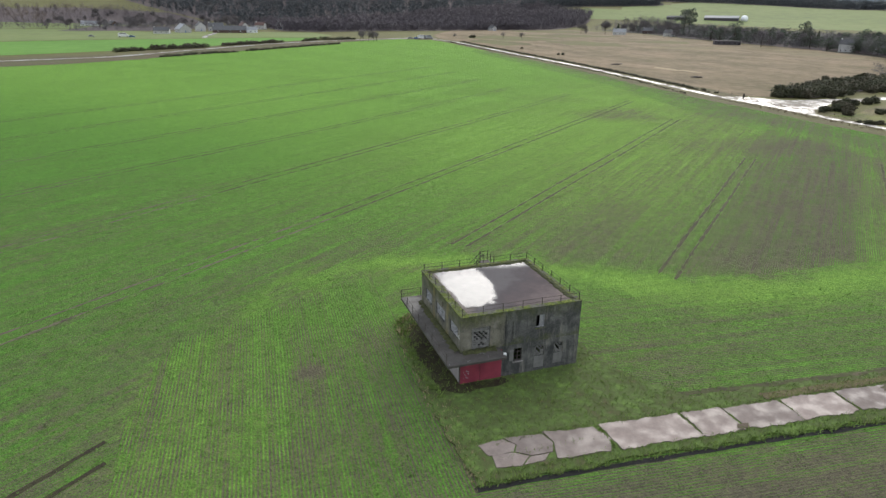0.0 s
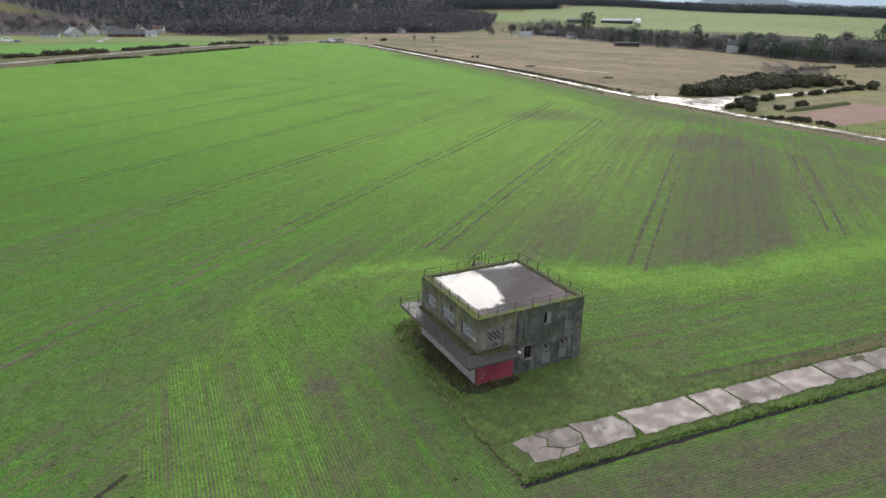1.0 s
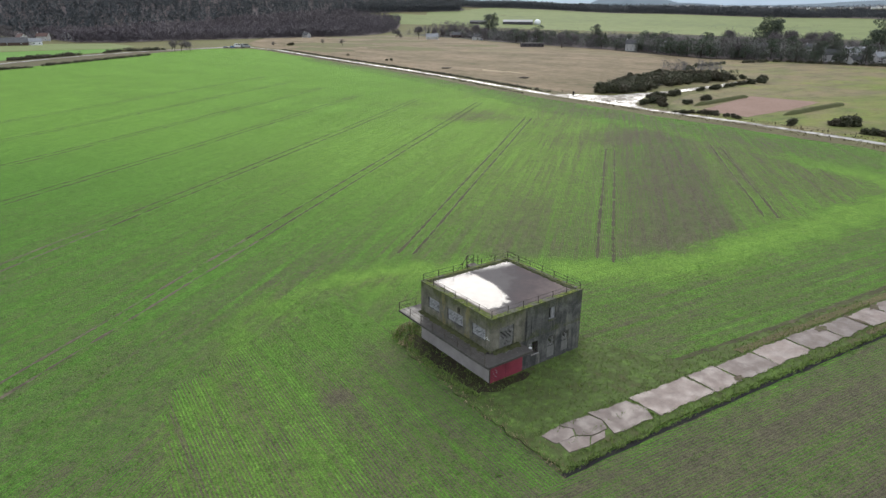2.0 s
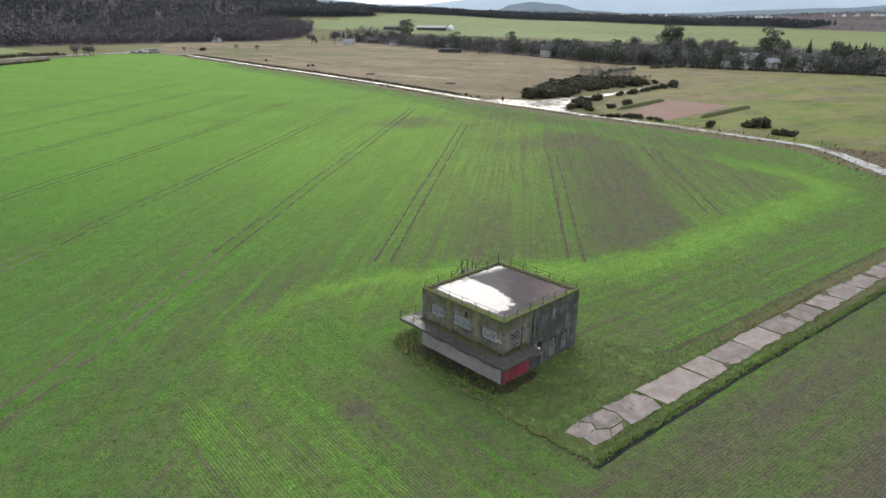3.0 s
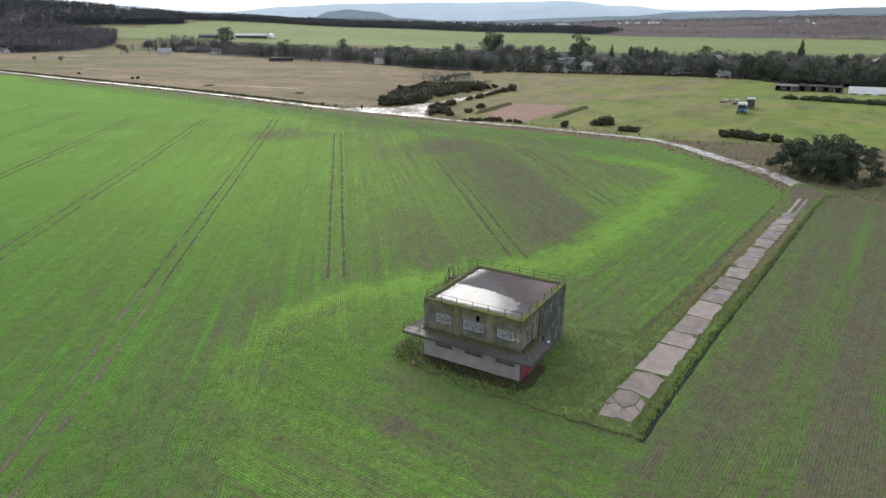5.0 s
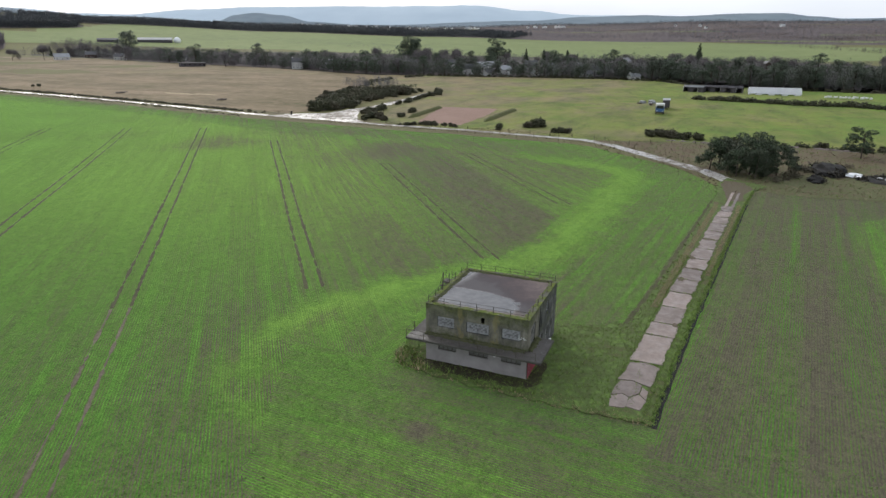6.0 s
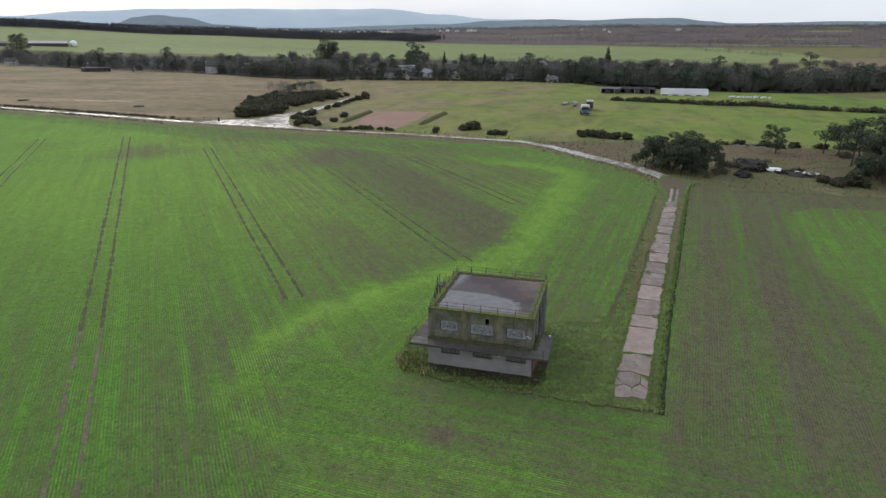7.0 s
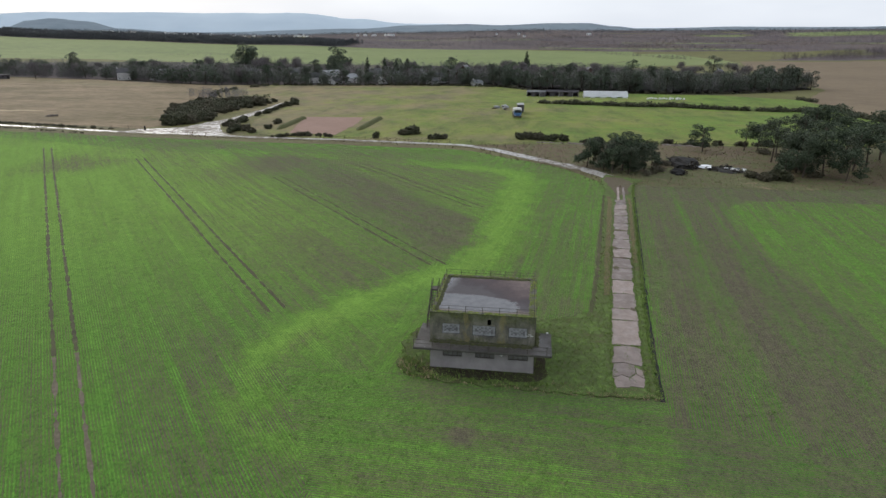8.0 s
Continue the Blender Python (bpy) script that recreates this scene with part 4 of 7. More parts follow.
sheet("road_verge", ribbon(ROAD, [11] * 12 + [9, 7, 5, 4, 4, 5, 5]), 0.06, M["verge"], "rough tawny verge beside the track", "verge", 1.2, 5.0)
sheet("road", ribbon(ROAD, [1.5] * 12 + [1.7, 1.8, 2.0, 2.1, 2.1, 2.0, 1.7]), 0.12, M["road"], "narrow wet concrete track shining under the sky", "road", 0.35, 1.6)
JUNCTION = [(180, 196), (189, 193), (199, 181), (216, 180.5), (233, 178), (249, 179.5), (275, 181), (311, 187), (330, 187), (328, 183.5), (309, 182), (276, 176), (250, 174), (232, 172.5), (210, 171), (194, 162.5), (186, 158), (179, 150), (180, 170)]
sheet("side_road", JUNCTION, 0.15, M["road"], "wide wet concrete junction and side track", "road", 0.5, 2.5)
NORTH = [(-420, 300), (-200, 352), (-112, 392), (-80, 406), (-55, 418), (-37, 441), (-9, 478), (32, 528), (63, 559), (110, 596), (157, 620), (182, 630), (206, 640)]
sheet("north_verge", ribbon(NORTH, [50, 40, 30, 26, 24, 20, 18, 16, 14, 12, 12, 12, 10]), 0.08, M["verge"], "rough brown verge beside the north track", "verge", 2.0, 8.0)
FIELD_EDGE = [(-420, 247), (-99, 361), (-77, 370), (-53, 387), (-26, 416), (6, 446), (48, 502), (102, 561), (168, 620), (196, 598)]
sheet("north_verge", FIELD_EDGE + [(200, 636), (182, 626), (157, 616), (110, 592), (63, 555), (32, 524), (-9, 474), (-37, 437), (-55, 414), (-80, 402), (-112, 388), (-200, 348), (-420, 296)], 0.09, M["rough"], "rough brown ground between field and north track", "verge", 1.0, 5.0)
sheet("north_road", ribbon(NORTH, [2.4] * 7 + [2.2, 2.2, 2.4, 3, 4, 4]), 0.2, M["road"], "pale wet farm track", "road", 0.5, 6.0)

# ---- fields beyond the tracks ----
HEATH = [(190, 196), (203, 343), (207, 430), (216, 530), (214, 620), (240, 720), (335, 900), (420, 930), (560, 960), (570, 800), (520, 640), (500, 520), (498, 430), (470, 350), (455, 300), (380, 262), (330, 235), (290, 215), (245, 192), (205, 186)]
sheet("heath", HEATH, 0.05, M["heath"], "tawny dead-grass heath beyond the track", "field", 2.0, 8.0)
for i, (x, y, a, b, m) in enumerate(((300, 640, 42, 60, "scrubland"), (400, 700, 60, 40, "scrubland"), (330, 540, 30, 46, "scrubland"), (430, 560, 34, 24, "scrubland"), (470, 450, 20, 40, "pasture"), (440, 380, 18, 44, "pasture"), (390, 470, 40, 22, "pasture"), (250, 560, 22, 50, "scrubland"), (237, 300, 3, 12, "pale"), (241, 286, 2.5, 8, "pale"), (460, 850, 60, 50, "scrubland"))):
    sheet("heath_patch", [(x + a * math.cos(t * 0.45) * (1 + 0.25 * math.sin(3 * t + i)), y + b * math.sin(t * 0.45) * (1 + 0.2 * math.cos(2 * t + i))) for t in range(14)], 0.07 + 0.004 * i, M[m], "patch of different growth on the heath", "ground", 4.0 if a > 5 else 0.6, 5.0 if a > 5 else 2.0, seed=i)
PASTURE = [(181, 150), (190, 148), (230, 165), (300, 176), (335, 190), (400, 235), (470, 245), (495, 205), (513, 170), (515, 80), (470, 50), (440, -25), (437, -80), (400, -126), (347, -120), (293, -113), (262, -112), (190, -70), (182, -28), (184, 0), (177, 35), (172, 62), (175, 84), (178, 110)]
sheet("heath_patch", [(245, 190), (290, 215), (330, 237), (380, 264), (458, 302), (476, 262), (470, 243), (400, 233), (335, 188), (300, 176)], 0.055, M["pasture"], "grassy margin between heath and pasture", "ground", 1.0, 8.0)
sheet("pasture", PASTURE, 0.1, M["pasture"], "short yellowish-green grazing pasture", "field", 1.2, 8.0)
sheet("rough_ground", [(126, 25), (140, 38), (158, 54), (170, 62), (176, 42), (180, 20), (183, -28), (192, -110), (118, -130), (121, -60), (112, -22), (111, 12), (116, 18)], 0.075, M["rough"], "rough tawny ground with dead grass round the pines", "ground", 1.0, 4.0)
sheet("village_ground", [(500, 440), (470, 350), (458, 300), (480, 262), (494, 205), (514, 165), (516, 80), (472, 48), (442, -25), (440, -82), (470, -128), (530, -180), (700, -190), (1000, -160), (1080, -60), (1095, 150), (1075, 420), (1000, 700), (820, 900), (640, 960), (575, 930), (575, 800), (525, 640)], 0.06, M["garden"], "dark gardens and undergrowth of the village", "ground", 3.0, 20.0)
sheet("gravel_patch", [(189.5, 133), (247, 147), (249.5, 120), (226, 116), (187, 114)], 0.15, M["gravel"], "levelled patch of reddish gravel in the pasture", "ground", 0.5, 3.0)
sheet("ploughed_field", [(262, -112), (347, -122), (400, -128), (517, -187), (900, -250), (1360, -360), (1360, -660), (700, -800), (200, -700), (160, -300), (190, -130)], 0.06, M["far_brown"], "bare brown ploughed field", "field", 2.0, 15.0)
sheet("north_field", [(-330, 410), (-180, 425), (-112, 438), (-86, 452), (-56, 474), (-38, 490), (-2, 514), (10, 532), (52, 572), (74, 592), (95, 616), (100, 646), (41, 641), (-10, 625), (-46, 616), (-100, 600), (-152, 576), (-330, 500)], 0.12, M["crop_far"], "bright green field beyond the north track", "field", 1.0, 10.0)
sheet("meadow", [(-330, 506), (-152, 582), (-100, 606), (-46, 622), (-10, 631), (41, 647), (104, 652), (120, 690), (110, 765), (50, 775), (-60, 775), (-140, 860), (-360, 860)], 0.13, M["far_green"], "yellowish meadow in front of the northern cottages", "field", 1.0, 10.0)
sheet("lane", ribbon([(-5, 640), (-4, 668), (6, 740), (12, 800)], [2.2, 2.4, 2.6, 2.2]), 0.2, M["road"], "pale lane leading to the cottages", "road", 0.3, 6.0)
for i, poly in enumerate([
    [(1078, 420), (1098, 150), (1080, -60), (1250, -330), (1420, -340), (1700, -320), (1945, -290), (1965, 45), (1990, 250), (1900, 640), (1780, 860), (1500, 1330), (1320, 1560), (1180, 1480), (940, 1380), (790, 1180), (800, 1080), (880, 960), (1010, 800), (1000, 720)],
    [(-360, 866), (-140, 866), (-90, 860), (-110, 1150), (-380, 1400)],
    [(2350, -500), (2900, -900), (2900, -1700), (2100, -1200)],
]):
    sheet("meadow", poly, 0.25, M["far_green"], "distant green meadow", "field", 6.0, 40.0, seed=i)

# ---- the control tower ----
X0, X1, Y0, Y1, TOP, DECK = 15.3, 26.3, 39.4, 49.8, 6.2, 3.05
tower = tagged(empty("control_tower"), "derelict two-storey concrete control tower, mossy and stained, in rank grass", "control tower")


def wall_with_holes(name, at, u0, u1, z0, z1, holes, material, thick=0.34, label=""):
    """A wall from u0 to u1 and z0 to z1 with rectangular holes (u0, u1, z0, z1). at maps (u, depth, z) into the world."""
    us = sorted({u0, u1, *[h[i] for h in holes for i in (0, 1)], *np.arange(u0, u1, 1.3).round(3).tolist()})
    zs = sorted({z0, z1, *[h[i] for h in holes for i in (2, 3)], *np.arange(z0, z1, 1.0).round(3).tolist()})
    bm = bmesh.new()
    grid = {(i, j): bm.verts.new((u, 0, z)) for i, u in enumerate(us) for j, z in enumerate(zs)}
    keep = []
    for i in range(len(us) - 1):
        for j in range(len(zs) - 1):
            um, zm = (us[i] + us[i + 1]) / 2, (zs[j] + zs[j + 1]) / 2
            if not any(h[0] < um < h[1] and h[2] < zm < h[3] for h in holes):
                keep.append(bm.faces.new((grid[i, j], grid[i + 1, j], grid[i + 1, j + 1], grid[i, j + 1])))
    ret = bmesh.ops.extrude_face_region(bm, geom=keep)
    for v in ret["geom"]:
        if isinstance(v, bmesh.types.BMVert):
            v.co.y += thick
    bmesh.ops.delete(bm, geom=[v for v in bm.verts if not v.link_faces], context="VERTS")
    for v in bm.verts:
        wear = 0.012 * noise.noise(Vector((v.co.x * 1.3, v.co.z * 1.7, u0)))
        v.co = Vector(at(v.co.x, v.co.y + wear, v.co.z))
    bmesh.ops.recalc_face_normals(bm, faces=bm.faces[:])
    return part(name, bm, material, tower, label)


def front(u, d, z):
    return (X0 + d, u, z)


def south(u, d, z):
    return (u, Y0 + d, z)


def north(u, d, z):
    return (u, Y1 - d, z)


def back(u, d, z):
    return (X1 - d, u, z)


FRONT_UP = [(46.8, 48.6, 3.92, 5.05), (43.25, 45.57, 3.87, 5.02), (40.15, 42.0, 3.9, 5.0)]
FRONT_LOW = [(46.56, 48.48, 1.46, 2.3), (43.3, 45.23, 1.46, 2.3), (39.98, 41.94, 1.46, 2.3)]
VENT = (43.7, 44.1, 5.06, 5.68)
SOUTH_UP = [(16.25, 17.9, 3.12, 5.15), (22.05, 22.88, 4.3, 5.44)]
SOUTH_LOW = [(20.15, 20.9, 1.42, 2.62), (22.08, 23.06, 0.42, 2.58), (23.92, 24.84, 0.55, 2.6)]
T = 0.34
wall_with_holes("wall", front, Y0 + 0.003, Y1 - 0.003, DECK, TOP, FRONT_UP + [VENT], M["wall_front"], T, "stained olive-grey rendered front wall")
wall_with_holes("wall", front, Y0 + 0.003, Y1 - 0.003, -0.3, DECK - 0.26, FRONT_LOW, M["wall_low"], T, "pale pinkish-grey rendered lower wall")
wall_with_holes("wall", south, X0 + T, 19.2, DECK, TOP, SOUTH_UP[:1], M["wall_front"], T, "olive-stained rendered wall")
wall_with_holes("wall", south, 19.2, X1 - T, DECK, TOP, SOUTH_UP[1:], M["wall"], T, "dark grey rendered wall with damp stains")
wall_with_holes("wall", south, X0 + T, X1 - T, -0.3, DECK, SOUTH_LOW, M["wall"], T)
# the ends of the side walls, square with the front
part("wall", boxed(X0 + 0.004, X0 + T, Y0 - 0.0, Y0 + 0.003, -0.3, TOP), M["wall_front"], tower)
wall_with_holes("wall", north, X0 + T, X1 - T, -0.3, TOP, [], M["wall"], T)
wall_with_holes("wall", back, Y0 + 0.003, Y1 - 0.003, -0.3, TOP, [], M["wall"], T)
part("floor_slab", boxed(X0 + T, X1 - T, Y0 + T, Y1 - T, DECK - 0.2, DECK - 0.01), M["inner"], tower)

# roof: slab, a low kerb all round, mossy coping
bm = bmesh.new()
nx, ny = 22, 21
gv = [[bm.verts.new((X0 + T + (X1 - X0 - 2 * T) * i / nx, Y0 + T + (Y1 - Y0 - 2 * T) * j / ny, 6.14)) for j in range(ny + 1)] for i in range(nx + 1)]
for i in range(nx):
    for j in range(ny):
        bm.faces.new((gv[i][j], gv[i + 1][j], gv[i + 1][j + 1], gv[i][j + 1]))
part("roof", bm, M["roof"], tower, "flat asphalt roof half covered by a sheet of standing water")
part("roof_slab", boxed(X0 + T, X1 - T, Y0 + T, Y1 - T, 5.85, 6.13), M["inner"], tower)


def lumpy_strip(name, a, b, width, height, z, material, seed, parent=tower, step=0.3):
    """An uneven low ridge from a to b, such as moss or rubble along a kerb."""
    rng = random.Random(seed)
    a, b = Vector((*a, z)), Vector((*b, z))
    n = max(2, int((b - a).length / step))
    side = (b - a).normalized().cross(Vector((0, 0, 1)))
    bm = bmesh.new()
    rows = []
    for i in range(n + 1):
        p = a.lerp(b, i / n)
        w, h = width * rng.uniform(0.55, 1.3), height * rng.uniform(0.4, 1.3)
        rows.append([bm.verts.new(p + side * s * w / 2 + Vector((0, 0, t * h - 0.01))) for s, t in ((-1, 0), (-0.5, 0.8), (0.1, 1), (0.6, 0.6), (1, 0))])
    for p, q in zip(rows, rows[1:]):
        for i in range(4):
            bm.faces.new((p[i], q[i], q[i + 1], p[i + 1]))
    return part(name, bm, material, parent)


# coping
C = 0.05
for i, (a, b) in enumerate((((X0 - C, X0 + T + C), (Y0 - C, Y1 + C)), ((X1 - T - C, X1 + C), (Y0 - C, Y1 + C)), ((X0 + T + C, X1 - T - C), (Y0 - C, Y0 + T + C)), ((X0 + T + C, X1 - T - C), (Y1 - T - C, Y1 + C)))):
    part("coping", boxed(*a, *b, TOP, TOP + 0.05, bevel=0.015), M["moss"], tower, "mossy concrete coping")
k = 0.58
for i, (a, b) in enumerate((((X0 + k, Y0 + k), (X0 + k, Y1 - k)), ((X0 + k, Y0 + k - 0.1), (X1 - k, Y0 + k - 0.1)), ((X1 - k + 0.1, Y0 + k), (X1 - k + 0.1, Y1 - k)), ((X0 + k, Y1 - k + 0.1), (X1 - k, Y1 - k + 0.1)))):
    lumpy_strip("moss", a, b, 0.5 if i < 2 else 0.62, 0.06 if i < 2 else 0.12, 6.14, M["moss" if i < 2 else "dark_moss"], 20 + i, step=0.22)
for i, (a, b) in enumerate((((X0 - 0.12, Y0 + 0.2), (X0 - 0.12, Y1)), ((X0 + 0.1, Y0 - 0.14), (18.3, Y0 - 0.14)))):
    lumpy_strip("moss", a, b, 0.75, 0.22, DECK + 0.01, M["dark_moss"], 30 + i, step=0.2)

# roof railing
def railing(points, z, h, parent, spacing, rails=(1.0, 0.5), r=0.024, seed=0, missing=()):
    rng = random.Random(seed)
    count = 0
    for a, b in zip(points, points[1:]):
        a, b = Vector((*a, z)), Vector((*b, z))
        n = max(1, round((b - a).length / spacing))
        for i in range(n):
            if count not in missing:
                p = a.lerp(b, i / n)
                lean = Vector((rng.uniform(-0.03, 0.03), rng.uniform(-0.03, 0.03), h + 0.04))
                part("post", tubed(p, p + lean, 0.034, 0.03), M["steel"], parent)
            count += 1
        for q in rails:
            prev = a + Vector((0, 0, h * q))
            for i in range(1, n + 1):
                p = a.lerp(b, i / n) + Vector((0, 0, h * q))
                mid = (p + prev) / 2 - Vector((0, 0, rng.uniform(0.0, 0.03)))
                bm = bmesh.new()
                tube(bm, prev, mid, r * 0.75, sides=5), tube(bm, mid, p, r * 0.75, sides=5)
                part("rail", bm, M["steel"], parent)
                prev = p
    p = Vector((*points[-1], z))
    part("post", tubed(p, p + Vector((0, 0, h + 0.04)), 0.034, 0.03), M["steel"], parent)


e = 0.17
railing([(X0 + e, Y0 + e), (X0 + e, Y1 - e), (X1 - e, Y1 - e), (X1 - e, Y0 + e), (X0 + e + 0.01, Y0 + e)], TOP + 0.05, 0.66, tower, 1.72, seed=4)

# balcony
BX, BY0, BY1, BXE = 13.62, 37.72, 51.25, 18.7
bm = bmesh.new()
box(bm, BX, X0 - 0.004, BY0, BY1, DECK - 0.22, DECK, 0.02)
part("balcony", bm, M["ledge"], tower, "wet concrete balcony slab")
part("balcony", boxed(X0, BXE, BY0, Y0 - 0.004, DECK - 0.22, DECK, bevel=0.02), M["ledge"], tower, "wet concrete balcony slab")
part("balcony", boxed(X0, 19.4, Y1 + 0.004, BY1, DECK - 0.22, DECK, bevel=0.02), M["ledge"], tower, "wet concrete balcony slab")
# the slab's dark sill over the pale wall
part("beam", boxed(X0 - 0.03, X0 + 0.3, Y0 + 0.01, Y1 - 0.01, DECK - 0.27, DECK - 0.23), M["wall"], tower)
railing([(15.6, BY1 - 0.07), (BX + 0.07, BY1 - 0.07), (BX + 0.07, BY0 + 0.5)], DECK, 0.82, tower, 1.75, seed=9)
part("lamp_box", boxed(BXE - 0.12, BXE + 0.1, BY0 + 0.3, BY0 + 0.5, DECK - 0.12, DECK + 0.12, bevel=0.02), M["white"], tower, "small white box on the end of the balcony")
rngd = random.Random(77)
for i in range(13):                                            # flakes of render fallen on the balcony
    x, y = (rngd.uniform(BX + 0.1, X0 - 0.3), rngd.uniform(BY0 + 0.2, BY1 - 0.3)) if i % 2 else (rngd.uniform(X0, BXE - 0.2), rngd.uniform(BY0 + 0.1, Y0 - 0.2))
    s = rngd.uniform(0.03, 0.065)
    part("flake", boxed(x, x + s, y, y + s * 1.3, DECK, DECK + 0.03, jitter=0.012, rng=rngd), M["block"], tower)

# window infill of pale blocks with gaps left open, each block a piece
BLOCKS = {}


def block(parent, at, u, z, w, h, d0=0.1, d1=0.26):
    key = (at, round(w, 2), round(h, 2))
    d0, d1 = d0 + 0.02 * math.sin(7 * u + 3 * z), d1
    if key not in BLOCKS:
        a, b = at(0, 0, 0), at(w, d1 - d0, h)
        o = [q - p for p, q in zip(a, b)]
        m = boxed(min(0, o[0]), max(0, o[0]), min(0, o[1]), max(0, o[1]), 0, h, bevel=0.012)
        me = bpy.data.meshes.new("block")
        m.to_mesh(me)
        m.free()
        me.materials.append(M["block" if at is front else "old_block"])
        BLOCKS[key] = me
    ob = new("block", BLOCKS[key])
    ob.parent = parent
    x, y, zz = at(u, d0, z)
    ob.location = (x, y, zz)


def infill(hole, at, cols, rows, gaps, pane=0.0):
    """A blocked-up window: a sill, a frame and courses of blocks. gaps: (column, row) left open, row 0 lowest. pane:
    adds a grey panel for light inside.
    """
    u0, u1, z0, z1 = hole
    bm = bmesh.new()
    for a, b, c, d in ((u0, u1, z0, z0 + 0.06), (u0, u1, z1 - 0.05, z1), (u0, u0 + 0.05, z0 + 0.06, z1 - 0.05), (u1 - 0.05, u1, z0 + 0.06, z1 - 0.05)):
        p, q = at(a, 0.06, c), at(b, 0.22, d)
        box(bm, *sorted((p[0], q[0])), *sorted((p[1], q[1])), c, d)
    win = part("window", bm, M["wall"], tower, "window opening blocked up with pale concrete blocks")
    if pane:
        p, q = at(u0, 0.27, z0), at(u1, 0.31, z1)
        # added panel, its grey stands for light inside behind the gaps
        part("backing", boxed(*sorted((p[0], q[0])), *sorted((p[1], q[1])), z0, z1), M["backing"], win)
    w, h = (u1 - u0 - 0.1) / cols, (z1 - z0 - 0.11) / rows
    for r in range(rows):
        for c in range(cols):
            if (c, r) not in gaps:
                block(win, at, u0 + 0.05 + c * w + 0.008, z0 + 0.06 + r * h + 0.008, w - 0.016, h - 0.016)


for hole, cols in zip(FRONT_UP, (9, 11, 9)):
    gaps = [(c, r) for c in range(1, cols - 1) for r in (1, 2, 3, 4) if ((c % 2 == 0 and r in (2, 4)) or (c % 2 and r in (1, 3)) or (r == 2 and c % 4 == 1)) and (c * 7 + r * 3) % 11]
    infill(hole, front, cols, 6, gaps, 1.0)
infill(SOUTH_UP[0], south, 8, 10, [(c, r) for c in range(1, 7) for r in (4, 5, 6, 7) if (c + r) % 2 == 0] + [(4, 2), (5, 1), (3, 1)])
for u0, u1, z0, z1 in SOUTH_LOW[1:]:
    cut = z1 - 1.08
    part("panel", boxed(u0, u1, Y0 + 0.05, Y0 + 0.2, z0, cut, bevel=0.01), M["mid_render"], tower, "grey rendered panel below the block lattice")
    infill((u0, u1, cut, z1), south, 6, 6, [(0, 5), (2, 5), (4, 5), (1, 4), (3, 4), (5, 4), (1, 3), (2, 3), (4, 3), (2, 2), (3, 2), (3, 1), (5, 3)])


def bar_window(hole, at, cols, rows, material, boarded=0.0):
    """An empty window: frame, bars, and a board over part of it."""
    u0, u1, z0, z1 = hole
    bm = bmesh.new()

    def bar(a, b, c, d):
        p, q = at(a, 0.1, c), at(b, 0.17, d)
        box(bm, *sorted((p[0], q[0])), *sorted((p[1], q[1])), c, d)
    bar(u0, u1, z0, z0 + 0.06), bar(u0, u1, z1 - 0.06, z1)
    for i in range(cols + 1):
        u = u0 + (u1 - u0 - 0.05) * i / cols
        bar(u, u + 0.05, z0 + 0.06, z1 - 0.06)
    for j in range(1, rows):
        z = z0 + (z1 - z0) * j / rows
        for i in range(cols):
            a = u0 + (u1 - u0 - 0.05) * i / cols
            bar(a + 0.05, a + (u1 - u0 - 0.05) / cols, z, z + 0.045)
    win = part("window", bm, material, tower, "empty window with a dark rusted frame")
    if boarded:
        p, q = at(u1 - (u1 - u0) * boarded, 0.2, z0 + 0.05), at(u1 - 0.02, 0.24, z1 - 0.05)
        part("board", boxed(*sorted((p[0], q[0])), *sorted((p[1], q[1])), z0 + 0.05, z1 - 0.05), M["block"], win, "pale weathered board")
    return win


for h in FRONT_LOW:
    win = bar_window(h, front, 4, 2, M["steel"])
    for i in range(4):
        a, b = h[0] + (h[1] - h[0]) * (i + 0.08) / 4, h[0] + (h[1] - h[0]) * (i + 0.95) / 4
        p, q = front(a, 0.19, h[2] + 0.05), front(b, 0.23, h[3] - 0.08 - 0.1 * (i % 2))
        part("board", boxed(*sorted((p[0], q[0])), *sorted((p[1], q[1])), p[2], q[2]), M["mid_render"], win, "grey board behind the frame")
bar_window(SOUTH_LOW[0], south, 2, 3, M["steel"])
bar_window(SOUTH_UP[1], south, 2, 1, M["block"], 0.52)
part("board", boxed(19.74, 20.1, Y0 - 0.02, Y0 - 0.004, 1.5, 2.55), M["mid_render"], tower, "pale patch of bare render")

# red hoarding under the balcony, in two sheets
for a, b in ((15.32, 17.04), (17.07, 19.02)):
    sheet_ob = part("hoarding", boxed(a, b, Y0 - 0.05, Y0 - 0.006, 0.12, DECK - 0.24, bevel=0.008), M["red"], tower, "faded red painted board")
    if a < 16:
        for i in range(9):
            x, z = 15.6 + 0.15 * (i % 3) + 0.05 * (i % 2), 0.6 + 0.3 * (i // 3) + 0.08 * (i % 2)
            part("smear", boxed(x, x + 0.05 + 0.05 * (i % 3), Y0 - 0.058, Y0 - 0.053, z, z + 0.06 + 0.03 * (i % 2)), M["block"], sheet_ob)
part("hoarding_post", boxed(15.2, 15.31, Y0 - 0.06, Y0 - 0.006, 0.0, DECK - 0.24), M["steel"], tower)

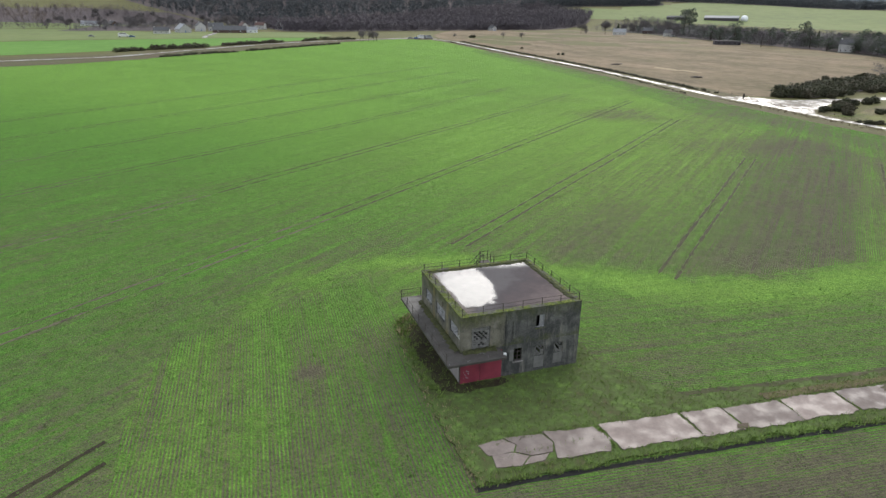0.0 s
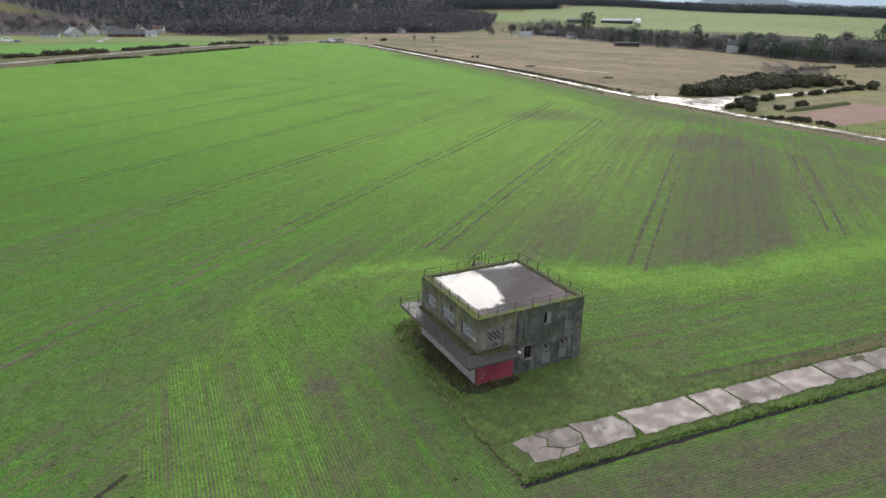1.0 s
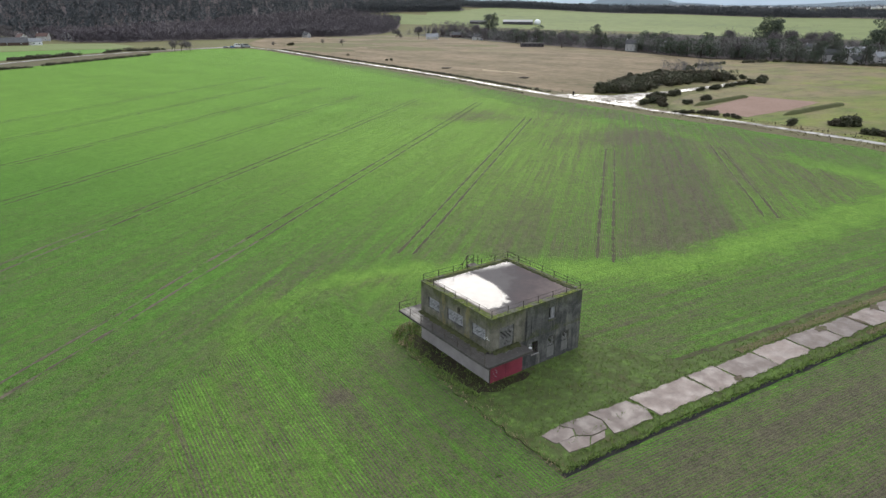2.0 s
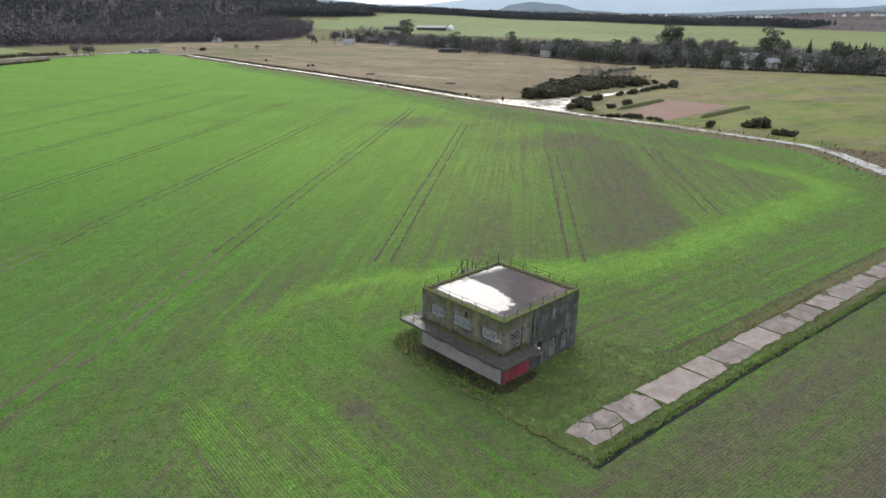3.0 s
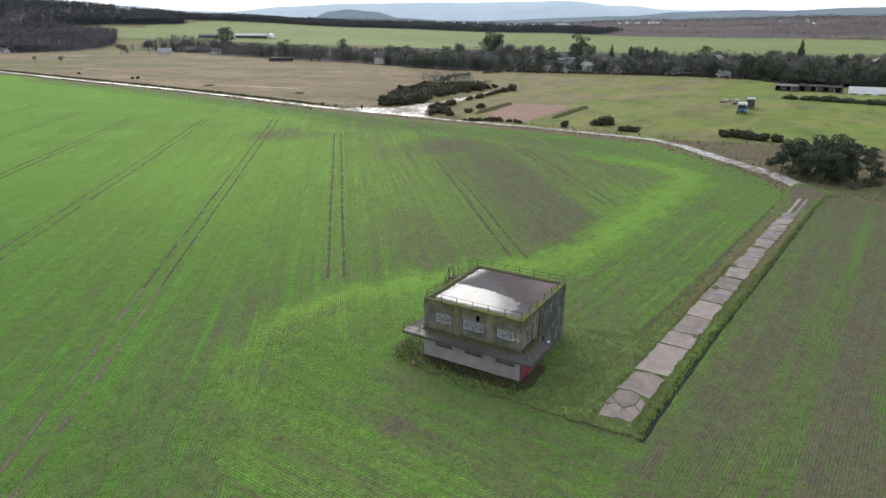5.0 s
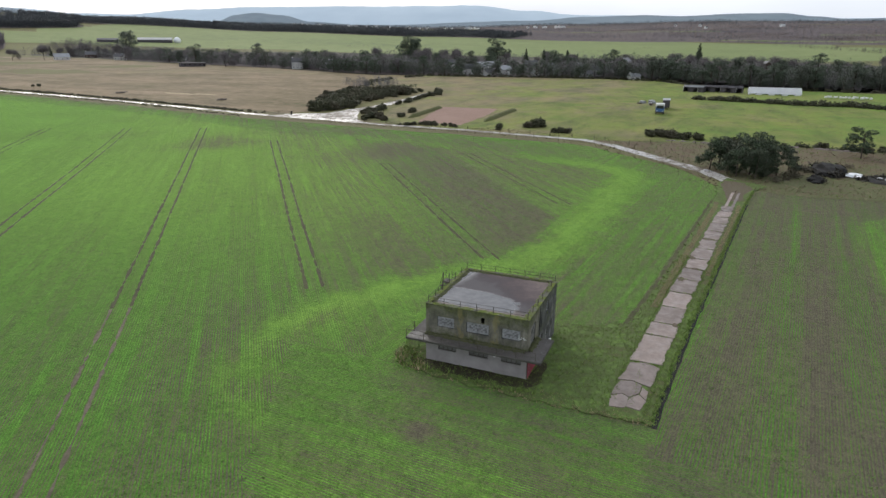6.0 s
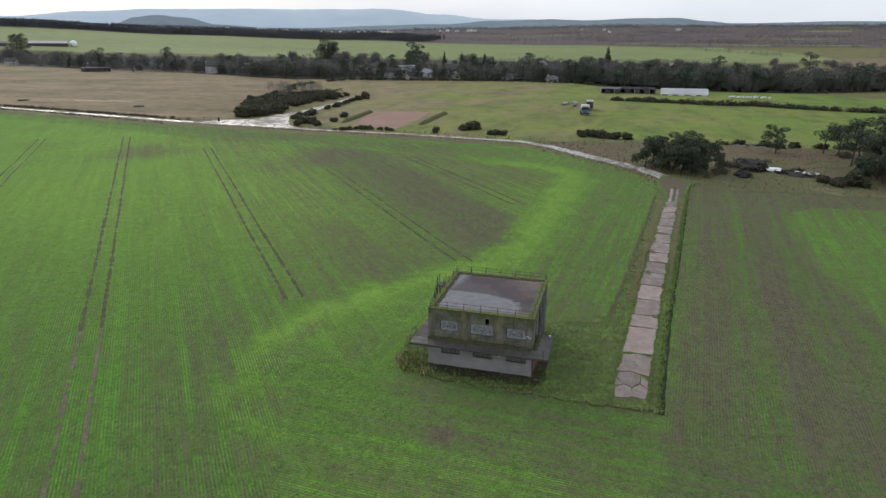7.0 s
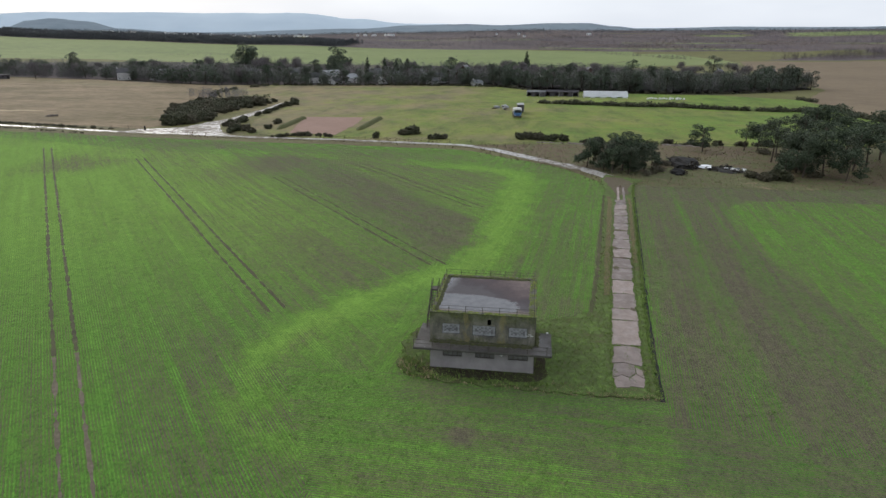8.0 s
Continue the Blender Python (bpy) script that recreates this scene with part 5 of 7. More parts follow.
# rain pipes and odd fittings on the south wall
for x, a, b in ((19.3, 3.06, 5.95), (19.95, 3.6, 5.2)):
    bm = bmesh.new()
    tube(bm, (x, Y0 - 0.07, a), (x, Y0 - 0.07, b), 0.05, sides=8)
    for z in (a + 0.3, (a + b) / 2, b - 0.3):
        box(bm, x - 0.07, x + 0.07, Y0 - 0.09, Y0 - 0.004, z, z + 0.05)
    part("rain_pipe", bm, M["wall"], tower, "old iron rain pipe")
part("sill", boxed(20.05, 21.0, Y0 - 0.08, Y0 - 0.004, 1.32, 1.4, bevel=0.01), M["wall_low"], tower)
part("sill", boxed(21.98, 22.95, Y0 - 0.08, Y0 - 0.004, 4.2, 4.28, bevel=0.01), M["moss"], tower)
part("spot_lamp", tubed((X0 - 0.08, 42.6, 1.95), (X0 - 0.004, 42.6, 1.95), 0.1, sides=10), M["white"], tower, "round white bulkhead light")
for y, z in ((39.95, 4.35), (39.75, 4.2), (40.2, 4.18)):
    part("smear", boxed(X0 - 0.02, X0 - 0.008, y - 0.18, y + 0.12, z, z + 0.06), M["white"], tower, "pale scar on the render")

# stair from the balcony to the roof on the north wall
stair = tagged(empty("steel_stair"), "narrow rusty steel stair with handrails against the tower's north wall", "stair")
sy0, sy1 = Y1 + 0.12, Y1 + 0.82
for y in (sy0, sy1):
    part("stringer", tubed((18.3, y, DECK), (21.6, y, TOP), 0.06, sides=4), M["steel"], stair)
    part("handrail", tubed((18.3, y, DECK + 0.9), (21.6, y, TOP + 0.9), 0.03), M["steel"], stair)
    for i in range(6):
        x, z = 18.3 + 0.66 * i, DECK + 0.63 * i
        part("baluster", tubed((x, y, z), (x, y, z + 0.92), 0.028), M["steel"], stair)
for i in range(15):
    x, z = 18.42 + 0.21 * i, DECK + 0.2 * (i + 1)
    part("tread", boxed(x, x + 0.22, sy0, sy1, z - 0.03, z), M["steel"], stair)
part("landing", boxed(21.4, 22.4, Y1 + 0.05, sy1 + 0.05, TOP - 0.08, TOP), M["steel"], stair)
for x, y in ((21.45, sy1), (22.35, sy1), (22.35, sy0)):
    part("post", tubed((x, y, TOP - 0.05), (x, y, TOP + 0.95), 0.03), M["steel"], stair)
for h in (0.5, 0.95):
    part("rail", tubed((21.45, sy1, TOP + h), (22.35, sy1, TOP + h), 0.022), M["steel"], stair)
part("leg", tubed((21.5, sy1, 0.1), (21.5, sy1, TOP - 0.08), 0.05), M["steel"], stair)
part("leg", tubed((22.3, sy1, 0.1), (22.3, sy1, TOP - 0.08), 0.05), M["steel"], stair)

# ---- plants ----
def leaves(blobs, count, size, rng, flat=0.35, inner=0.55):
    """Small three-cornered leaves scattered through the outer shells of ellipsoids (centre, radii): their corners in order."""
    r = np.random.default_rng(rng.randrange(1 << 30))
    c, q = np.array([b[0] for b in blobs]), np.array([b[1] for b in blobs])
    w = q[:, 0] * q[:, 1] + q[:, 1] * q[:, 2]
    pick = r.choice(len(blobs), count, p=w / w.sum())
    return shards(r, c[pick], q[pick], size, flat, inner)


def shards(r, centre, radii, size, flat=0.35, inner=0.55):
    n = len(centre)

    def ways(z):
        d = r.normal(size=(n, 3)) * (1, 1, z)
        return d / np.linalg.norm(d, axis=1, keepdims=True)
    p = centre + ways(1) * radii * (inner + (1 - inner) * r.random((n, 1)) ** 0.6)
    s = np.reshape(size, (-1, 1)) * r.uniform(0.55, 1.5, (n, 1))
    u, v = ways(flat) * s, ways(0.8) * s
    return np.stack([p - u * 0.5, p + u * 0.5, p + v], 1).reshape(-1, 3)


def shard_mesh(name, corners, material, parent=None, label=""):
    """A mesh of loose triangles from their corners in order."""
    n = len(corners)
    me = bpy.data.meshes.new(name)
    me.vertices.add(n)
    me.vertices.foreach_set("co", corners.astype(np.float32).ravel())
    me.loops.add(n)
    me.loops.foreach_set("vertex_index", np.arange(n, dtype=np.int32))
    me.polygons.add(n // 3)
    me.polygons.foreach_set("loop_start", np.arange(0, n, 3, dtype=np.int32))
    me.materials.append(material)
    me.update(calc_edges=True)
    me.validate()
    ob = new(name, me)
    if parent:
        ob.parent = parent
    if label:
        tagged(ob, label)
    return ob


def limb(bm, a, d, length, r, rng, depth, tips, spread=0.7, droop=0.0):
    """A branch that forks; tips collects the ends."""
    b = a + d * length
    tube(bm, a, b, r, r * 0.62, sides=6 if depth > 1 else 4)
    if depth == 0:
        tips.append(b)
        return
    for _ in range(rng.choice((2, 3))):
        nd = (d + Vector((rng.gauss(0, spread), rng.gauss(0, spread), rng.gauss(0.1, spread * 0.6) - droop))).normalized()
        limb(bm, b - d * length * rng.uniform(0, 0.25), nd, length * rng.uniform(0.8, 1.1), r * 0.6, rng, depth - 1, tips, spread, droop)


def pine(seed, h=10.0, spread=1.0, count=2600, leaf=0.34, bare=0.45, material="pine", name="pine_tree"):
    rng = random.Random(seed)
    root = empty(name)
    bm = bmesh.new()
    tips = []
    lean = Vector((rng.uniform(-0.08, 0.08), rng.uniform(-0.08, 0.08), 1)).normalized()
    tube(bm, Vector((0, 0, -0.3)), lean * h * 0.55, 0.022 * h, 0.015 * h, 8)
    tube(bm, lean * h * 0.55, lean * h * 0.92, 0.015 * h, 0.004 * h, 6)
    blobs = []
    for i in range(13):
        z = h * (bare + (0.95 - bare) * (i + rng.random()) / 13)
        a = rng.uniform(0, 2 * math.pi)
        reach = spread * h * 0.3 * (1.05 - 0.62 * max(0, (z / h - bare) / (1 - bare)) ** 1.5) * rng.uniform(0.55, 1.1)
        tip = lean * z + Vector((math.cos(a) * reach, math.sin(a) * reach, h * 0.03))
        tube(bm, lean * (z - h * 0.06), tip, 0.007 * h, 0.002 * h, 4)
        r = h * rng.uniform(0.09, 0.15) * (0.8 + 0.3 * spread)
        blobs.append((tip[:], (r * 1.25, r * 1.25, r * 0.62)))
    part("trunk", bm, M["bark"], root)
    shard_mesh("crown", leaves(blobs, count, leaf, rng), M[material], root)
    return root


def bare_tree(seed, h=10.0, count=1500, twig=0.5, spread=0.55, name="bare_tree"):
    rng = random.Random(seed)
    root = empty(name)
    bm = bmesh.new()
    tips = []
    limb(bm, Vector((0, 0, -0.3)), Vector((rng.uniform(-0.06, 0.06), 0.03, 1)).normalized(), h * 0.2, 0.018 * h, rng, 3, tips, spread)
    part("trunk", bm, M["bark"], root)
    verts, faces = [], []
    for _ in range(count):
        p = rng.choice(tips) + Vector((rng.gauss(0, h * 0.085), rng.gauss(0, h * 0.085), rng.gauss(0, h * 0.085)))
        d = Vector((rng.gauss(0, 0.6), rng.gauss(0, 0.6), rng.gauss(0.5, 0.5))).normalized() * twig * rng.uniform(0.6, 1.6)
        w = d.cross(Vector((rng.gauss(0, 1), rng.gauss(0, 1), 0.1))).normalized() * twig * 0.09
        n = len(verts)
        verts += [(p - w)[:], (p + w)[:], (p + d)[:]]
        faces.append((n, n + 1, n + 2))
    raw("crown", verts, faces, M["twig"], root)
    return root


def spruce(seed, h=16.0, count=1800):
    rng = random.Random(seed)
    root = empty("spruce_tree")
    part("trunk", tubed((0, 0, -0.3), (0, 0, h * 0.96), 0.016 * h, 0.003 * h, sides=7), M["bark"], root)
    blobs = []
    for i in range(16):
        z = h * (0.08 + 0.86 * i / 16)
        r = h * 0.2 * (1 - i / 17) * rng.uniform(0.8, 1.15)
        for q in range(4):
            a = q * math.pi / 2 + rng.uniform(0, 1.2)
            blobs.append(((math.cos(a) * r * 0.6, math.sin(a) * r * 0.6, z), (r * 0.6, r * 0.6, h * 0.035)))
    blobs.append(((0, 0, h * 0.96), (h * 0.012, h * 0.012, h * 0.05)))
    shard_mesh("crown", leaves(blobs, count, 0.045 * h, rng), M["pine"], root)
    return root


def bush(seed, count=900, leaf=0.22, name="gorse_bush", material="gorse"):
    """A rounded thorny bush about two metres across and 1.3 high, of several mounds."""
    rng = random.Random(seed)
    root = empty(name)
    bm = bmesh.new()
    for _ in range(9):
        a = rng.uniform(0, 6.28)
        tube(bm, (0, 0, -0.15), (math.cos(a) * 0.7, math.sin(a) * 0.7, rng.uniform(0.4, 0.9)), 0.04, 0.012, 4)
    part("woody_base", bm, M["bark"], root)
    blobs = [((rng.uniform(-0.55, 0.55), rng.uniform(-0.55, 0.55), rng.uniform(0.3, 0.75)), (rng.uniform(0.35, 0.6), rng.uniform(0.35, 0.6), rng.uniform(0.3, 0.55))) for _ in range(8)]
    shard_mesh("foliage", leaves(blobs, count, leaf, rng, 0.9, 0.4), M[material], root)
    return root


def scatter(protos, spots, label, category, group, size=(0.85, 1.2), seed=1, sink=0.0):
    """Copies of the plants at the spots (x, y) or (x, y, scale)."""
    rng = random.Random(seed)
    for i, spot in enumerate(spots):
        x, y = spot[:2]
        s = rng.uniform(*size) * (spot[2] if len(spot) > 2 else 1.0)
        ob = copy_thing(protos[i % len(protos)], pose(x, y, lie(x, y) - sink, 0, 0, rng.uniform(0, 360)))
        ob.scale = (s * rng.uniform(0.9, 1.1), s * rng.uniform(0.9, 1.1), s * rng.uniform(0.92, 1.08))
        tagged(ob, label, category, group)


def drop(protos):
    """Removes the patterns once they have been copied."""
    for p in protos:
        for o in (*p.children_recursive, p):
            bpy.data.objects.remove(o)


def along(line, step, wide, rng, skip=0.0):
    out = []
    for (x0, y0), (x1, y1) in zip(line, line[1:]):
        l = math.hypot(x1 - x0, y1 - y0)
        s = rng.uniform(0, step)
        while s < l:
            if rng.random() >= skip:
                t = s / l
                out.append((x0 + t * (x1 - x0) + rng.uniform(-wide, wide), y0 + t * (y1 - y0) + rng.uniform(-wide, wide), rng.uniform(0.7, 1.25)))
            s += step * rng.uniform(0.6, 1.4)
    return out


def within(poly, count, rng):
    xs, ys = [p[0] for p in poly], [p[1] for p in poly]
    out = []
    while len(out) < count:
        x, y = rng.uniform(min(xs), max(xs)), rng.uniform(min(ys), max(ys))
        if inside(x, y, poly):
            out.append((x, y, rng.uniform(0.7, 1.3)))
    return out


rg = random.Random(11)
# gorse round the junction and along the tracks
gorse = [bush(s) for s in (1, 2, 3)]
THICKET = [(203, 193), (205, 187), (214, 184), (228, 184), (240, 191), (262, 193), (300, 193), (318, 194), (316, 204), (298, 222), (258, 218), (231, 202)]
big = [(201, 194), (203, 187), (212, 183), (230, 182), (246, 189), (262, 191), (278, 192), (300, 190), (322, 190), (320, 205), (300, 224), (292, 232), (255, 222), (229, 205)]
island = [(222, 181), (236, 181), (256, 184), (272, 187), (254, 190), (238, 188)]
spots = [(x, y, s * 2.2) for x, y, s in within(big, 120, rg) if not inside(x, y, island)]
spots += [(x, y, s * 1.7) for x, y, s in along([(187, 158), (196, 154), (206, 165), (216, 168), (230, 169)], 2.4, 2.5, rg)]
spots += [(x, y, s * 1.6) for x, y, s in along([(247, 172), (256, 171), (281, 175), (305, 177)], 4.0, 1.5, rg)]
spots += [(309, 176, 3.0), (313, 178, 2.6), (218, 149, 2.3), (221, 150, 1.8), (201, 146, 1.8), (204, 147, 1.4), (188, 147, 1.8), (193, 87.8, 2.4), (196, 86, 2.4), (195, 90, 2.0), (191.5, 89.5, 1.8), (182, 97, 1.9), (183, 75, 1.7), (183, 73, 1.5), (182.6, 77, 1.4)]
spots += [(x, y, s * 1.15) for x, y, s in along([(178, 134), (184, 125), (182, 112)], 1.7, 1.0, rg)]
spots += [(x, y, s * 2.0) for x, y, s in along([(188, 46), (187, 38), (186, 30)], 2.2, 1.5, rg)] + [(190, 43, 2.6), (189, 41, 2.4)]
spots += [(x, y, s * 1.5) for x, y, s in along([(181, 25), (184, 2), (181, -14), (184, -40)], 4.0, 2.0, rg, 0.2)]
spots += [(x, y, s * 3.3) for x, y, s in within(THICKET, 26, rg)]
spots += [(122, -16, 2.0), (124, -19, 2.3), (123, -22, 2.0), (126, -14, 1.6)]
spots += [(230, 404, 1.6), (227, 405, 1.4), (231, 471, 1.2), (257, 645, 2.6), (260, 647, 2.4)]
scatter(gorse, spots, "dark thorny gorse bush in winter leaf", "bush", "gorse bushes", seed=2, sink=0.1)
drop(gorse)


def hedge(name, line, label, size, step, seed, wide=0.8, kind=""):
    """A run of thorny scrub along a line, in one piece."""
    rng = random.Random(seed)
    blobs = []
    for x, y, k in along(line, step, wide, rng, 0.06):
        z, r = lie(x, y), size * k
        for _ in range(2):
            q = r * rng.uniform(0.5, 0.85)
            blobs.append(((x + rng.uniform(-r, r) * 0.6, y + rng.uniform(-r, r) * 0.6, z + q * 0.5), (q * 1.1, q * 1.1, q * rng.uniform(0.6, 0.9))))
    root = empty(name)
    shard_mesh("foliage", leaves(blobs, len(blobs) * 60, size * 0.28, rng, 0.9, 0.3), M["gorse"], root)
    bm = bmesh.new()
    for c, r in blobs[::3]:
        tube(bm, (c[0], c[1], lie(c[0], c[1]) - 0.1), c, 0.05, 0.02, 4)
    part("woody_base", bm, M["bark"], root)
    return tagged(root, label, "hedge", kind=kind)


hedge("hedge", [(345, 39), (340, 12), (332, -12), (334, -34), (323, -53), (316, -72), (314, -104)], "long dark gorse hedge across the pasture", 2.6, 1.2, 61, 1.3)
hedge("hedge", [(381, -128), (402, -125)], "short dark hedge by the ploughed field", 2.2, 1.8, 62)
hedge("hedge", [(350, -119), (292, -113), (262, -112), (215, -95)], "dark hedge beside the ploughed field", 2.2, 1.8, 63)
hedge("hedge", [(338, 238), (372, 256), (424, 265)], "low scrub between heath and pasture", 1.9, 2.6, 64, 2.5)
for i, (line, size) in enumerate((([(-58, 460), (-40, 477)], 2.6), ([(-37, 481), (-20, 492), (-1, 504)], 3.2), ([(10, 521), (34, 544), (55, 563)], 2.6), ([(75, 582), (89, 598)], 2.4), ([(95, 604), (110, 607), (125, 608)], 2.6))):
    hedge("hedge", line, "dark scrub hedge beside the north track", size, 1.5, 650 + i, 2.0)
for i, line in enumerate(([(-29, 414), (-5, 440), (15, 452)], [(22, 462), (41, 482), (70, 512), (99, 540)])):
    hedge("hedge", line, "low dark scrub along the field edge", 1.5, 1.2, 660 + i, 1.6)
hedge("roadside_scrub", [(186, 205), (189, 225), (196, 277), (202, 343), (206, 410), (212, 500), (218, 570)], "low broken gorse along the track verge", 0.95, 1.0, 67, 1.0)
hedge("roadside_scrub", [(174, 205), (178, 230), (186, 277), (191, 343), (194, 410), (201, 500), (205, 570)], "low brown scrub between field and track", 0.6, 1.4, 75, 1.2)
hedge("roadside_scrub", [(181, 25), (184, 2), (181, -14), (184, -40)], "dark scrub along the pasture edge", 1.5, 2.2, 68, 1.8)
hedge("hedge", [(440, 262), (478, 258), (492, 212), (510, 168), (515, 110), (502, 66), (470, 48)], "dark undergrowth along the edge of the belt", 2.2, 2.4, 69, 2.0)
hedge("hedge", [(448, -2), (442, -50), (452, -95), (475, -132)], "dark undergrowth below the pines", 1.8, 2.6, 70, 2.0)
def grass_bank(a, b, width, height, seed):
    """A low straight earth bank that runs out at both ends."""
    rng = random.Random(seed)
    a, b = Vector((*a, 0)), Vector((*b, 0))
    side = (b - a).normalized().cross(Vector((0, 0, 1)))
    bm, rows, n = bmesh.new(), [], 36
    for i in range(n + 1):
        t = i / n
        k = min(1.0, 9 * t, 9 * (1 - t)) ** 0.6 + 0.02
        p = a.lerp(b, t)
        rows.append([bm.verts.new(p + side * q * width / 2 * k * rng.uniform(0.88, 1.1) + Vector((0, 0, lie(p.x, p.y) + 0.06 + z * height * k * rng.uniform(0.85, 1.1)))) for q, z in ((-1, 0), (-0.62, 0.55), (-0.25, 0.95), (0.2, 1), (0.6, 0.6), (1, 0))])
    for p, q in zip(rows, rows[1:]):
        for i in range(5):
            bm.faces.new((p[i], q[i], q[i + 1], p[i + 1]))
    bmesh.ops.recalc_face_normals(bm, faces=bm.faces[:])
    bank = tagged(empty("grass_bank"), "low straight grassy earth bank beside the gravel", "bank", kind="structure")
    ob = part("bank", bm, M["bank"], bank)
    for p in ob.data.polygons:
        p.use_smooth = True


grass_bank((198.4, 141.2), (244.4, 146.2), 3.4, 1.2, 71)
grass_bank((200.8, 109.4), (250.5, 111.6), 3.4, 1.2, 72)

hedge("roadside_scrub", [(128, -30), (140, -28), (156, -34), (172, -28)], "dark scrub below the tall pines", 1.8, 1.8, 73, 2.5)
hedge("roadside_scrub", [(124, 14), (130, 8), (138, 6), (146, 2), (150, -8)], "dark bramble scrub round the burnt heap", 1.3, 1.8, 74, 1.8)
# pines beyond the end of the path
pines = [pine(s, 10.0, sp, 4200, 0.36, bare=0.12) for s, sp in ((21, 1.35), (22, 1.15), (23, 1.5))]
spots = [(127, 20, 0.7), (130, 22, 0.68), (131, 17, 0.78), (134, 20, 0.76), (129, 14, 0.72), (136, 14, 0.8), (133, 11, 0.7), (134, 26, 0.72), (138, 18, 0.8), (126, 16, 0.65), (139, 24, 0.7), (168, -12, 0.9), (140, 8, 0.5), (128, -27, 1.15), (131, -33, 1.1), (126, -22, 0.8), (135, -28, 0.95), (125, -36, 0.9)]
scatter(pines, spots, "low dense pine beside the end of the track", "tree", "pines by the path", seed=3)
stems = [pine(s, 13.0, sp, 3200, 0.4, bare=0.5) for s, sp in ((24, 1.2), (25, 1.0), (26, 1.35))]
spots = [(173, -26, 0.72), (176, -31, 0.7), (165, -33, 0.8), (158, -38, 0.85), (166, -44, 0.95), (172, -50, 0.95), (151, -27, 0.75), (143, -30, 0.85), (147, -38, 0.9), (138, -29, 0.8), (155, -48, 0.95), (146, -50, 0.95), (150, -60, 1.0), (160, -60, 1.0), (140, -44, 0.9), (135, -58, 0.95),
         (170, -65, 1.0), (131, -33, 0.7), (135, -39, 0.85), (128, -48, 0.85), (180, -58, 1.0), (176, -72, 1.05), (158, -72, 1.05), (142, -70, 1.0), (130, -70, 1.0), (165, -80, 1.05), (148, -84, 1.05)]
scatter(stems, spots, "tall pine with bare trunk and dark flat crown", "tree", "pines beyond the field", seed=13)
# the village trees
YARDS = [(-40 + d * math.sin(radians(az)), 33 + d * math.cos(radians(az))) for az, d in ((68.3, 660), (71.3, 640), (75.2, 670), (77.0, 640), (79.2, 680), (83.0, 690), (93.6, 720), (64.8, 660), (61.5, 640), (58.0, 650), (55.2, 660), (73.0, 600), (86.5, 670), (90.0, 650), (70.0, 590), (81.0, 610))]


def in_yard(x, y):
    """Whether the place lies in the open garden that a house keeps towards the fields."""
    for a, b in YARDS:
        dx, dy = -40 - a, 33 - b
        l = math.hypot(dx, dy)
        u, v = ((x - a) * dx + (y - b) * dy) / l, ((x - a) * dy - (y - b) * dx) / l
        if -9 < u < 55 and abs(v) < 3.6:
            return True
    return False


tall = [pine(s, 14.0, sp, 2600, 0.5, 0.16, "belt_pine") for s, sp in ((31, 1.3), (32, 1.0), (33, 1.5))]
bares = [bare_tree(s, 14.0, 2300, 1.0) for s in (41, 42, 43)]
firs = [spruce(s) for s in (51, 52)]
EDGE = [(498, 430), (490, 390), (468, 350), (462, 300), (478, 262), (490, 215), (508, 165), (512, 110), (500, 70), (474, 45), (448, 0), (440, -50), (452, -95), (470, -130), (520, -180)]
spots = [(x + rg.uniform(0, 22), y, s) for x, y, s in along(EDGE, 6.0, 3.5, rg) if not in_yard(x + 8, y)]
scatter(tall, spots, "dark pine at the edge of the village belt", "tree", "village belt", (0.65, 1.05), 4)
spots = [(x + rg.uniform(15, 60), y, s) for x, y, s in along(EDGE, 12, 6.0, rg) if not in_yard(x + 35, y)]
scatter(tall, spots, "dark pine in the village belt", "tree", "village belt", (0.8, 1.25), 5)
spots = [(x + rg.uniform(15, 330), y + rg.uniform(-10, 30), s) for x, y, s in along(EDGE, 10, 8.0, rg)]
scatter(bares, [p for p in spots if not in_yard(p[0], p[1])], "leafless broadleaved tree among the houses", "tree", "village belt", (0.9, 1.4), 6)
spots = [(702, 383, 2.3), (698, 376, 2.1), (707, 390, 2.0), (683, 268, 1.95), (690, 274, 1.7), (676, 262, 1.6), (502, 538, 1.3), (510, 544, 1.1), (527, 479, 1.6), (517, 507, 1.15), (752, 145, 1.55), (653, -54, 1.5), (697, -145, 1.5), (572, 375, 1.3), (551, 410, 1.2), (533, 438, 1.1), (507, 565, 1.0), (540, 550, 1.1), (514, 457, 1.1), (545, 150, 1.3), (524, 239, 1.5), (690, 850, 2.2), (726, 883, 2.4)]
scatter(tall, spots, "tall dark broad-crowned evergreen over the village", "tree", "tall evergreens", (0.95, 1.05), 16)
spots = [(693, 355, 1.65), (706, 324, 1.65), (700, 335, 1.5), (640, 300, 1.5), (610, 330, 1.5), (560, 430, 1.5), (480, 480, 1.5), (488, 752, 1.5), (462, 769, 1.2), (540, 690, 1.6), (560, 700, 1.5), (600, 820, 1.6)]
scatter(bares, spots, "tall spreading leafless tree over the village", "tree", "tall bare trees", (0.95, 1.05), 17)
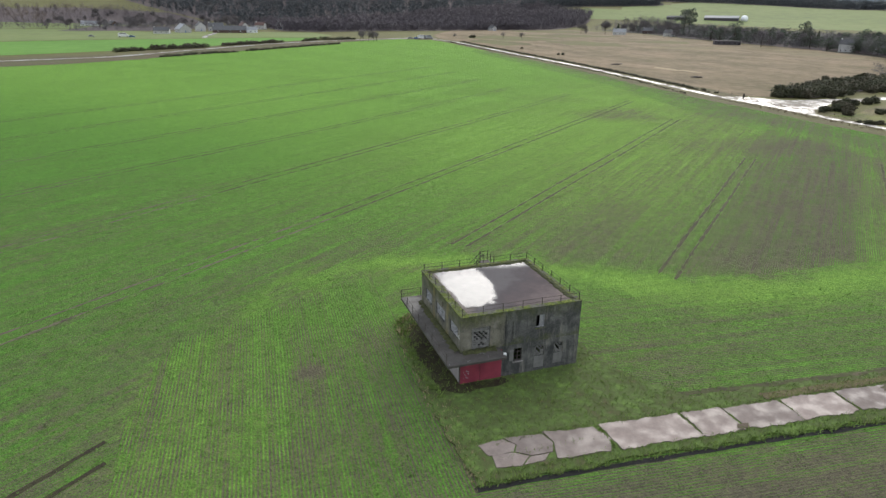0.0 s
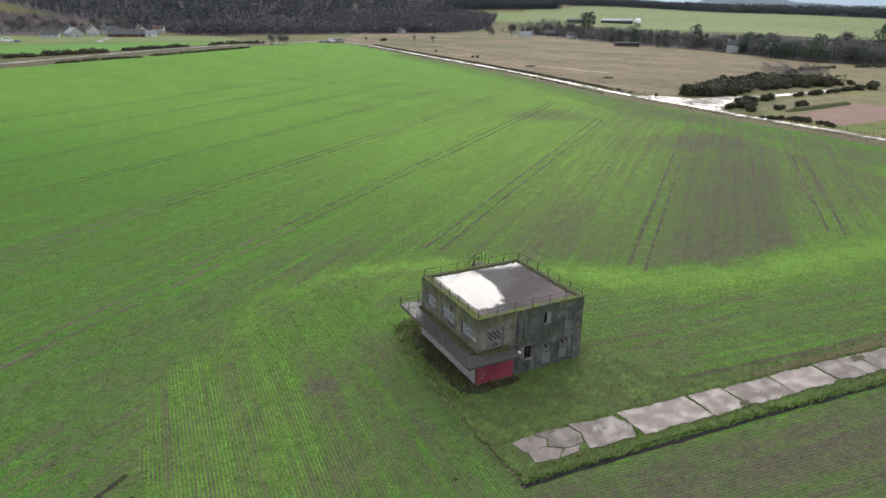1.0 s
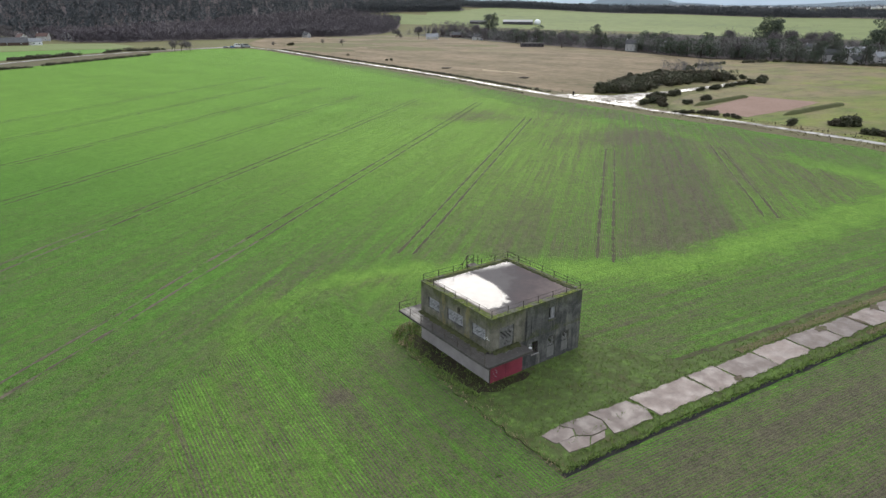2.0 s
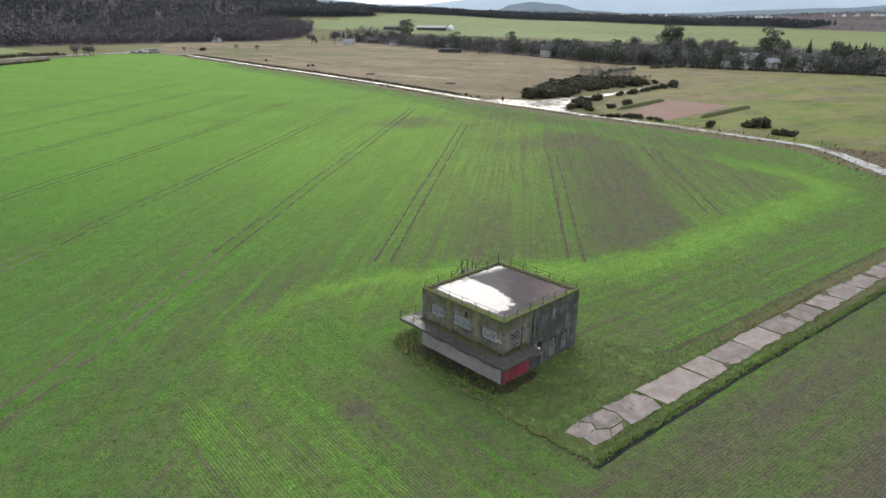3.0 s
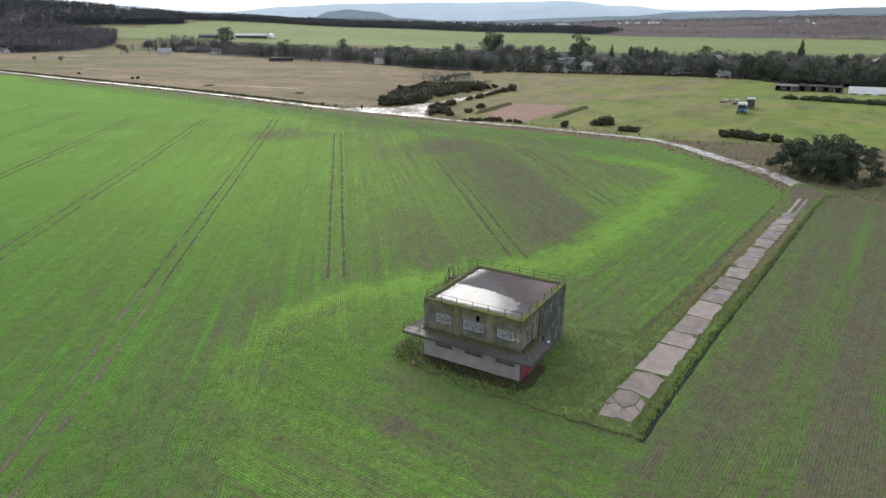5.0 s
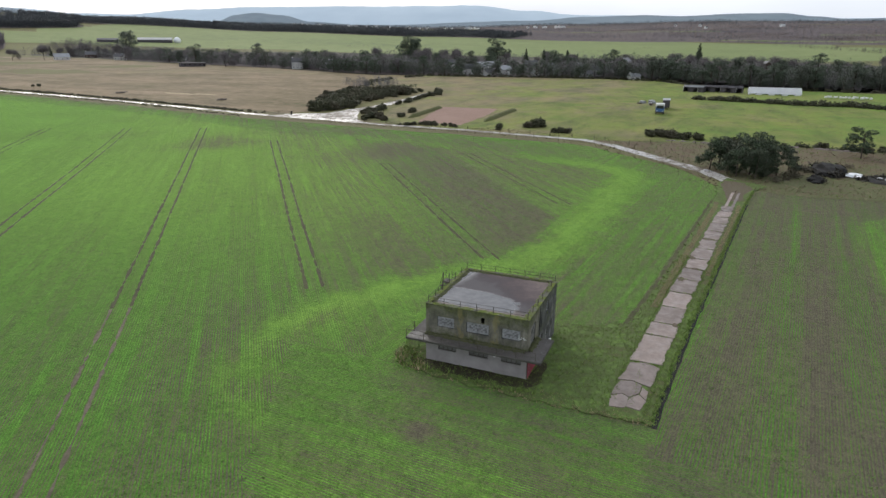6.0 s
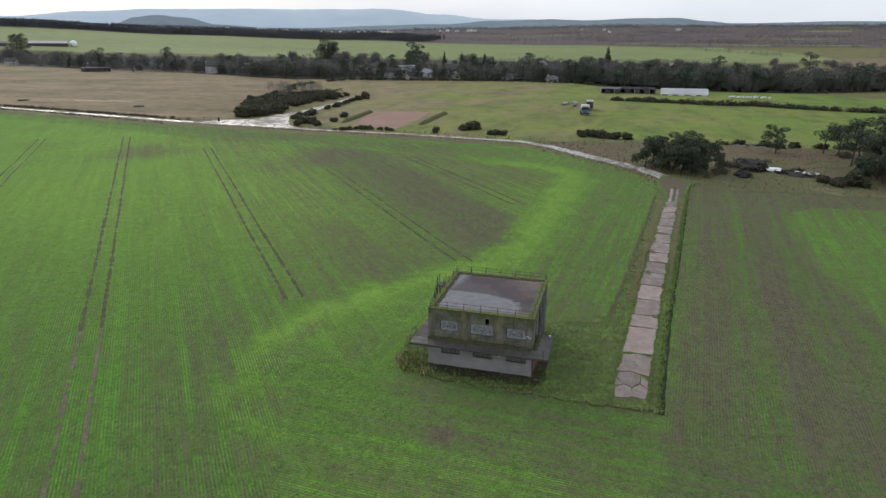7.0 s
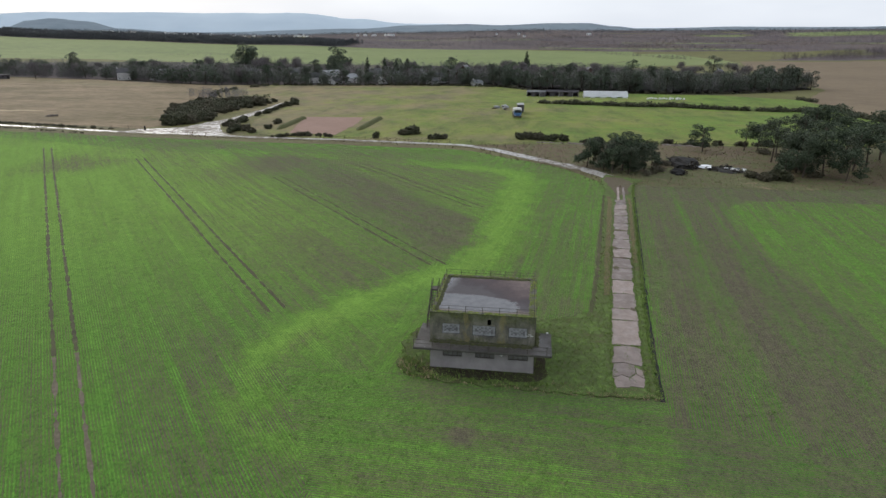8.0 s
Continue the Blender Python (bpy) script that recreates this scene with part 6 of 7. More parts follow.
spots = [(732, 245, 1.4), (746, 227, 1.4), (759, 216, 1.4), (743, 198, 1.45), (909, 58, 1.8), (660, 150, 0.8), (690, 120, 0.85), (720, 60, 0.8), (610, 330, 0.85), (640, 300, 0.75), (575, 400, 0.8), (560, 450, 0.9), (775, 418, 1.5), (780, 424, 1.3), (770, 412, 1.35), (700, 372, 0.9), (824, 324, 1.1), (818, 316, 1.0), (594, 532, 1.2), (600, 526, 1.0), (860, 250, 0.9), (868, 238, 1.0), (875, 226, 0.95), (880, 214, 0.9), (610, 905, 0.9), (660, -170, 0.9)]
scatter(firs, spots, "tall dark conifer standing over the village", "tree", "tall conifers", (0.9, 1.1), 7)
NORTH_EDGE = [(498, 430), (505, 520), (530, 640), (575, 760), (570, 900)]
spots = [(x + rg.uniform(8, 120), y, s) for x, y, s in along(NORTH_EDGE, 8, 6.0, rg)]
scatter(bares + tall[:1], spots, "leafless tree round the farm", "tree", "farm trees", (0.7, 1.1), 8)
slim = [bare_tree(s, 12.0, 1000, 0.8, 0.42) for s in (44, 45)]
spots = [(297, 606, 0.8), (288, 632, 0.6), (232, 625, 0.55), (548, 900, 0.9), (125, 576, 0.95), (132, 575, 1.05), (141, 582, 0.95), (128, 580, 0.9), (137, 577, 0.9), (520, 660, 0.8), (540, 720, 0.8)]
scatter(slim, spots, "small leafless tree standing alone on the heath", "tree", "heath trees", (0.9, 1.1), 9)
spots = [(x, y, s) for x, y, s in within([(-200, 880), (-80, 860), (60, 900), (130, 900), (150, 1150), (-100, 1250), (-200, 1300)], 70, rg)]
scatter(bares, spots, "leafless tree among the northern cottages", "tree", "northern trees", (0.7, 1.1), 10)
drop(pines + stems + tall + bares + firs + slim)


def far_wood(name, poly, count, h, material, label, seed, tris=40, cone=False, leaf=0.0, avoid=False):
    """A distant wood: a joined mass of ragged crowns on thin trunks."""
    rng = random.Random(seed)
    r = np.random.default_rng(seed)
    t = np.array([(x, y, lie(x, y), h * s * (0.85 + 0.3 * noise.noise(Vector((x * 0.01, y * 0.01, seed))))) for x, y, s in within(poly, count, rng) if not (avoid and in_yard(x, y))])
    count = len(t)
    hh = t[:, 3]
    trunk = np.stack([t[:, :3] + np.outer(np.ones(count), (-0.12, 0, -0.5)), t[:, :3] + np.outer(np.ones(count), (0.12, 0, -0.5)), t[:, :3] + np.outer(hh * 0.8, (0, 0, 1))], 1).reshape(-1, 3)
    if count > 400:
        sheet("wood_floor", poly, 0.35, M["wood_floor"], "dark leaf-strewn floor of the wood", "ground", 4.0, 40.0, seed=seed)
    k = np.repeat(np.arange(count), tris)
    up = r.random(len(k))
    wide = (hh * r.uniform(0.2, 0.34, count))[k] * (1.05 - 0.85 * up if cone else 1.0 - 0.55 * np.abs(up - 0.45))
    centre = t[k, :3] + np.stack([np.zeros(len(k)), np.zeros(len(k)), hh[k] * (0.14 + 0.82 * up)], 1)
    radii = np.stack([wide, wide, hh[k] * 0.06], 1)
    return tagged(shard_mesh(name, np.concatenate([trunk, shards(r, centre, radii, hh[k] * (leaf or (0.085 if tris > 30 else 0.12)), 0.7, 0.3)]), M[material]), label, "wood", kind="stuff")


far_wood("bare_wood", [(85, 800), (123, 782), (196, 818), (277, 843), (380, 893), (478, 933), (560, 975), (640, 1050), (760, 1220), (700, 1400), (500, 1340), (200, 1150), (60, 1050)], 6800, 13, "wood_near", "purplish-brown leafless wood behind the heath", 1, 34, leaf=0.13)
far_wood("conifer_wood", [(60, 1060), (200, 1170), (500, 1320), (720, 1400), (1080, 1560), (1150, 1720), (1100, 2300), (300, 2300), (-250, 1900), (-60, 1350)], 7000, 19, "pine_hazed", "dark conifer plantation on the northern rise", 2, 36, True, 0.13)
far_wood("conifer_wood", [(1120, 1580), (1500, 1350), (1800, 870), (1920, 640), (2200, 640), (2100, 1100), (1800, 1700), (1300, 1950)], 8500, 16, "pine_hazed", "long dark conifer belt beyond the meadow", 3, 24, True, 0.2)
def ring(az0, az1, r0, r1, wave=40):
    """A band of country between two bearings and two distances."""
    a = [az0 + (az1 - az0) * i / 12 for i in range(13)]
    near = [(20 + (r0 + wave * math.sin(i * 1.7)) * math.sin(radians(t)), 45 + (r0 + wave * math.sin(i * 1.7)) * math.cos(radians(t))) for i, t in enumerate(a)]
    return near + [(20 + r1 * math.sin(radians(t)), 45 + r1 * math.cos(radians(t))) for t in reversed(a)]


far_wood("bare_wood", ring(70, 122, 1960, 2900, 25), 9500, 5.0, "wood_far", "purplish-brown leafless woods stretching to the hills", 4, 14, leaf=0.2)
far_wood("tan_wood", ring(86, 112, 2250, 2330, 60), 700, 8, "wood_tan", "pale tan leafless birch wood", 14, 26)
far_wood("tan_wood", ring(96, 106, 2080, 2130, 30), 420, 8, "wood_tan", "pale clump of leafless birches", 17, 26)
for i, (a0, a1, r0, r1) in enumerate(((88, 101, 2160, 2190), (99, 112, 2420, 2470), (108, 121, 2230, 2275), (80, 92, 2500, 2540), (110, 122, 2620, 2690))):
    far_wood("tan_wood", ring(a0, a1, r0, r1, 25), 420, 7, "wood_tan", "pale tan strip of leafless birches", 120 + i, 24)
far_wood("dark_wood", ring(84, 122, 1975, 1995, 15), 260, 9, "pine_hazed", "dark hedge line before the woods", 18, 24)
far_wood("dark_wood", ring(48, 122, 2900, 3200), 5000, 9, "pine_hazed", "far dark woods below the hills", 7, 14, leaf=0.2)
far_wood("tan_wood", ring(88, 104, 2640, 2700), 500, 8, "wood_tan", "strip of pale leafless trees", 16, 24)
for i, (a0, a1, r0, r1) in enumerate(((72, 104, 2130, 2142), (80, 122, 2390, 2404), (70, 98, 2560, 2576), (84, 122, 2740, 2760))):
    far_wood("dark_wood", ring(a0, a1, r0, r1, 18), 330, 9, "pine_hazed", "dark line of trees between the far fields", 80 + i, 22)
for i, (a0, a1, r0, r1) in enumerate(((90, 108, 2030, 2062), (97, 121, 2290, 2325), (76, 90, 2440, 2462))):
    sheet("meadow", ring(a0, a1, r0, r1, 14), 0.6 + 0.05 * i, M["far_green"], "thin strip of distant grass between the woods", "field", seed=60 + i)
sheet("meadow", ring(100, 122, 2700, 2790), 0.45, M["far_green"], "thin strip of distant pale meadow", "field", seed=9)
sheet("meadow", [(700, 1140), (860, 1080), (925, 1120), (930, 1215), (910, 1310), (804, 1340)], 0.42, M["far_green"], "small green field between the woods", "field", 3.0, 30.0, seed=21)
far_wood("conifer_wood", [(640, 1345), (817, 1360), (1090, 1425), (1150, 1560), (720, 1420)], 1300, 18, "pine_hazed", "dark conifer edge above the small field", 22, 40, True, 0.14)
far_wood("village_trees", [(560, 900), (640, 1010), (740, 1050), (850, 960), (760, 800)], 320, 9, "belt_twig_hazed", "leafless trees round the farm", 23, 50, leaf=0.07)
far_wood("garden_shrubs", [(-150, 790), (-62, 790), (-20, 860), (60, 900), (140, 900), (140, 1000), (-130, 1000)], 420, 8.5, "belt_twig_hazed", "leafless garden trees round the northern cottages", 24, 50, leaf=0.09)
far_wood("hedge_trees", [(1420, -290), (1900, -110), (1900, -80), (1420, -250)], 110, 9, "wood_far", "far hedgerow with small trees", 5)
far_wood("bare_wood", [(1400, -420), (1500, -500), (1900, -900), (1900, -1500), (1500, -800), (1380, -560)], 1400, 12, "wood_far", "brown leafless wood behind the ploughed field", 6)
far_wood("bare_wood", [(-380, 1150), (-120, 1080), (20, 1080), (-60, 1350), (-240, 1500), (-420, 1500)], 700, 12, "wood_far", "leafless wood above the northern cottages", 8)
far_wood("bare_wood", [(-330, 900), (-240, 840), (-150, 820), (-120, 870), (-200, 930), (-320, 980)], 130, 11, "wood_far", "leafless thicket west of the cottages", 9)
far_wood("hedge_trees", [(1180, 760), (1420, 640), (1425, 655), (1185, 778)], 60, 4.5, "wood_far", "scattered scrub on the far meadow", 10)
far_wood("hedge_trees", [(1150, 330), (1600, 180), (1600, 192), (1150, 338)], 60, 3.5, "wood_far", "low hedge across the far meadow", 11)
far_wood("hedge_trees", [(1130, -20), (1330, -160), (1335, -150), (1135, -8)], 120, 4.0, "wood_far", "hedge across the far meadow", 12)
far_wood("bare_wood", [(640, 960), (700, 1050), (800, 1110), (840, 1060), (760, 960)], 220, 10, "wood_far", "leafless trees behind the farm", 13)
far_wood("gorse_thicket", THICKET, 620, 4.6, "gorse", "tangled gorse thicket beside the junction", 44, 90, leaf=0.1)
far_wood("leafless_scrub", [(316, 220), (345, 218), (372, 250), (352, 266), (322, 246)], 60, 6.5, "belt_twig_hazed", "pale leafless scrub behind the gorse thicket", 46, 110, leaf=0.06)
far_wood("belt_pines", [(458, 20), (452, -50), (462, -95), (480, -128), (560, -190), (600, -150), (560, 40)], 800, 12.0, "belt_pine", "close dark pine canopy behind the sheds", 43, 80, leaf=0.06)
for i, (count, h, m) in enumerate(((170, 14, "belt_pine"), (200, 12, "belt_twig_hazed"))):
    far_wood("belt_trees", [(500, 432), (492, 392), (472, 352), (466, 302), (482, 264), (545, 264), (560, 432)], count, h, m, "close trees at the northern end of the belt", 101 + i, 90, leaf=0.055)
BELT = [(x + 4, y) for x, y in EDGE] + [(x + 60, y) for x, y in reversed(EDGE)]
far_wood("belt_pines", BELT, 420, 13.0, "belt_pine", "close dark pines in the depth of the belt", 41, 90, leaf=0.055, avoid=True)
far_wood("belt_trees", BELT, 520, 13.0, "belt_twig_hazed", "leafless trees in the depth of the belt", 42, 90, leaf=0.055, avoid=True)
far_wood("undergrowth", BELT, 900, 5.0, "belt_twig_hazed", "dense leafless undergrowth of the belt", 45, 60, leaf=0.1)
for i, poly in enumerate([[(500, 430), (506, 520), (532, 640), (575, 755), (625, 740), (580, 600), (548, 430)], [(575, 755), (600, 880), (700, 960), (760, 900), (660, 760)]]):
    far_wood("village_trees", poly, 420, 8.5, "belt_twig_hazed", "leafless trees at the edge of the village", 90 + i, 90, leaf=0.07, avoid=True)
    far_wood("garden_shrubs", poly, 420, 4.5, "belt_twig_hazed", "shrubs and hedges at the edge of the village", 94 + i, 60, leaf=0.1)
    far_wood("village_evergreens", poly, 90, 10, "belt_pine", "dark evergreens at the edge of the village", 97 + i, 90, leaf=0.06, avoid=True)
for i, poly in enumerate([[(520, 470), (640, 420), (760, 700), (700, 860), (600, 800)], [(530, 300), (620, 240), (860, 260), (900, 480), (760, 520), (600, 450)], [(560, 60), (900, -20), (960, 150), (880, 260), (620, 200)], [(500, -60), (780, -120), (880, -20), (560, 40)]]):
    far_wood("village_trees", poly, 520, 11.5, "belt_twig_hazed", "leafless garden trees and shrubs of the village", 20 + i, 70, leaf=0.06, avoid=True)
    far_wood("garden_shrubs", poly, 420, 5.5, "belt_twig_hazed", "leafless shrubs and hedges of the gardens", 50 + i, 50, leaf=0.1)
    far_wood("village_evergreens", poly, 130, 13, "belt_pine", "dark evergreens among the village houses", 30 + i, 90, leaf=0.055, avoid=True)

# ---- the hills on the skyline ----
def ridge(name, profile, r, material, seed, rough=8.0):
    """A far range of hills: its crest height (metres) by bearing (degrees from +y)."""
    verts, faces = [], []
    az = profile[0][0]
    cols = 0
    while az <= profile[-1][0]:
        h = between(az, profile) + rough * noise.noise(Vector((az * 0.35, seed, 0))) + rough * 0.35 * noise.noise(Vector((az * 2.2, seed, 4)))
        sx, sy = math.sin(radians(az)), math.cos(radians(az))
        for dr, q in ((-520, None), (-260, 0.55), (0, 1.0), (140, 0.9)):
            x, y = (r + dr) * sx, (r + dr) * sy
            base = lie(x, y) - 5
            verts.append((x, y, base if q is None else base + (max(h, base + 2) - base) * q))
        cols += 1
        az += 0.5
    for i in range(cols - 1):
        for j in range(3):
            a = i * 4 + j
            faces.append((a, a + 1, a + 5, a + 4))
    ob = raw(name, verts, faces, material)
    for p in ob.data.polygons:
        p.use_smooth = True
    return tagged(ob, "hills far off on the skyline, haze painted into their blue-grey colour", "hills", kind="structure")


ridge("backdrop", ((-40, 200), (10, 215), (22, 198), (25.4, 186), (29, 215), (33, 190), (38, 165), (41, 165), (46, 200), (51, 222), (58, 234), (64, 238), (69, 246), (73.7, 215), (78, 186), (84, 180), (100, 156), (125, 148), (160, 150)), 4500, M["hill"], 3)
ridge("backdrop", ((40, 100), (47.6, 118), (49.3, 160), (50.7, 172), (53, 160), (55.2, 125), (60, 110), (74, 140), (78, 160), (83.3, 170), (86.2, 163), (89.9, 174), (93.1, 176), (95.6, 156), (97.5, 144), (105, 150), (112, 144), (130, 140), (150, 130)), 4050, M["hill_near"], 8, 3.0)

# ---- buildings ----
def house(x, y, turn, w, l, h, pitch, walls, roof, label, windows=3, chimneys=1, category="house"):
    """A gabled cottage, w across and l along its ridge."""
    root = tagged(empty("house", x, y, lie(x, y), turn), label, category, "village houses")
    bm = bmesh.new()
    ridge_h = h + pitch
    v = [bm.verts.new(p) for p in ((-w / 2, -l / 2, -0.5), (w / 2, -l / 2, -0.5), (w / 2, -l / 2, h), (0, -l / 2, ridge_h), (-w / 2, -l / 2, h))]
    q = [bm.verts.new((p.co.x, l / 2, p.co.z)) for p in v]
    bm.faces.new(v), bm.faces.new(q[::-1])
    for i in range(5):
        j = (i + 1) % 5
        bm.faces.new((v[i], q[i], q[j], v[j]))
    bmesh.ops.recalc_face_normals(bm, faces=bm.faces[:])
    part("wall", bm, M[walls], root)
    bm = bmesh.new()
    o = 0.35
    k = pitch / (w / 2)
    for s in (-1, 1):
        a = [(0, -l / 2 - o, ridge_h + 0.22), (s * (w / 2 + o), -l / 2 - o, h - o * k + 0.22), (s * (w / 2 + o), l / 2 + o, h - o * k + 0.22), (0, l / 2 + o, ridge_h + 0.22)]
        up = [bm.verts.new(p) for p in a]
        dn = [bm.verts.new((p[0], p[1], p[2] - 0.18)) for p in a]
        bm.faces.new(up), bm.faces.new(dn[::-1])
        for i in range(4):
            j = (i + 1) % 4
            bm.faces.new((up[i], dn[i], dn[j], up[j]))
    bmesh.ops.recalc_face_normals(bm, faces=bm.faces[:])
    rf = part("roof", bm, M[roof], root)
    for i in range(chimneys):
        cy = (l / 2 - 0.6) * (1 if i == 0 else -1)
        part("chimney", boxed(-0.4, 0.4, cy - 0.4, cy + 0.4, ridge_h - 0.3, ridge_h + 1.1, bevel=0.05), M["harl"], rf)
    for side in (-1, 1):
        for i in range(windows):
            u = -l / 2 + l * (i + 0.5) / windows
            xx = side * (w / 2 + 0.02)
            wn_ = part("window", boxed(min(xx, xx + side * 0.05), max(xx, xx + side * 0.05), u - 0.65, u + 0.65, 0.9, 2.2), M["white"], root)
            part("pane", boxed(min(xx, xx + side * 0.07), max(xx, xx + side * 0.07), u - 0.52, u + 0.52, 1.03, 2.07), M["glass"], wn_)
    part("door", boxed(-0.5, 0.5, -l / 2 - 0.06, -l / 2 - 0.01, 0, 2.05), M["blue"], root)
    return root


# cottages north of the field
for x, y, turn, w, l, h, walls, roof, label in (
    (-45, 728, 80, 7, 15, 3.0, "harl", "slate", "long low white cottage with slate roof"), (-26, 758, 20, 12, 16, 3.6, "harl", "grey", "pale-roofed white gabled cottage"), (-9, 800, 10, 10, 12, 5.4, "harl", "slate", "white two-storey house with steep gable"),
    (8, 808, 80, 9, 16, 5.0, "harl", "slate", "white house with grey slate roof"), (21, 752, 85, 10, 34, 3.0, "brick", "slate", "long low dark-roofed steading"), (43, 758, 85, 7, 14, 3.2, "sheeting", "grey", "low white shed with pale roof"),
    (40, 846, 20, 8, 11, 5.0, "harl", "tile", "white house with red-brown tiles"), (62, 872, 60, 8, 12, 5.0, "harl", "tile", "white house with tiled roof"), (86, 880, 10, 8, 11, 5.0, "harl", "slate", "white gabled house among trees"), (104, 895, 80, 8, 13, 4.5, "harl", "slate", "white cottage at the wood's edge"),
    (-150, 1010, 80, 9, 22, 2.6, "sheeting", "grey", "long pale shed"), (-125, 1030, 30, 8, 12, 3.0, "brick", "slate", "dark cottage among trees")):
    house(x, y, turn, w, l, h, w * 0.42, walls, roof, label + " north of the field")
for az, d, turn, w, l, h, walls, roof in ((68.3, 660, 20, 8, 10, 5, "harl", "slate"), (71.3, 640, 80, 9, 34, 4, "harl", "grey"), (75.2, 670, 15, 9, 12, 5, "harl", "slate"), (77.0, 640, 70, 8, 13, 4, "harl", "slate"), (79.2, 680, 95, 9, 26, 3.6, "harl", "slate"), (83.0, 690, 92, 14, 46, 6, "brick", "slate"),
                                          (93.6, 720, 95, 12, 26, 5, "brick", "slate"), (64.8, 660, 60, 8, 12, 5, "harl", "slate"), (61.5, 640, 100, 9, 20, 4, "harl", "slate"), (58.0, 650, 80, 9, 24, 4, "harl", "grey"), (55.2, 660, 30, 8, 11, 5, "harl", "slate"), (73.0, 600, 60, 8, 12, 3, "harl", "grey"),
                                          (86.5, 670, 80, 8, 14, 4, "harl", "slate"), (90.0, 650, 30, 8, 12, 4, "harl", "tile"), (104.0, 760, 60, 9, 14, 5, "harl", "slate"), (107.5, 800, 20, 9, 16, 5, "harl", "slate"), (70.0, 590, 30, 8, 11, 4.0, "harl", "slate"), (81.0, 610, 10, 8, 12, 4, "harl", "slate")):
    x, y = -40 + d * math.sin(radians(az)), 33 + d * math.cos(radians(az))
    house(x, y, turn, w, l, h + 1.5, w * 0.45, walls, roof, f"{'white harled' if walls == 'harl' else 'dark'} house with {'dark slate' if roof == 'slate' else 'pale grey' if roof == 'grey' else 'tiled'} roof among the village trees")
for x, y, turn, w, l, h, walls, roof in ((505, 745, 60, 9, 16, 3.5, "harl", "grey"), (548, 700, 20, 8, 12, 4, "harl", "slate"), (560, 615, 70, 8, 11, 4.5, "harl", "slate"), (386, 886, 20, 8, 10, 3.4, "harl", "slate"), (590, 800, 40, 9, 14, 4, "brick", "slate")):
    house(x, y, turn, w, l, h, w * 0.42, walls, roof, "pale cottage at the edge of the heath")
for x, y, turn, w, l, h, walls, roof in ((505, 214, 80, 7, 15, 3.2, "harl", "slate"), (520, 176, 115, 6, 10, 3.0, "sheeting", "grey"), (526, 132, 75, 7, 13, 3.4, "harl", "slate"), (514, 92, 40, 6, 9, 3.0, "harl", "grey")):
    house(x, y, turn, w, l, h, w * 0.4, walls, roof, f"small white {'shed' if walls == 'sheeting' else 'cottage'} with {'slate' if roof == 'slate' else 'grey'} roof behind the belt's edge", 2, 1)
house(950, 1062, 41, 18, 62, 5, 4.0, "tin", "grey", "long farm barn with pale grey metal roof", 0, 0, "barn")
house(880, 1108, 41, 13, 36, 4.5, 3, "tin", "slate", "dark farm barn beside the larger one", 0, 0, "barn")
dome = tagged(empty("silage_tank", 985, 1040, lie(985, 1040)), "round white tank with a domed top by the barns", "tank")
bm = bmesh.new()
bmesh.ops.create_uvsphere(bm, u_segments=20, v_segments=10, radius=7)
for v in bm.verts:
    v.co.z = max(-4.0, v.co.z) + 3.7
part("shell", bm, M["sheeting"], dome)


def far_building(x, y, turn, w, l, h, roof):
    """A building of the far town: a walled block under a pitched roof."""
    root = tagged(empty("town_building", x, y, lie(x, y), turn), f"pale building with {'slate' if roof == 'slate' else 'grey'} roof in the far town", "building", "distant town")
    part("wall", boxed(-w / 2, w / 2, -l / 2, l / 2, -2, h), M["white"], root)
    bm = bmesh.new()
    ends = [[bm.verts.new((q, e, z)) for q, z in ((-w / 2 - 0.4, h + 0.01), (w / 2 + 0.4, h + 0.01), (0, h + w * 0.35))] for e in (-l / 2 - 0.4, l / 2 + 0.4)]
    bm.faces.new(ends[0][::-1]), bm.faces.new(ends[1])
    for i in range(3):
        j = (i + 1) % 3
        bm.faces.new((ends[0][i], ends[0][j], ends[1][j], ends[1][i]))
    bmesh.ops.recalc_face_normals(bm, faces=bm.faces[:])
    part("roof", bm, M[roof], root)


rf_ = random.Random(19)
for az0, az1, r0, r1, count in ((54, 66, 2860, 2960, 22), (67, 71, 2840, 2900, 8), (74, 80, 2820, 2900, 8), (86, 99, 2600, 2900, 4)):
    for _ in range(count):
        az, d = radians(rf_.uniform(az0, az1)), rf_.uniform(r0, r1)
        far_building(20 + d * math.sin(az), 45 + d * math.cos(az), rf_.uniform(0, 180), rf_.uniform(7, 9), rf_.uniform(9, 20), rf_.uniform(5, 8), rf_.choice(("slate", "grey")))


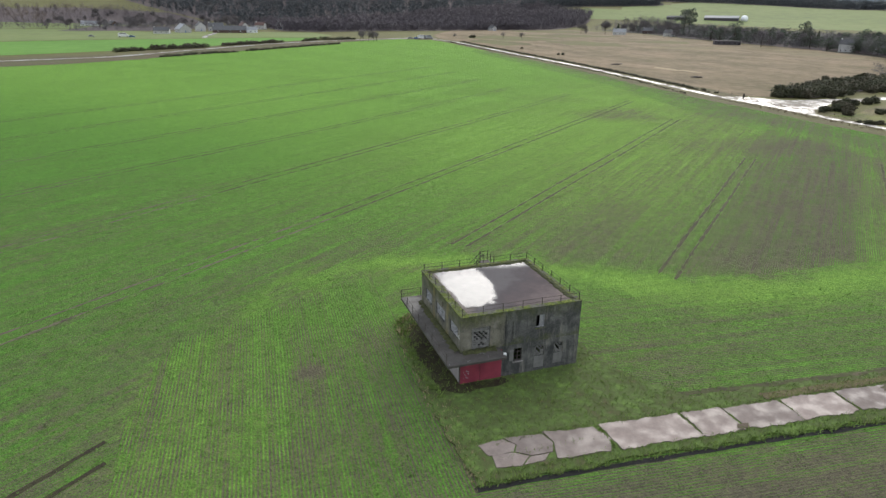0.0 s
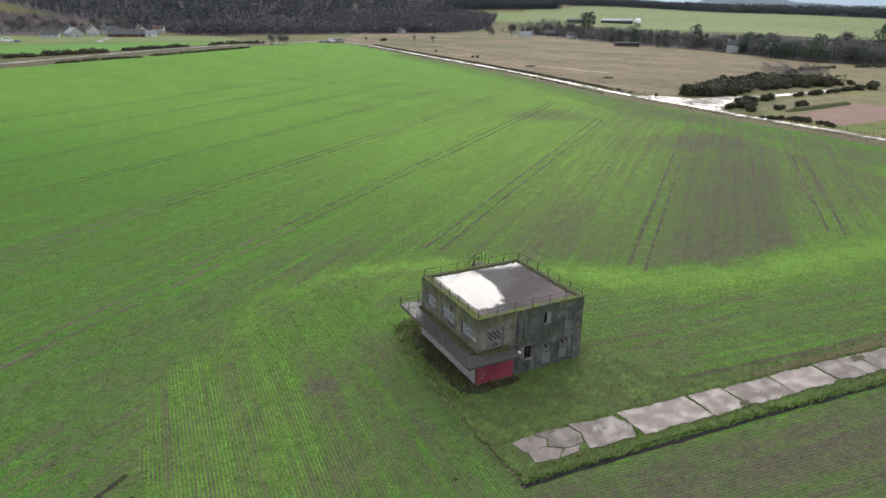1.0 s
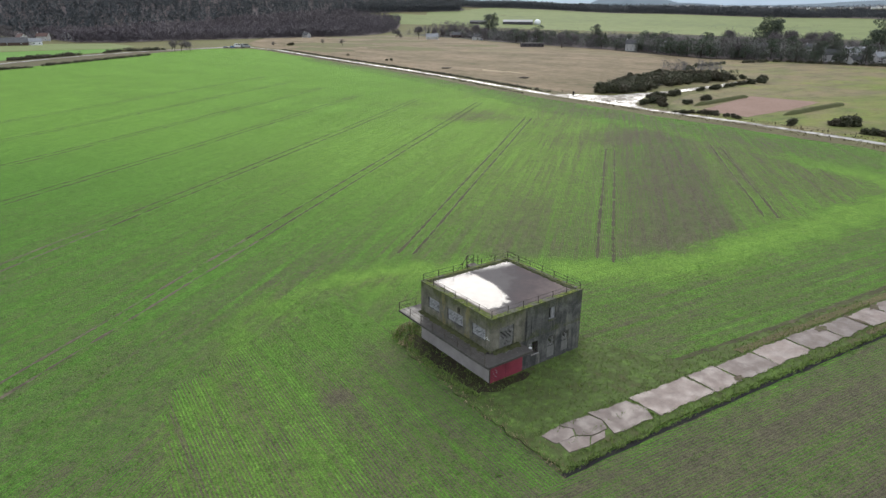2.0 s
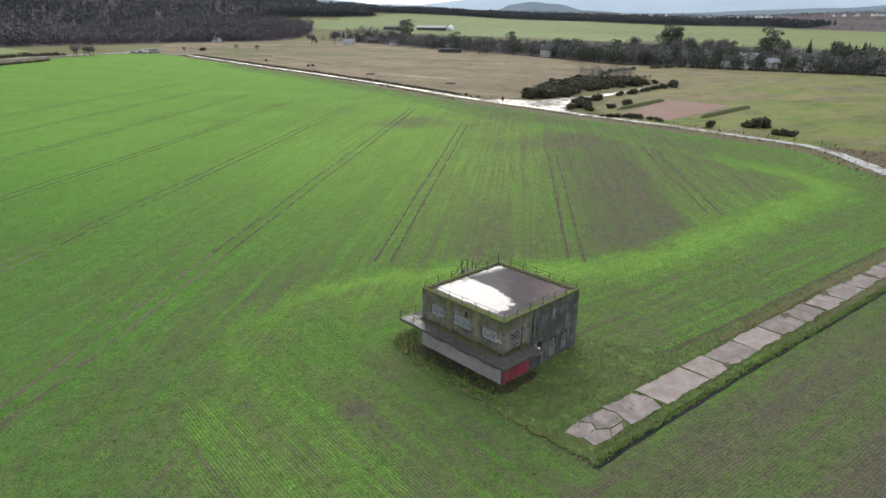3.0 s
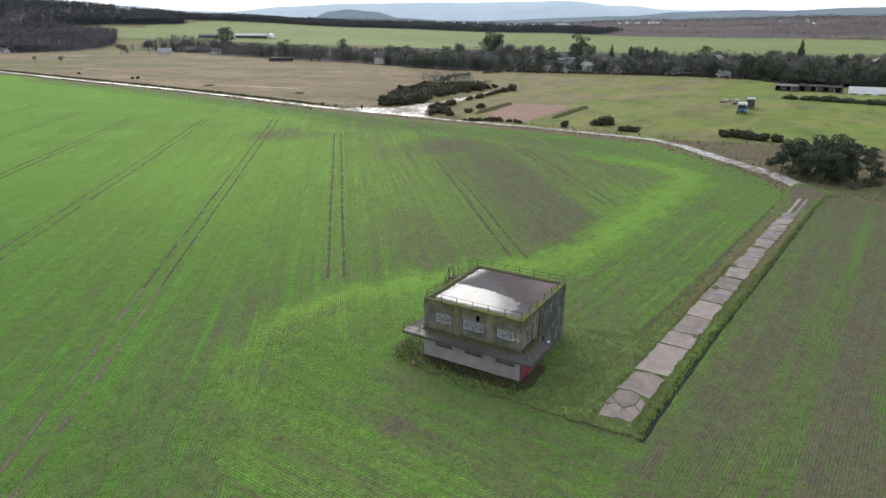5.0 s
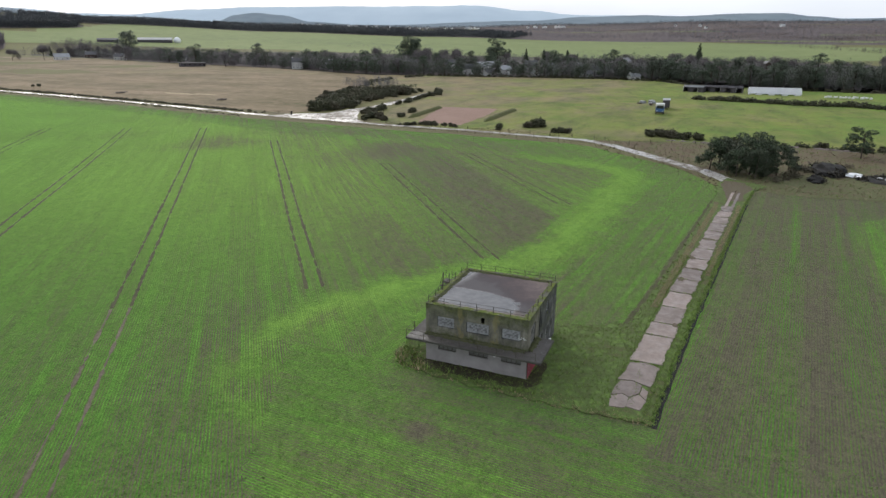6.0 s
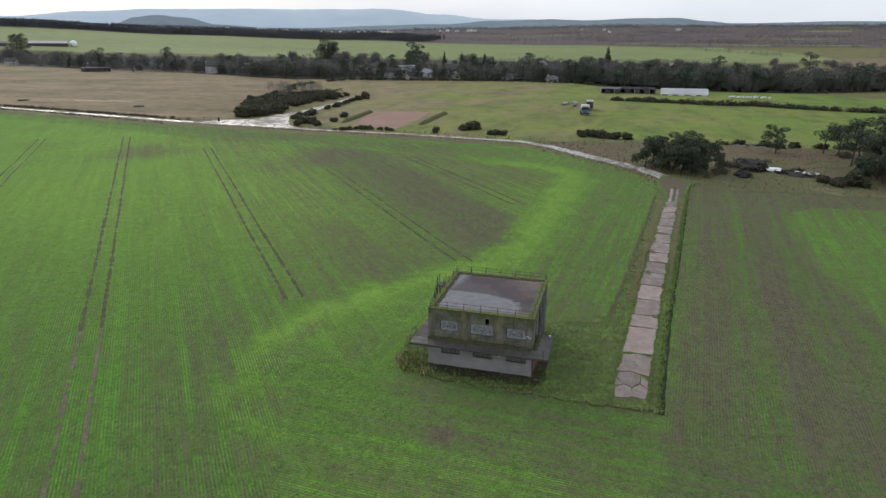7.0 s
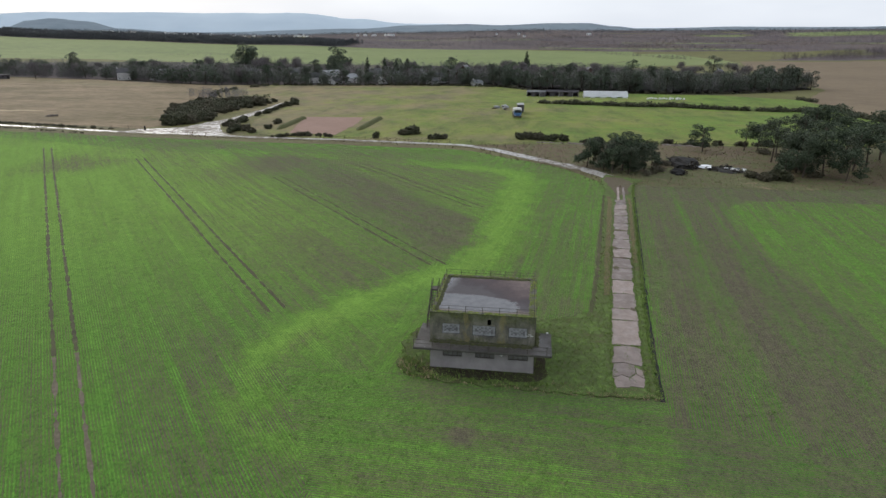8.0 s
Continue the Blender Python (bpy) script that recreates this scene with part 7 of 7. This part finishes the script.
def long_shed(x, y, turn, w, l, h, pitch, walls, roof, label, bays):
    """A low shed with a pitched roof, posts and open bays."""
    root = tagged(empty("shed", x, y, lie(x, y), turn), label, "shed")
    part("back_wall", boxed(-w / 2, -w / 2 + 0.15, -l / 2, l / 2, -0.2, h), M[walls], root)
    for yy in (-l / 2, l / 2 - 0.15):
        part("end_wall", boxed(-w / 2 + 0.15, w / 2, yy, yy + 0.15, -0.2, h), M[walls], root)
    for i in range(bays + 1):
        yy = -l / 2 + 0.2 + (l - 0.5) * i / bays
        part("post", boxed(w / 2 - 0.15, w / 2, yy, yy + 0.15, -0.2, h), M["white" if i % 3 == 0 else "bark"], root)
        if i % 2 and i < bays:
            part("panel", boxed(w / 2 - 0.1, w / 2 - 0.05, yy + 0.16, yy + (l - 0.5) / bays, -0.1, h - 0.1), M[walls], root)
    bm = bmesh.new()
    n = int(l / 1.0)
    for s in (-1, 1):
        rows = [[bm.verts.new((s * a, -l / 2 - 0.3 + (l + 0.6) * i / n, z + (0.04 if i % 2 else 0))) for a, z in ((0, h + pitch), (w / 2 + 0.3, h))] for i in range(n + 1)]
        for p, q in zip(rows, rows[1:]):
            bm.faces.new((p[0], p[1], q[1], q[0]))
    ret = bmesh.ops.solidify(bm, geom=bm.faces[:], thickness=0.06)
    bmesh.ops.recalc_face_normals(bm, faces=bm.faces[:])
    part("roof", bm, M[roof], root)
    return root


long_shed(400, -4, 183, 8, 28, 0.9, 3.4, "sheeting", "sheeting", "long low shed with bright white sheeted roof", 8)
long_shed(408, 24, 172, 8, 22, 3.0, 1.2, "tin", "tin", "dark open-fronted stable shed", 7)
long_shed(404, 41, 168, 7, 12, 3.0, 1.0, "tin", "grey", "small grey-roofed shed beside the stables", 4)


def brick_hut():
    root = tagged(empty("brick_hut", 472, 515, lie(472, 515), -28), "low derelict brick hut on the heath with scrub against it", "hut")
    bm = bmesh.new()
    for a in (((-12, 12), (-3, -2.7)), ((-12, 12), (2.7, 3)), ((-12, -11.7), (-2.7, 2.7)), ((11.7, 12), (-2.7, 2.7))):
        box(bm, *a[0], *a[1], -0.3, 3.4)
    part("wall", bm, M["tin"], root)
    part("roof", boxed(-12.5, 12.5, -3.5, 3.5, 3.4, 3.8, bevel=0.06), M["mid_render"], root, "flat grey concrete roof")
    for i in range(4):
        part("window", boxed(-9 + i * 5, -7.5 + i * 5, -3.04, -3.005, 1.2, 2.4), M["dark"], root)
    part("door", boxed(10, 11.1, -3.04, -3.005, 0, 2.1), M["dark"], root)


brick_hut()

# ---- vehicles ----
def wheel(root, x, y, r, w=0.28):
    t = part("wheel", tubed((x, y - w / 2, r), (x, y + w / 2, r), r, sides=14), M["rubber"], root)
    part("rim", tubed((x, y - w / 2 - 0.01, r), (x, y + w / 2 + 0.01, r), r * 0.55, sides=12), M["grey"], t)


def lorry(x, y, turn):
    root = tagged(empty("lorry", x, y, lie(x, y) + 0.06, turn), "blue-cabbed flatbed lorry parked in the pasture", "lorry")
    root.scale = (1.45, 1.45, 1.45)
    part("chassis", boxed(-4.6, 4.2, -0.5, 0.5, 0.7, 1.0), M["steel"], root)
    bm = boxed(2.3, 4.4, -1.2, 1.2, 0.8, 3.2, bevel=0.12)
    cab = part("cab", bm, M["blue"], root, "blue cab with white upper half")
    part("cab_top", boxed(2.28, 4.42, -1.22, 1.22, 2.3, 3.28, bevel=0.1), M["white"], cab)
    part("windscreen", boxed(4.425, 4.45, -1.0, 1.0, 1.8, 2.7), M["glass"], cab)
    for s in (-1, 1):
        part("side_window", boxed(2.9, 3.9, min(s * 1.225, s * 1.245), max(s * 1.225, s * 1.245), 1.8, 2.6), M["glass"], cab)
        part("headlight", tubed((4.4, s * 0.85, 1.1), (4.44, s * 0.85, 1.1), 0.14, sides=10), M["white"], cab)
    part("bumper", boxed(4.3, 4.5, -1.2, 1.2, 0.55, 0.8), M["steel"], root)
    part("flatbed", boxed(-4.8, 2.1, -1.25, 1.25, 1.05, 1.25), M["bark"], root)
    part("load", boxed(-4.4, 1.6, -1.1, 1.1, 1.26, 2.7, bevel=0.1), M["grey"], root, "grey sheeted load")
    for xx in (3.3, -2.6, -3.7):
        for s in (-1, 1):
            wheel(root, xx, s * 1.05, 0.5)


lorry(264, 49.6, 186)


def trailer(x, y, turn):
    root = tagged(empty("trailer", x, y, lie(x, y) + 0.06, turn), "dark box trailer parked behind the lorry", "trailer")
    root.scale = (1.25, 1.25, 1.25)
    part("body", boxed(-4.2, 4.2, -1.25, 1.25, 1.0, 3.5, bevel=0.08), M["tin"], root)
    part("roof", boxed(-4.3, 4.3, -1.32, 1.32, 3.504, 3.6, bevel=0.03), M["grey"], root, "pale grey roof sheet")
    part("drawbar", boxed(4.2, 6.0, -0.12, 0.12, 0.75, 0.9), M["steel"], root)
    part("prop", boxed(5.6, 5.75, -0.06, 0.06, 0.0, 0.75), M["steel"], root)
    part("chassis", boxed(-4.0, 4.2, -0.5, 0.5, 0.7, 1.0), M["steel"], root)
    for xx in (-2.4, -1.2):
        for s in (-1, 1):
            wheel(root, xx, s * 1.02, 0.5)


trailer(285, 48.5, 184)


def car(x, y, turn, paint, label, van=False, name="car"):
    root = tagged(empty(name, x, y, lie(x, y) + 0.22, turn), label, name, "parked vehicles")
    top, l = (2.1, 2.5) if van else (1.45, 2.1)
    root.scale = (1.7, 1.7, 1.7) if van else (1.2, 1.2, 1.2)
    part("body", boxed(-l, l, -0.88, 0.88, 0.3, 1.1 if van else 0.85, bevel=0.12), M[paint], root)
    bm = bmesh.new()
    x0, x1 = (-l + 0.05, l - 0.9) if van else (-1.75, 0.95)
    box(bm, x0, x1, -0.82, 0.82, 1.05 if van else 0.8, top)
    for v in bm.verts:
        if v.co.z > 1.2:
            v.co.x += 0.45 if v.co.x < 0 and not van else (-0.5 if v.co.x > 0 else 0)
            v.co.y *= 0.86
    bmesh.ops.bevel(bm, geom=bm.edges[:], offset=0.06, segments=1, affect="EDGES")
    cabin = part("cabin", bm, M[paint], root)
    part("windscreen", boxed(x1 - 0.32, x1 - 0.2, -0.62, 0.62, top - 0.5, top - 0.14), M["glass"], cabin)
    for s in (-1, 1):
        part("side_window", boxed(x0 + 0.6, x1 - 0.5, min(s * 0.74, s * 0.79), max(s * 0.74, s * 0.79), top - 0.48, top - 0.14), M["glass"], cabin)
        part("headlight", boxed(l - 0.05, l + 0.01, s * 0.62 - 0.15, s * 0.62 + 0.15, 0.55, 0.7), M["white"], root)
        for xx in (-l + 0.75, l - 0.75):
            wheel(root, xx, s * 0.8, 0.32, 0.2)
    return root


car(183, 618, 10, "grey", "grey car parked by the track gate")
car(189, 617, 15, "blue", "dark blue car parked by the track gate")
car(195, 618, 5, "white", "white van parked by the track gate", True, "van")
car(201, 616, 12, "grey", "silver van parked by the track gate", True, "van")
car(-72, 648, 5, "white", "white van on the village road", True, "van")
car(-65, 645, 5, "blue", "blue car on the village road")
car(-98, 652, 0, "grey", "grey car on the village road")

# odd heaps and stores in the pasture
def heap(name, x, y, w, h, material, label, category, seed, count=260):
    rng = random.Random(seed)
    root = tagged(empty(name, x, y, lie(x, y)), label, category)
    bm = bmesh.new()
    bmesh.ops.create_icosphere(bm, subdivisions=3, radius=1)
    for v in bm.verts:
        k = 1 + 0.35 * noise.noise(v.co * 2.1 + Vector((seed, 0, 0))) + 0.15 * noise.noise(v.co * 6 + Vector((seed, 3, 0)))
        v.co = Vector((v.co.x * w * k, v.co.y * w * 0.6 * k, max(-0.2, v.co.z * h * k)))
    part("mound", bm, material, root)
    blobs = [((rng.gauss(0, w * 0.5), rng.gauss(0, w * 0.32), h * rng.uniform(0.1, 0.6)), (w * 0.35, w * 0.3, h * 0.4)) for _ in range(9)]
    shard_mesh("brash", leaves(blobs, count * 2, 0.12 * w, rng, 0.6, 0.4), M["twig"] if material == M["bark"] else M["char"], root)
    return root


heap("earth_heap", 141, -1, 6.4, 2.3, M["dark"], "heap of black burnt earth and brash", "heap", 3)
heap("earth_heap", 129, 3, 3.0, 1.4, M["dark"], "low dark heap of brash beside the pines", "heap", 4)
heap("earth_heap", 136, -11, 5.6, 0.4, M["dark"], "spread of dark burnt rubbish", "heap", 5)
heap("earth_heap", 127, -15.5, 1.6, 1.2, M["bark"], "small rusty-brown heap of scrap", "heap", 6)
for i, (x, y) in enumerate(((223, 329), (222, 257.5))):
    heap("brash_heap", x, y, 3.0, 0.8, M["bark"], "low brown heap of dead brushwood on the heath", "heap", 11 + i, 200)
rr = random.Random(31)
for i in range(5):
    x, y = 137.5 + rr.uniform(-1.3, 1.3), -5.2 + rr.uniform(-1.5, 1.5)
    ob = finish("plastic_sheet", boxed(-0.9, 0.9, -0.6, 0.6, 0, 0.3, jitter=0.22, rng=rr), M["sheeting"])
    ob.matrix_basis = pose(x, y, 0.5, rr.uniform(-12, 12), rr.uniform(-12, 12), rr.uniform(0, 180))
    tagged(ob, "crumpled white plastic sheet on the rubbish heap", "rubbish", "white rubbish")
for i in range(9):
    x, y = 134.5 + rr.uniform(-1.5, 1.5), -12.5 + rr.uniform(-2.5, 2.5)
    ob = finish("rubbish", boxed(-0.4, 0.4, -0.25, 0.25, 0, 0.3, jitter=0.12, rng=rr), M["white" if i % 3 else "grey"])
    ob.matrix_basis = pose(x, y, 0.45, rr.uniform(-20, 20), 0, rr.uniform(0, 180))
    tagged(ob, "scrap of pale rubbish on burnt ground", "rubbish", "white rubbish")
# plain white blocks stand for a row of unidentified pale objects
for i in range(16):
    x, y = 391 + rr.uniform(-3, 3), -30 - i * 1.45
    ob = finish("wrapped_bale", boxed(-0.6, 0.6, -0.55, 0.55, -0.05, rr.uniform(0.7, 1.1), bevel=0.15), M["white"])
    ob.matrix_basis = pose(x, y, lie(x, y) + 0.06, 0, 0, rr.uniform(0, 90))
    tagged(ob, "small white block standing for an unidentified pale object by the pines", "bale", "white bales")
for i in range(9):
    x, y = 306 + rr.uniform(-6, 10), 60 + rr.uniform(-4, 4)
    ob = finish("scrap_pile", boxed(-1.2, 1.2, -0.7, 0.7, -0.05, rr.uniform(0.5, 1.3), jitter=0.3, rng=rr), M["bark" if i % 2 else "grey"])
    ob.matrix_basis = pose(x, y, lie(x, y) + 0.06, 0, 0, rr.uniform(0, 180))
    tagged(ob, "pile of scrap timber and metal near the lorry", "scrap", "scrap piles")

# fences: posts with two wires
def fence(line, step, h, label, seed, wires=(0.55, 0.95)):
    rng = random.Random(seed)
    root = tagged(empty("fence"), label, "fence")
    tops = []
    for (x0, y0), (x1, y1) in zip(line, line[1:]):
        n = max(1, int(math.hypot(x1 - x0, y1 - y0) / step))
        for i in range(n):
            x, y = x0 + (x1 - x0) * i / n, y0 + (y1 - y0) * i / n
            hh = h * rng.uniform(0.85, 1.15)
            z = lie(x, y)
            part("post", tubed((x, y, z - 0.2), (x + rng.uniform(-0.06, 0.06), y, z + hh), 0.09, 0.075, sides=5), M["bark"], root)
            tops.append(Vector((x, y, z)))
    for q in wires:
        bm = bmesh.new()
        rings = [[bm.verts.new(p + Vector((dx, dx, h * q + dz))) for dx, dz in ((-0.01, -0.008), (0.01, -0.008), (0.0, 0.014))] for p in tops]
        for r0, r1 in zip(rings, rings[1:]):
            for j in range(3):
                bm.faces.new((r0[j], r0[(j + 1) % 3], r1[(j + 1) % 3], r1[j]))
        part("wire", bm, M["steel"], root)


fence([(190, 192), (186.5, 225), (193, 277), (199, 343), (202.5, 410), (208, 480)], 6.5, 1.25, "wooden post and wire fence along the heath", 1)
fence([(174.5, 62), (176, 84), (179, 108), (180.2, 135)], 7.0, 1.2, "wooden post and wire fence along the pasture", 2)
fence([(172, 58), (168, 50), (176, 38), (178, 24), (183, 0), (182, -28), (186, -70)], 6.0, 1.2, "wooden post and wire fence at the pasture edge", 3)
part("gate_post", tubed((187.4, 190.4, -0.1), (187.4, 190.4, 1.9), 0.35, 0.3, sides=8), M["dark"], tagged(empty("marker_post"), "stout dark marker post beside the junction", "post"))

# pale rubble along the pasture edge
rub = tagged(empty("rubble_bank"), "low pale bank of stone rubble below the pasture", "bank", kind="structure")
for i, (a, b) in enumerate((((180, 40), (179, 20)), ((179.5, 19), (182, 2)), ((181, -2), (179, -16)))):
    lumpy_strip("rubble", a, b, 1.6, 0.5, 0.0, M["slab"], 90 + i, rub, 0.7)

# muddy turning place at the end of the path
sheet("mud_patch", [(99, 22.0), (107, 22.2), (115, 23.2), (121, 22.6), (119, 18), (113, 16.8), (107, 18.6), (100, 19.6)], 0.2, M["mud"], "bare pinkish mud where path and track meet", "ground", 0.5, 1.2)
for y in (0.55, -0.65):
    sheet("wheel_rut", ribbon([(93.5, 21.7 + y), (100, 21.0 + y), (108, 20.2 + y)], 0.24), 0.225, M["slab"], "pale wheel rut joining the path to the track", "wheel track", 0.12, 0.8)

# ---- rank growth round the tower ----
def tufts(name, spots, size, blades, material, label, seed):
    """Grass tufts, each a few leaning blades, in one piece."""
    rng = random.Random(seed)
    verts, faces = [], []
    for x, y, z in spots:
        for _ in range(blades):
            a, l = rng.uniform(0, 6.283), size * rng.uniform(0.5, 1.4)
            bx, by = x + rng.gauss(0, size * 0.35), y + rng.gauss(0, size * 0.35)
            wx, wy = math.cos(a + 1.57) * size * 0.13, math.sin(a + 1.57) * size * 0.13
            t = l * rng.uniform(0.2, 0.9)
            n = len(verts)
            verts += [(bx - wx, by - wy, z - 0.02), (bx + wx, by + wy, z - 0.02), (bx + math.cos(a) * t, by + math.sin(a) * t, z + l * rng.uniform(0.5, 1.0))]
            faces.append((n, n + 1, n + 2))
    return tagged(raw(name, verts, faces, M[material]), label, "grass", kind="stuff")


def clear(x, y):
    return not (X0 - 0.05 < x < X1 + 0.05 and Y0 - 0.1 < y < Y1 + 0.05)


rt = random.Random(8)
slabs = ribbon(PATH_AXIS, 1.62)
spots = [(x, y, 0.16) for x, y, _ in within(PLOT, 9000, rt) if clear(x, y) and not inside(x, y, slabs) and x < 60]
tufts("rough_grass", spots, 0.2, 4, "blade", "rank green grass tufts round the tower and path", 1)
spots = []
for line in (PLOT[-7:] + PLOT[:1],):
    spots += [(x, y, 0.14) for x, y, _ in along(line, 0.11, 0.22, rt)]
tufts("rough_grass", spots, 0.3, 5, "blade", "overhanging grass along the edges of the raised strip", 2)
spots = [(x, y, 0.12) for x, y, _ in along(PLOT[:5], 0.1, 0.4, rt, 0.3) + along([(12.6, 28), (13.2, 38)], 0.12, 0.9, rt) + along([(38, 30.0), (60, 27.7), (94, 23.9)], 0.1, 0.4, rt) + along([(52, 24.5), (74, 22.1), (96, 19.7)], 0.12, 0.3, rt)]
tufts("dead_grass_tufts", spots, 0.22, 4, "straw", "dead tawny grass stems at the edge of the plot", 3)
ROUGH = [(126, 25), (140, 38), (158, 54), (170, 62), (176, 42), (180, 20), (183, -28), (185, -60), (121, -60), (112, -22), (111, 12), (116, 18)]
spots = [(x, y, 0.1) for x, y, _ in within(ROUGH, 3600, rt)]
tufts("dead_grass_tufts", spots, 0.32, 4, "tussock", "dead grass tussocks on the rough ground", 5)
spots = [(x, y, 0.1) for x, y, _ in within(ROUGH, 900, rt)]
tufts("rough_grass", spots, 0.3, 4, "blade", "green tussocks on the rough ground", 6)
spots = []
for x, y, _ in along(ROAD, 0.16, 7.0, rt):
    if off_line(x, y, ROAD) > 2.3 and y < 420:
        spots.append((x, y, 0.12))
tufts("dead_grass_tufts", spots, 0.5, 4, "tussock", "rough dead grass along the track", 7)


def crop_tufts():
    """Young cereal in drills where the field lies nearest, thinner where the soil shows."""
    r = np.random.default_rng(4)
    out = []
    for x0, x1, y0, y1, count in ((-45, 13, -6, 66, 22000), (28, 64, 30, 46, 2600), (10, 70, 4, 25.5, 10000)):
        x, y = r.uniform(x0, x1, count), r.uniform(y0, y1, count)
        if y1 == 25.5:
            y = np.round((y + 0.105 * x) / 0.27) * 0.27 - 0.105 * x + r.normal(0, 0.03, count)
        elif x1 == 13:
            x = np.where(y < 56, (np.round((x * 0.998 - 0.06 * y) / 0.27) * 0.27 + 0.06 * y) / 0.998 + r.normal(0, 0.03, count), x)
        for a, b, q in zip(x, y, growth(x, y)[0]):
            if r.random() < q * 1.1 - 0.2 + 0.7 * noise.noise(Vector((a * 0.7, b * 0.7, 2))) and not inside(a, b, PLOT):
                out.append((a, b, 0.05))
    p = np.repeat(np.array(out), 4, 0)
    p[:, :2] += r.normal(0, 0.07, (len(p), 2))
    return tagged(shard_mesh("crop_tufts", shards(r, p, np.full((len(p), 3), 0.02), 0.11, 0.5, 0.3), M["crop_blade"]), "young cereal tufts in the nearest part of the field", "crop", kind="stuff")


edges = [(x + dx, y + dy, 0.2) for x, y, _ in along(PATH_AXIS[:5], 0.09, 0.12, rt) for dx, dy in ((0, 1.62 + rt.gauss(0, 0.12)), (0, -1.6 + rt.gauss(0, 0.12)))]
edges += [(14.4 + rt.uniform(0, 8.2), 29.7 + rt.choice((-1.5, 1.55, 0.0)) + rt.gauss(0, 0.15), 0.2) for _ in range(160)] + [(22.9 + rt.gauss(0, 0.1), 29.4 + rt.uniform(-1.5, 1.5), 0.2) for _ in range(60)]
for s_ in cuts[:12]:
    p_, d_ = on_path(s_)
    side = Vector((-d_.y, d_.x, 0))
    for _ in range(26):
        q = p_ + side * rt.uniform(-1.5, 1.5) + d_ * rt.gauss(0.05, 0.06)
        edges.append((q.x, q.y, 0.2))
tufts("rough_grass", edges, 0.15, 4, "blade", "grass creeping over the edges of the slabs", 9)
crop_tufts()
brambles = [bush(s, 700, 0.16, "bramble", m) for s, m in ((81, "blade"), (82, "gorse"), (83, "bracken"))]
spots = []
for x, y, k in along([(13.3, 39.0), (13.4, 45), (13.6, 50)], 0.62, 0.45, rt, 0.15):
    spots.append((x, y, 0.27 * k))
scatter(brambles[:2], spots, "low tangle of brambles and grass in front of the tower", "bush", "brambles", seed=15)
corner = [(12.9, 48.4), (14.9, 50.2), (16.8, 51.6), (17.0, 53.0), (14.2, 52.9), (12.9, 51.5)]
spots = [(x, y, 0.2 * k) for x, y, k in within(corner, 9, rt)]
scatter(brambles[::2], spots, "clump of dead bracken and weeds by the tower's corner", "bush", "brambles", seed=16)
tufts("dead_grass_tufts", [(x, y, 0.18) for x, y, _ in within(corner, 40, rt)], 0.4, 5, "straw", "long dead stems by the tower's corner", 12)
tufts("rough_grass", [(x, y, 0.18) for x, y, _ in within(corner, 90, rt)], 0.36, 6, "blade", "rank weeds by the tower's corner", 13)
tufts("rough_grass", [(x, y, 0.18) for x, y, _ in along([(13.0, 37.5), (13.0, 44), (13.3, 49)], 0.16, 0.45, rt, 0.2)], 0.34, 5, "blade", "weeds in front of the tower", 14)
drop(brambles)
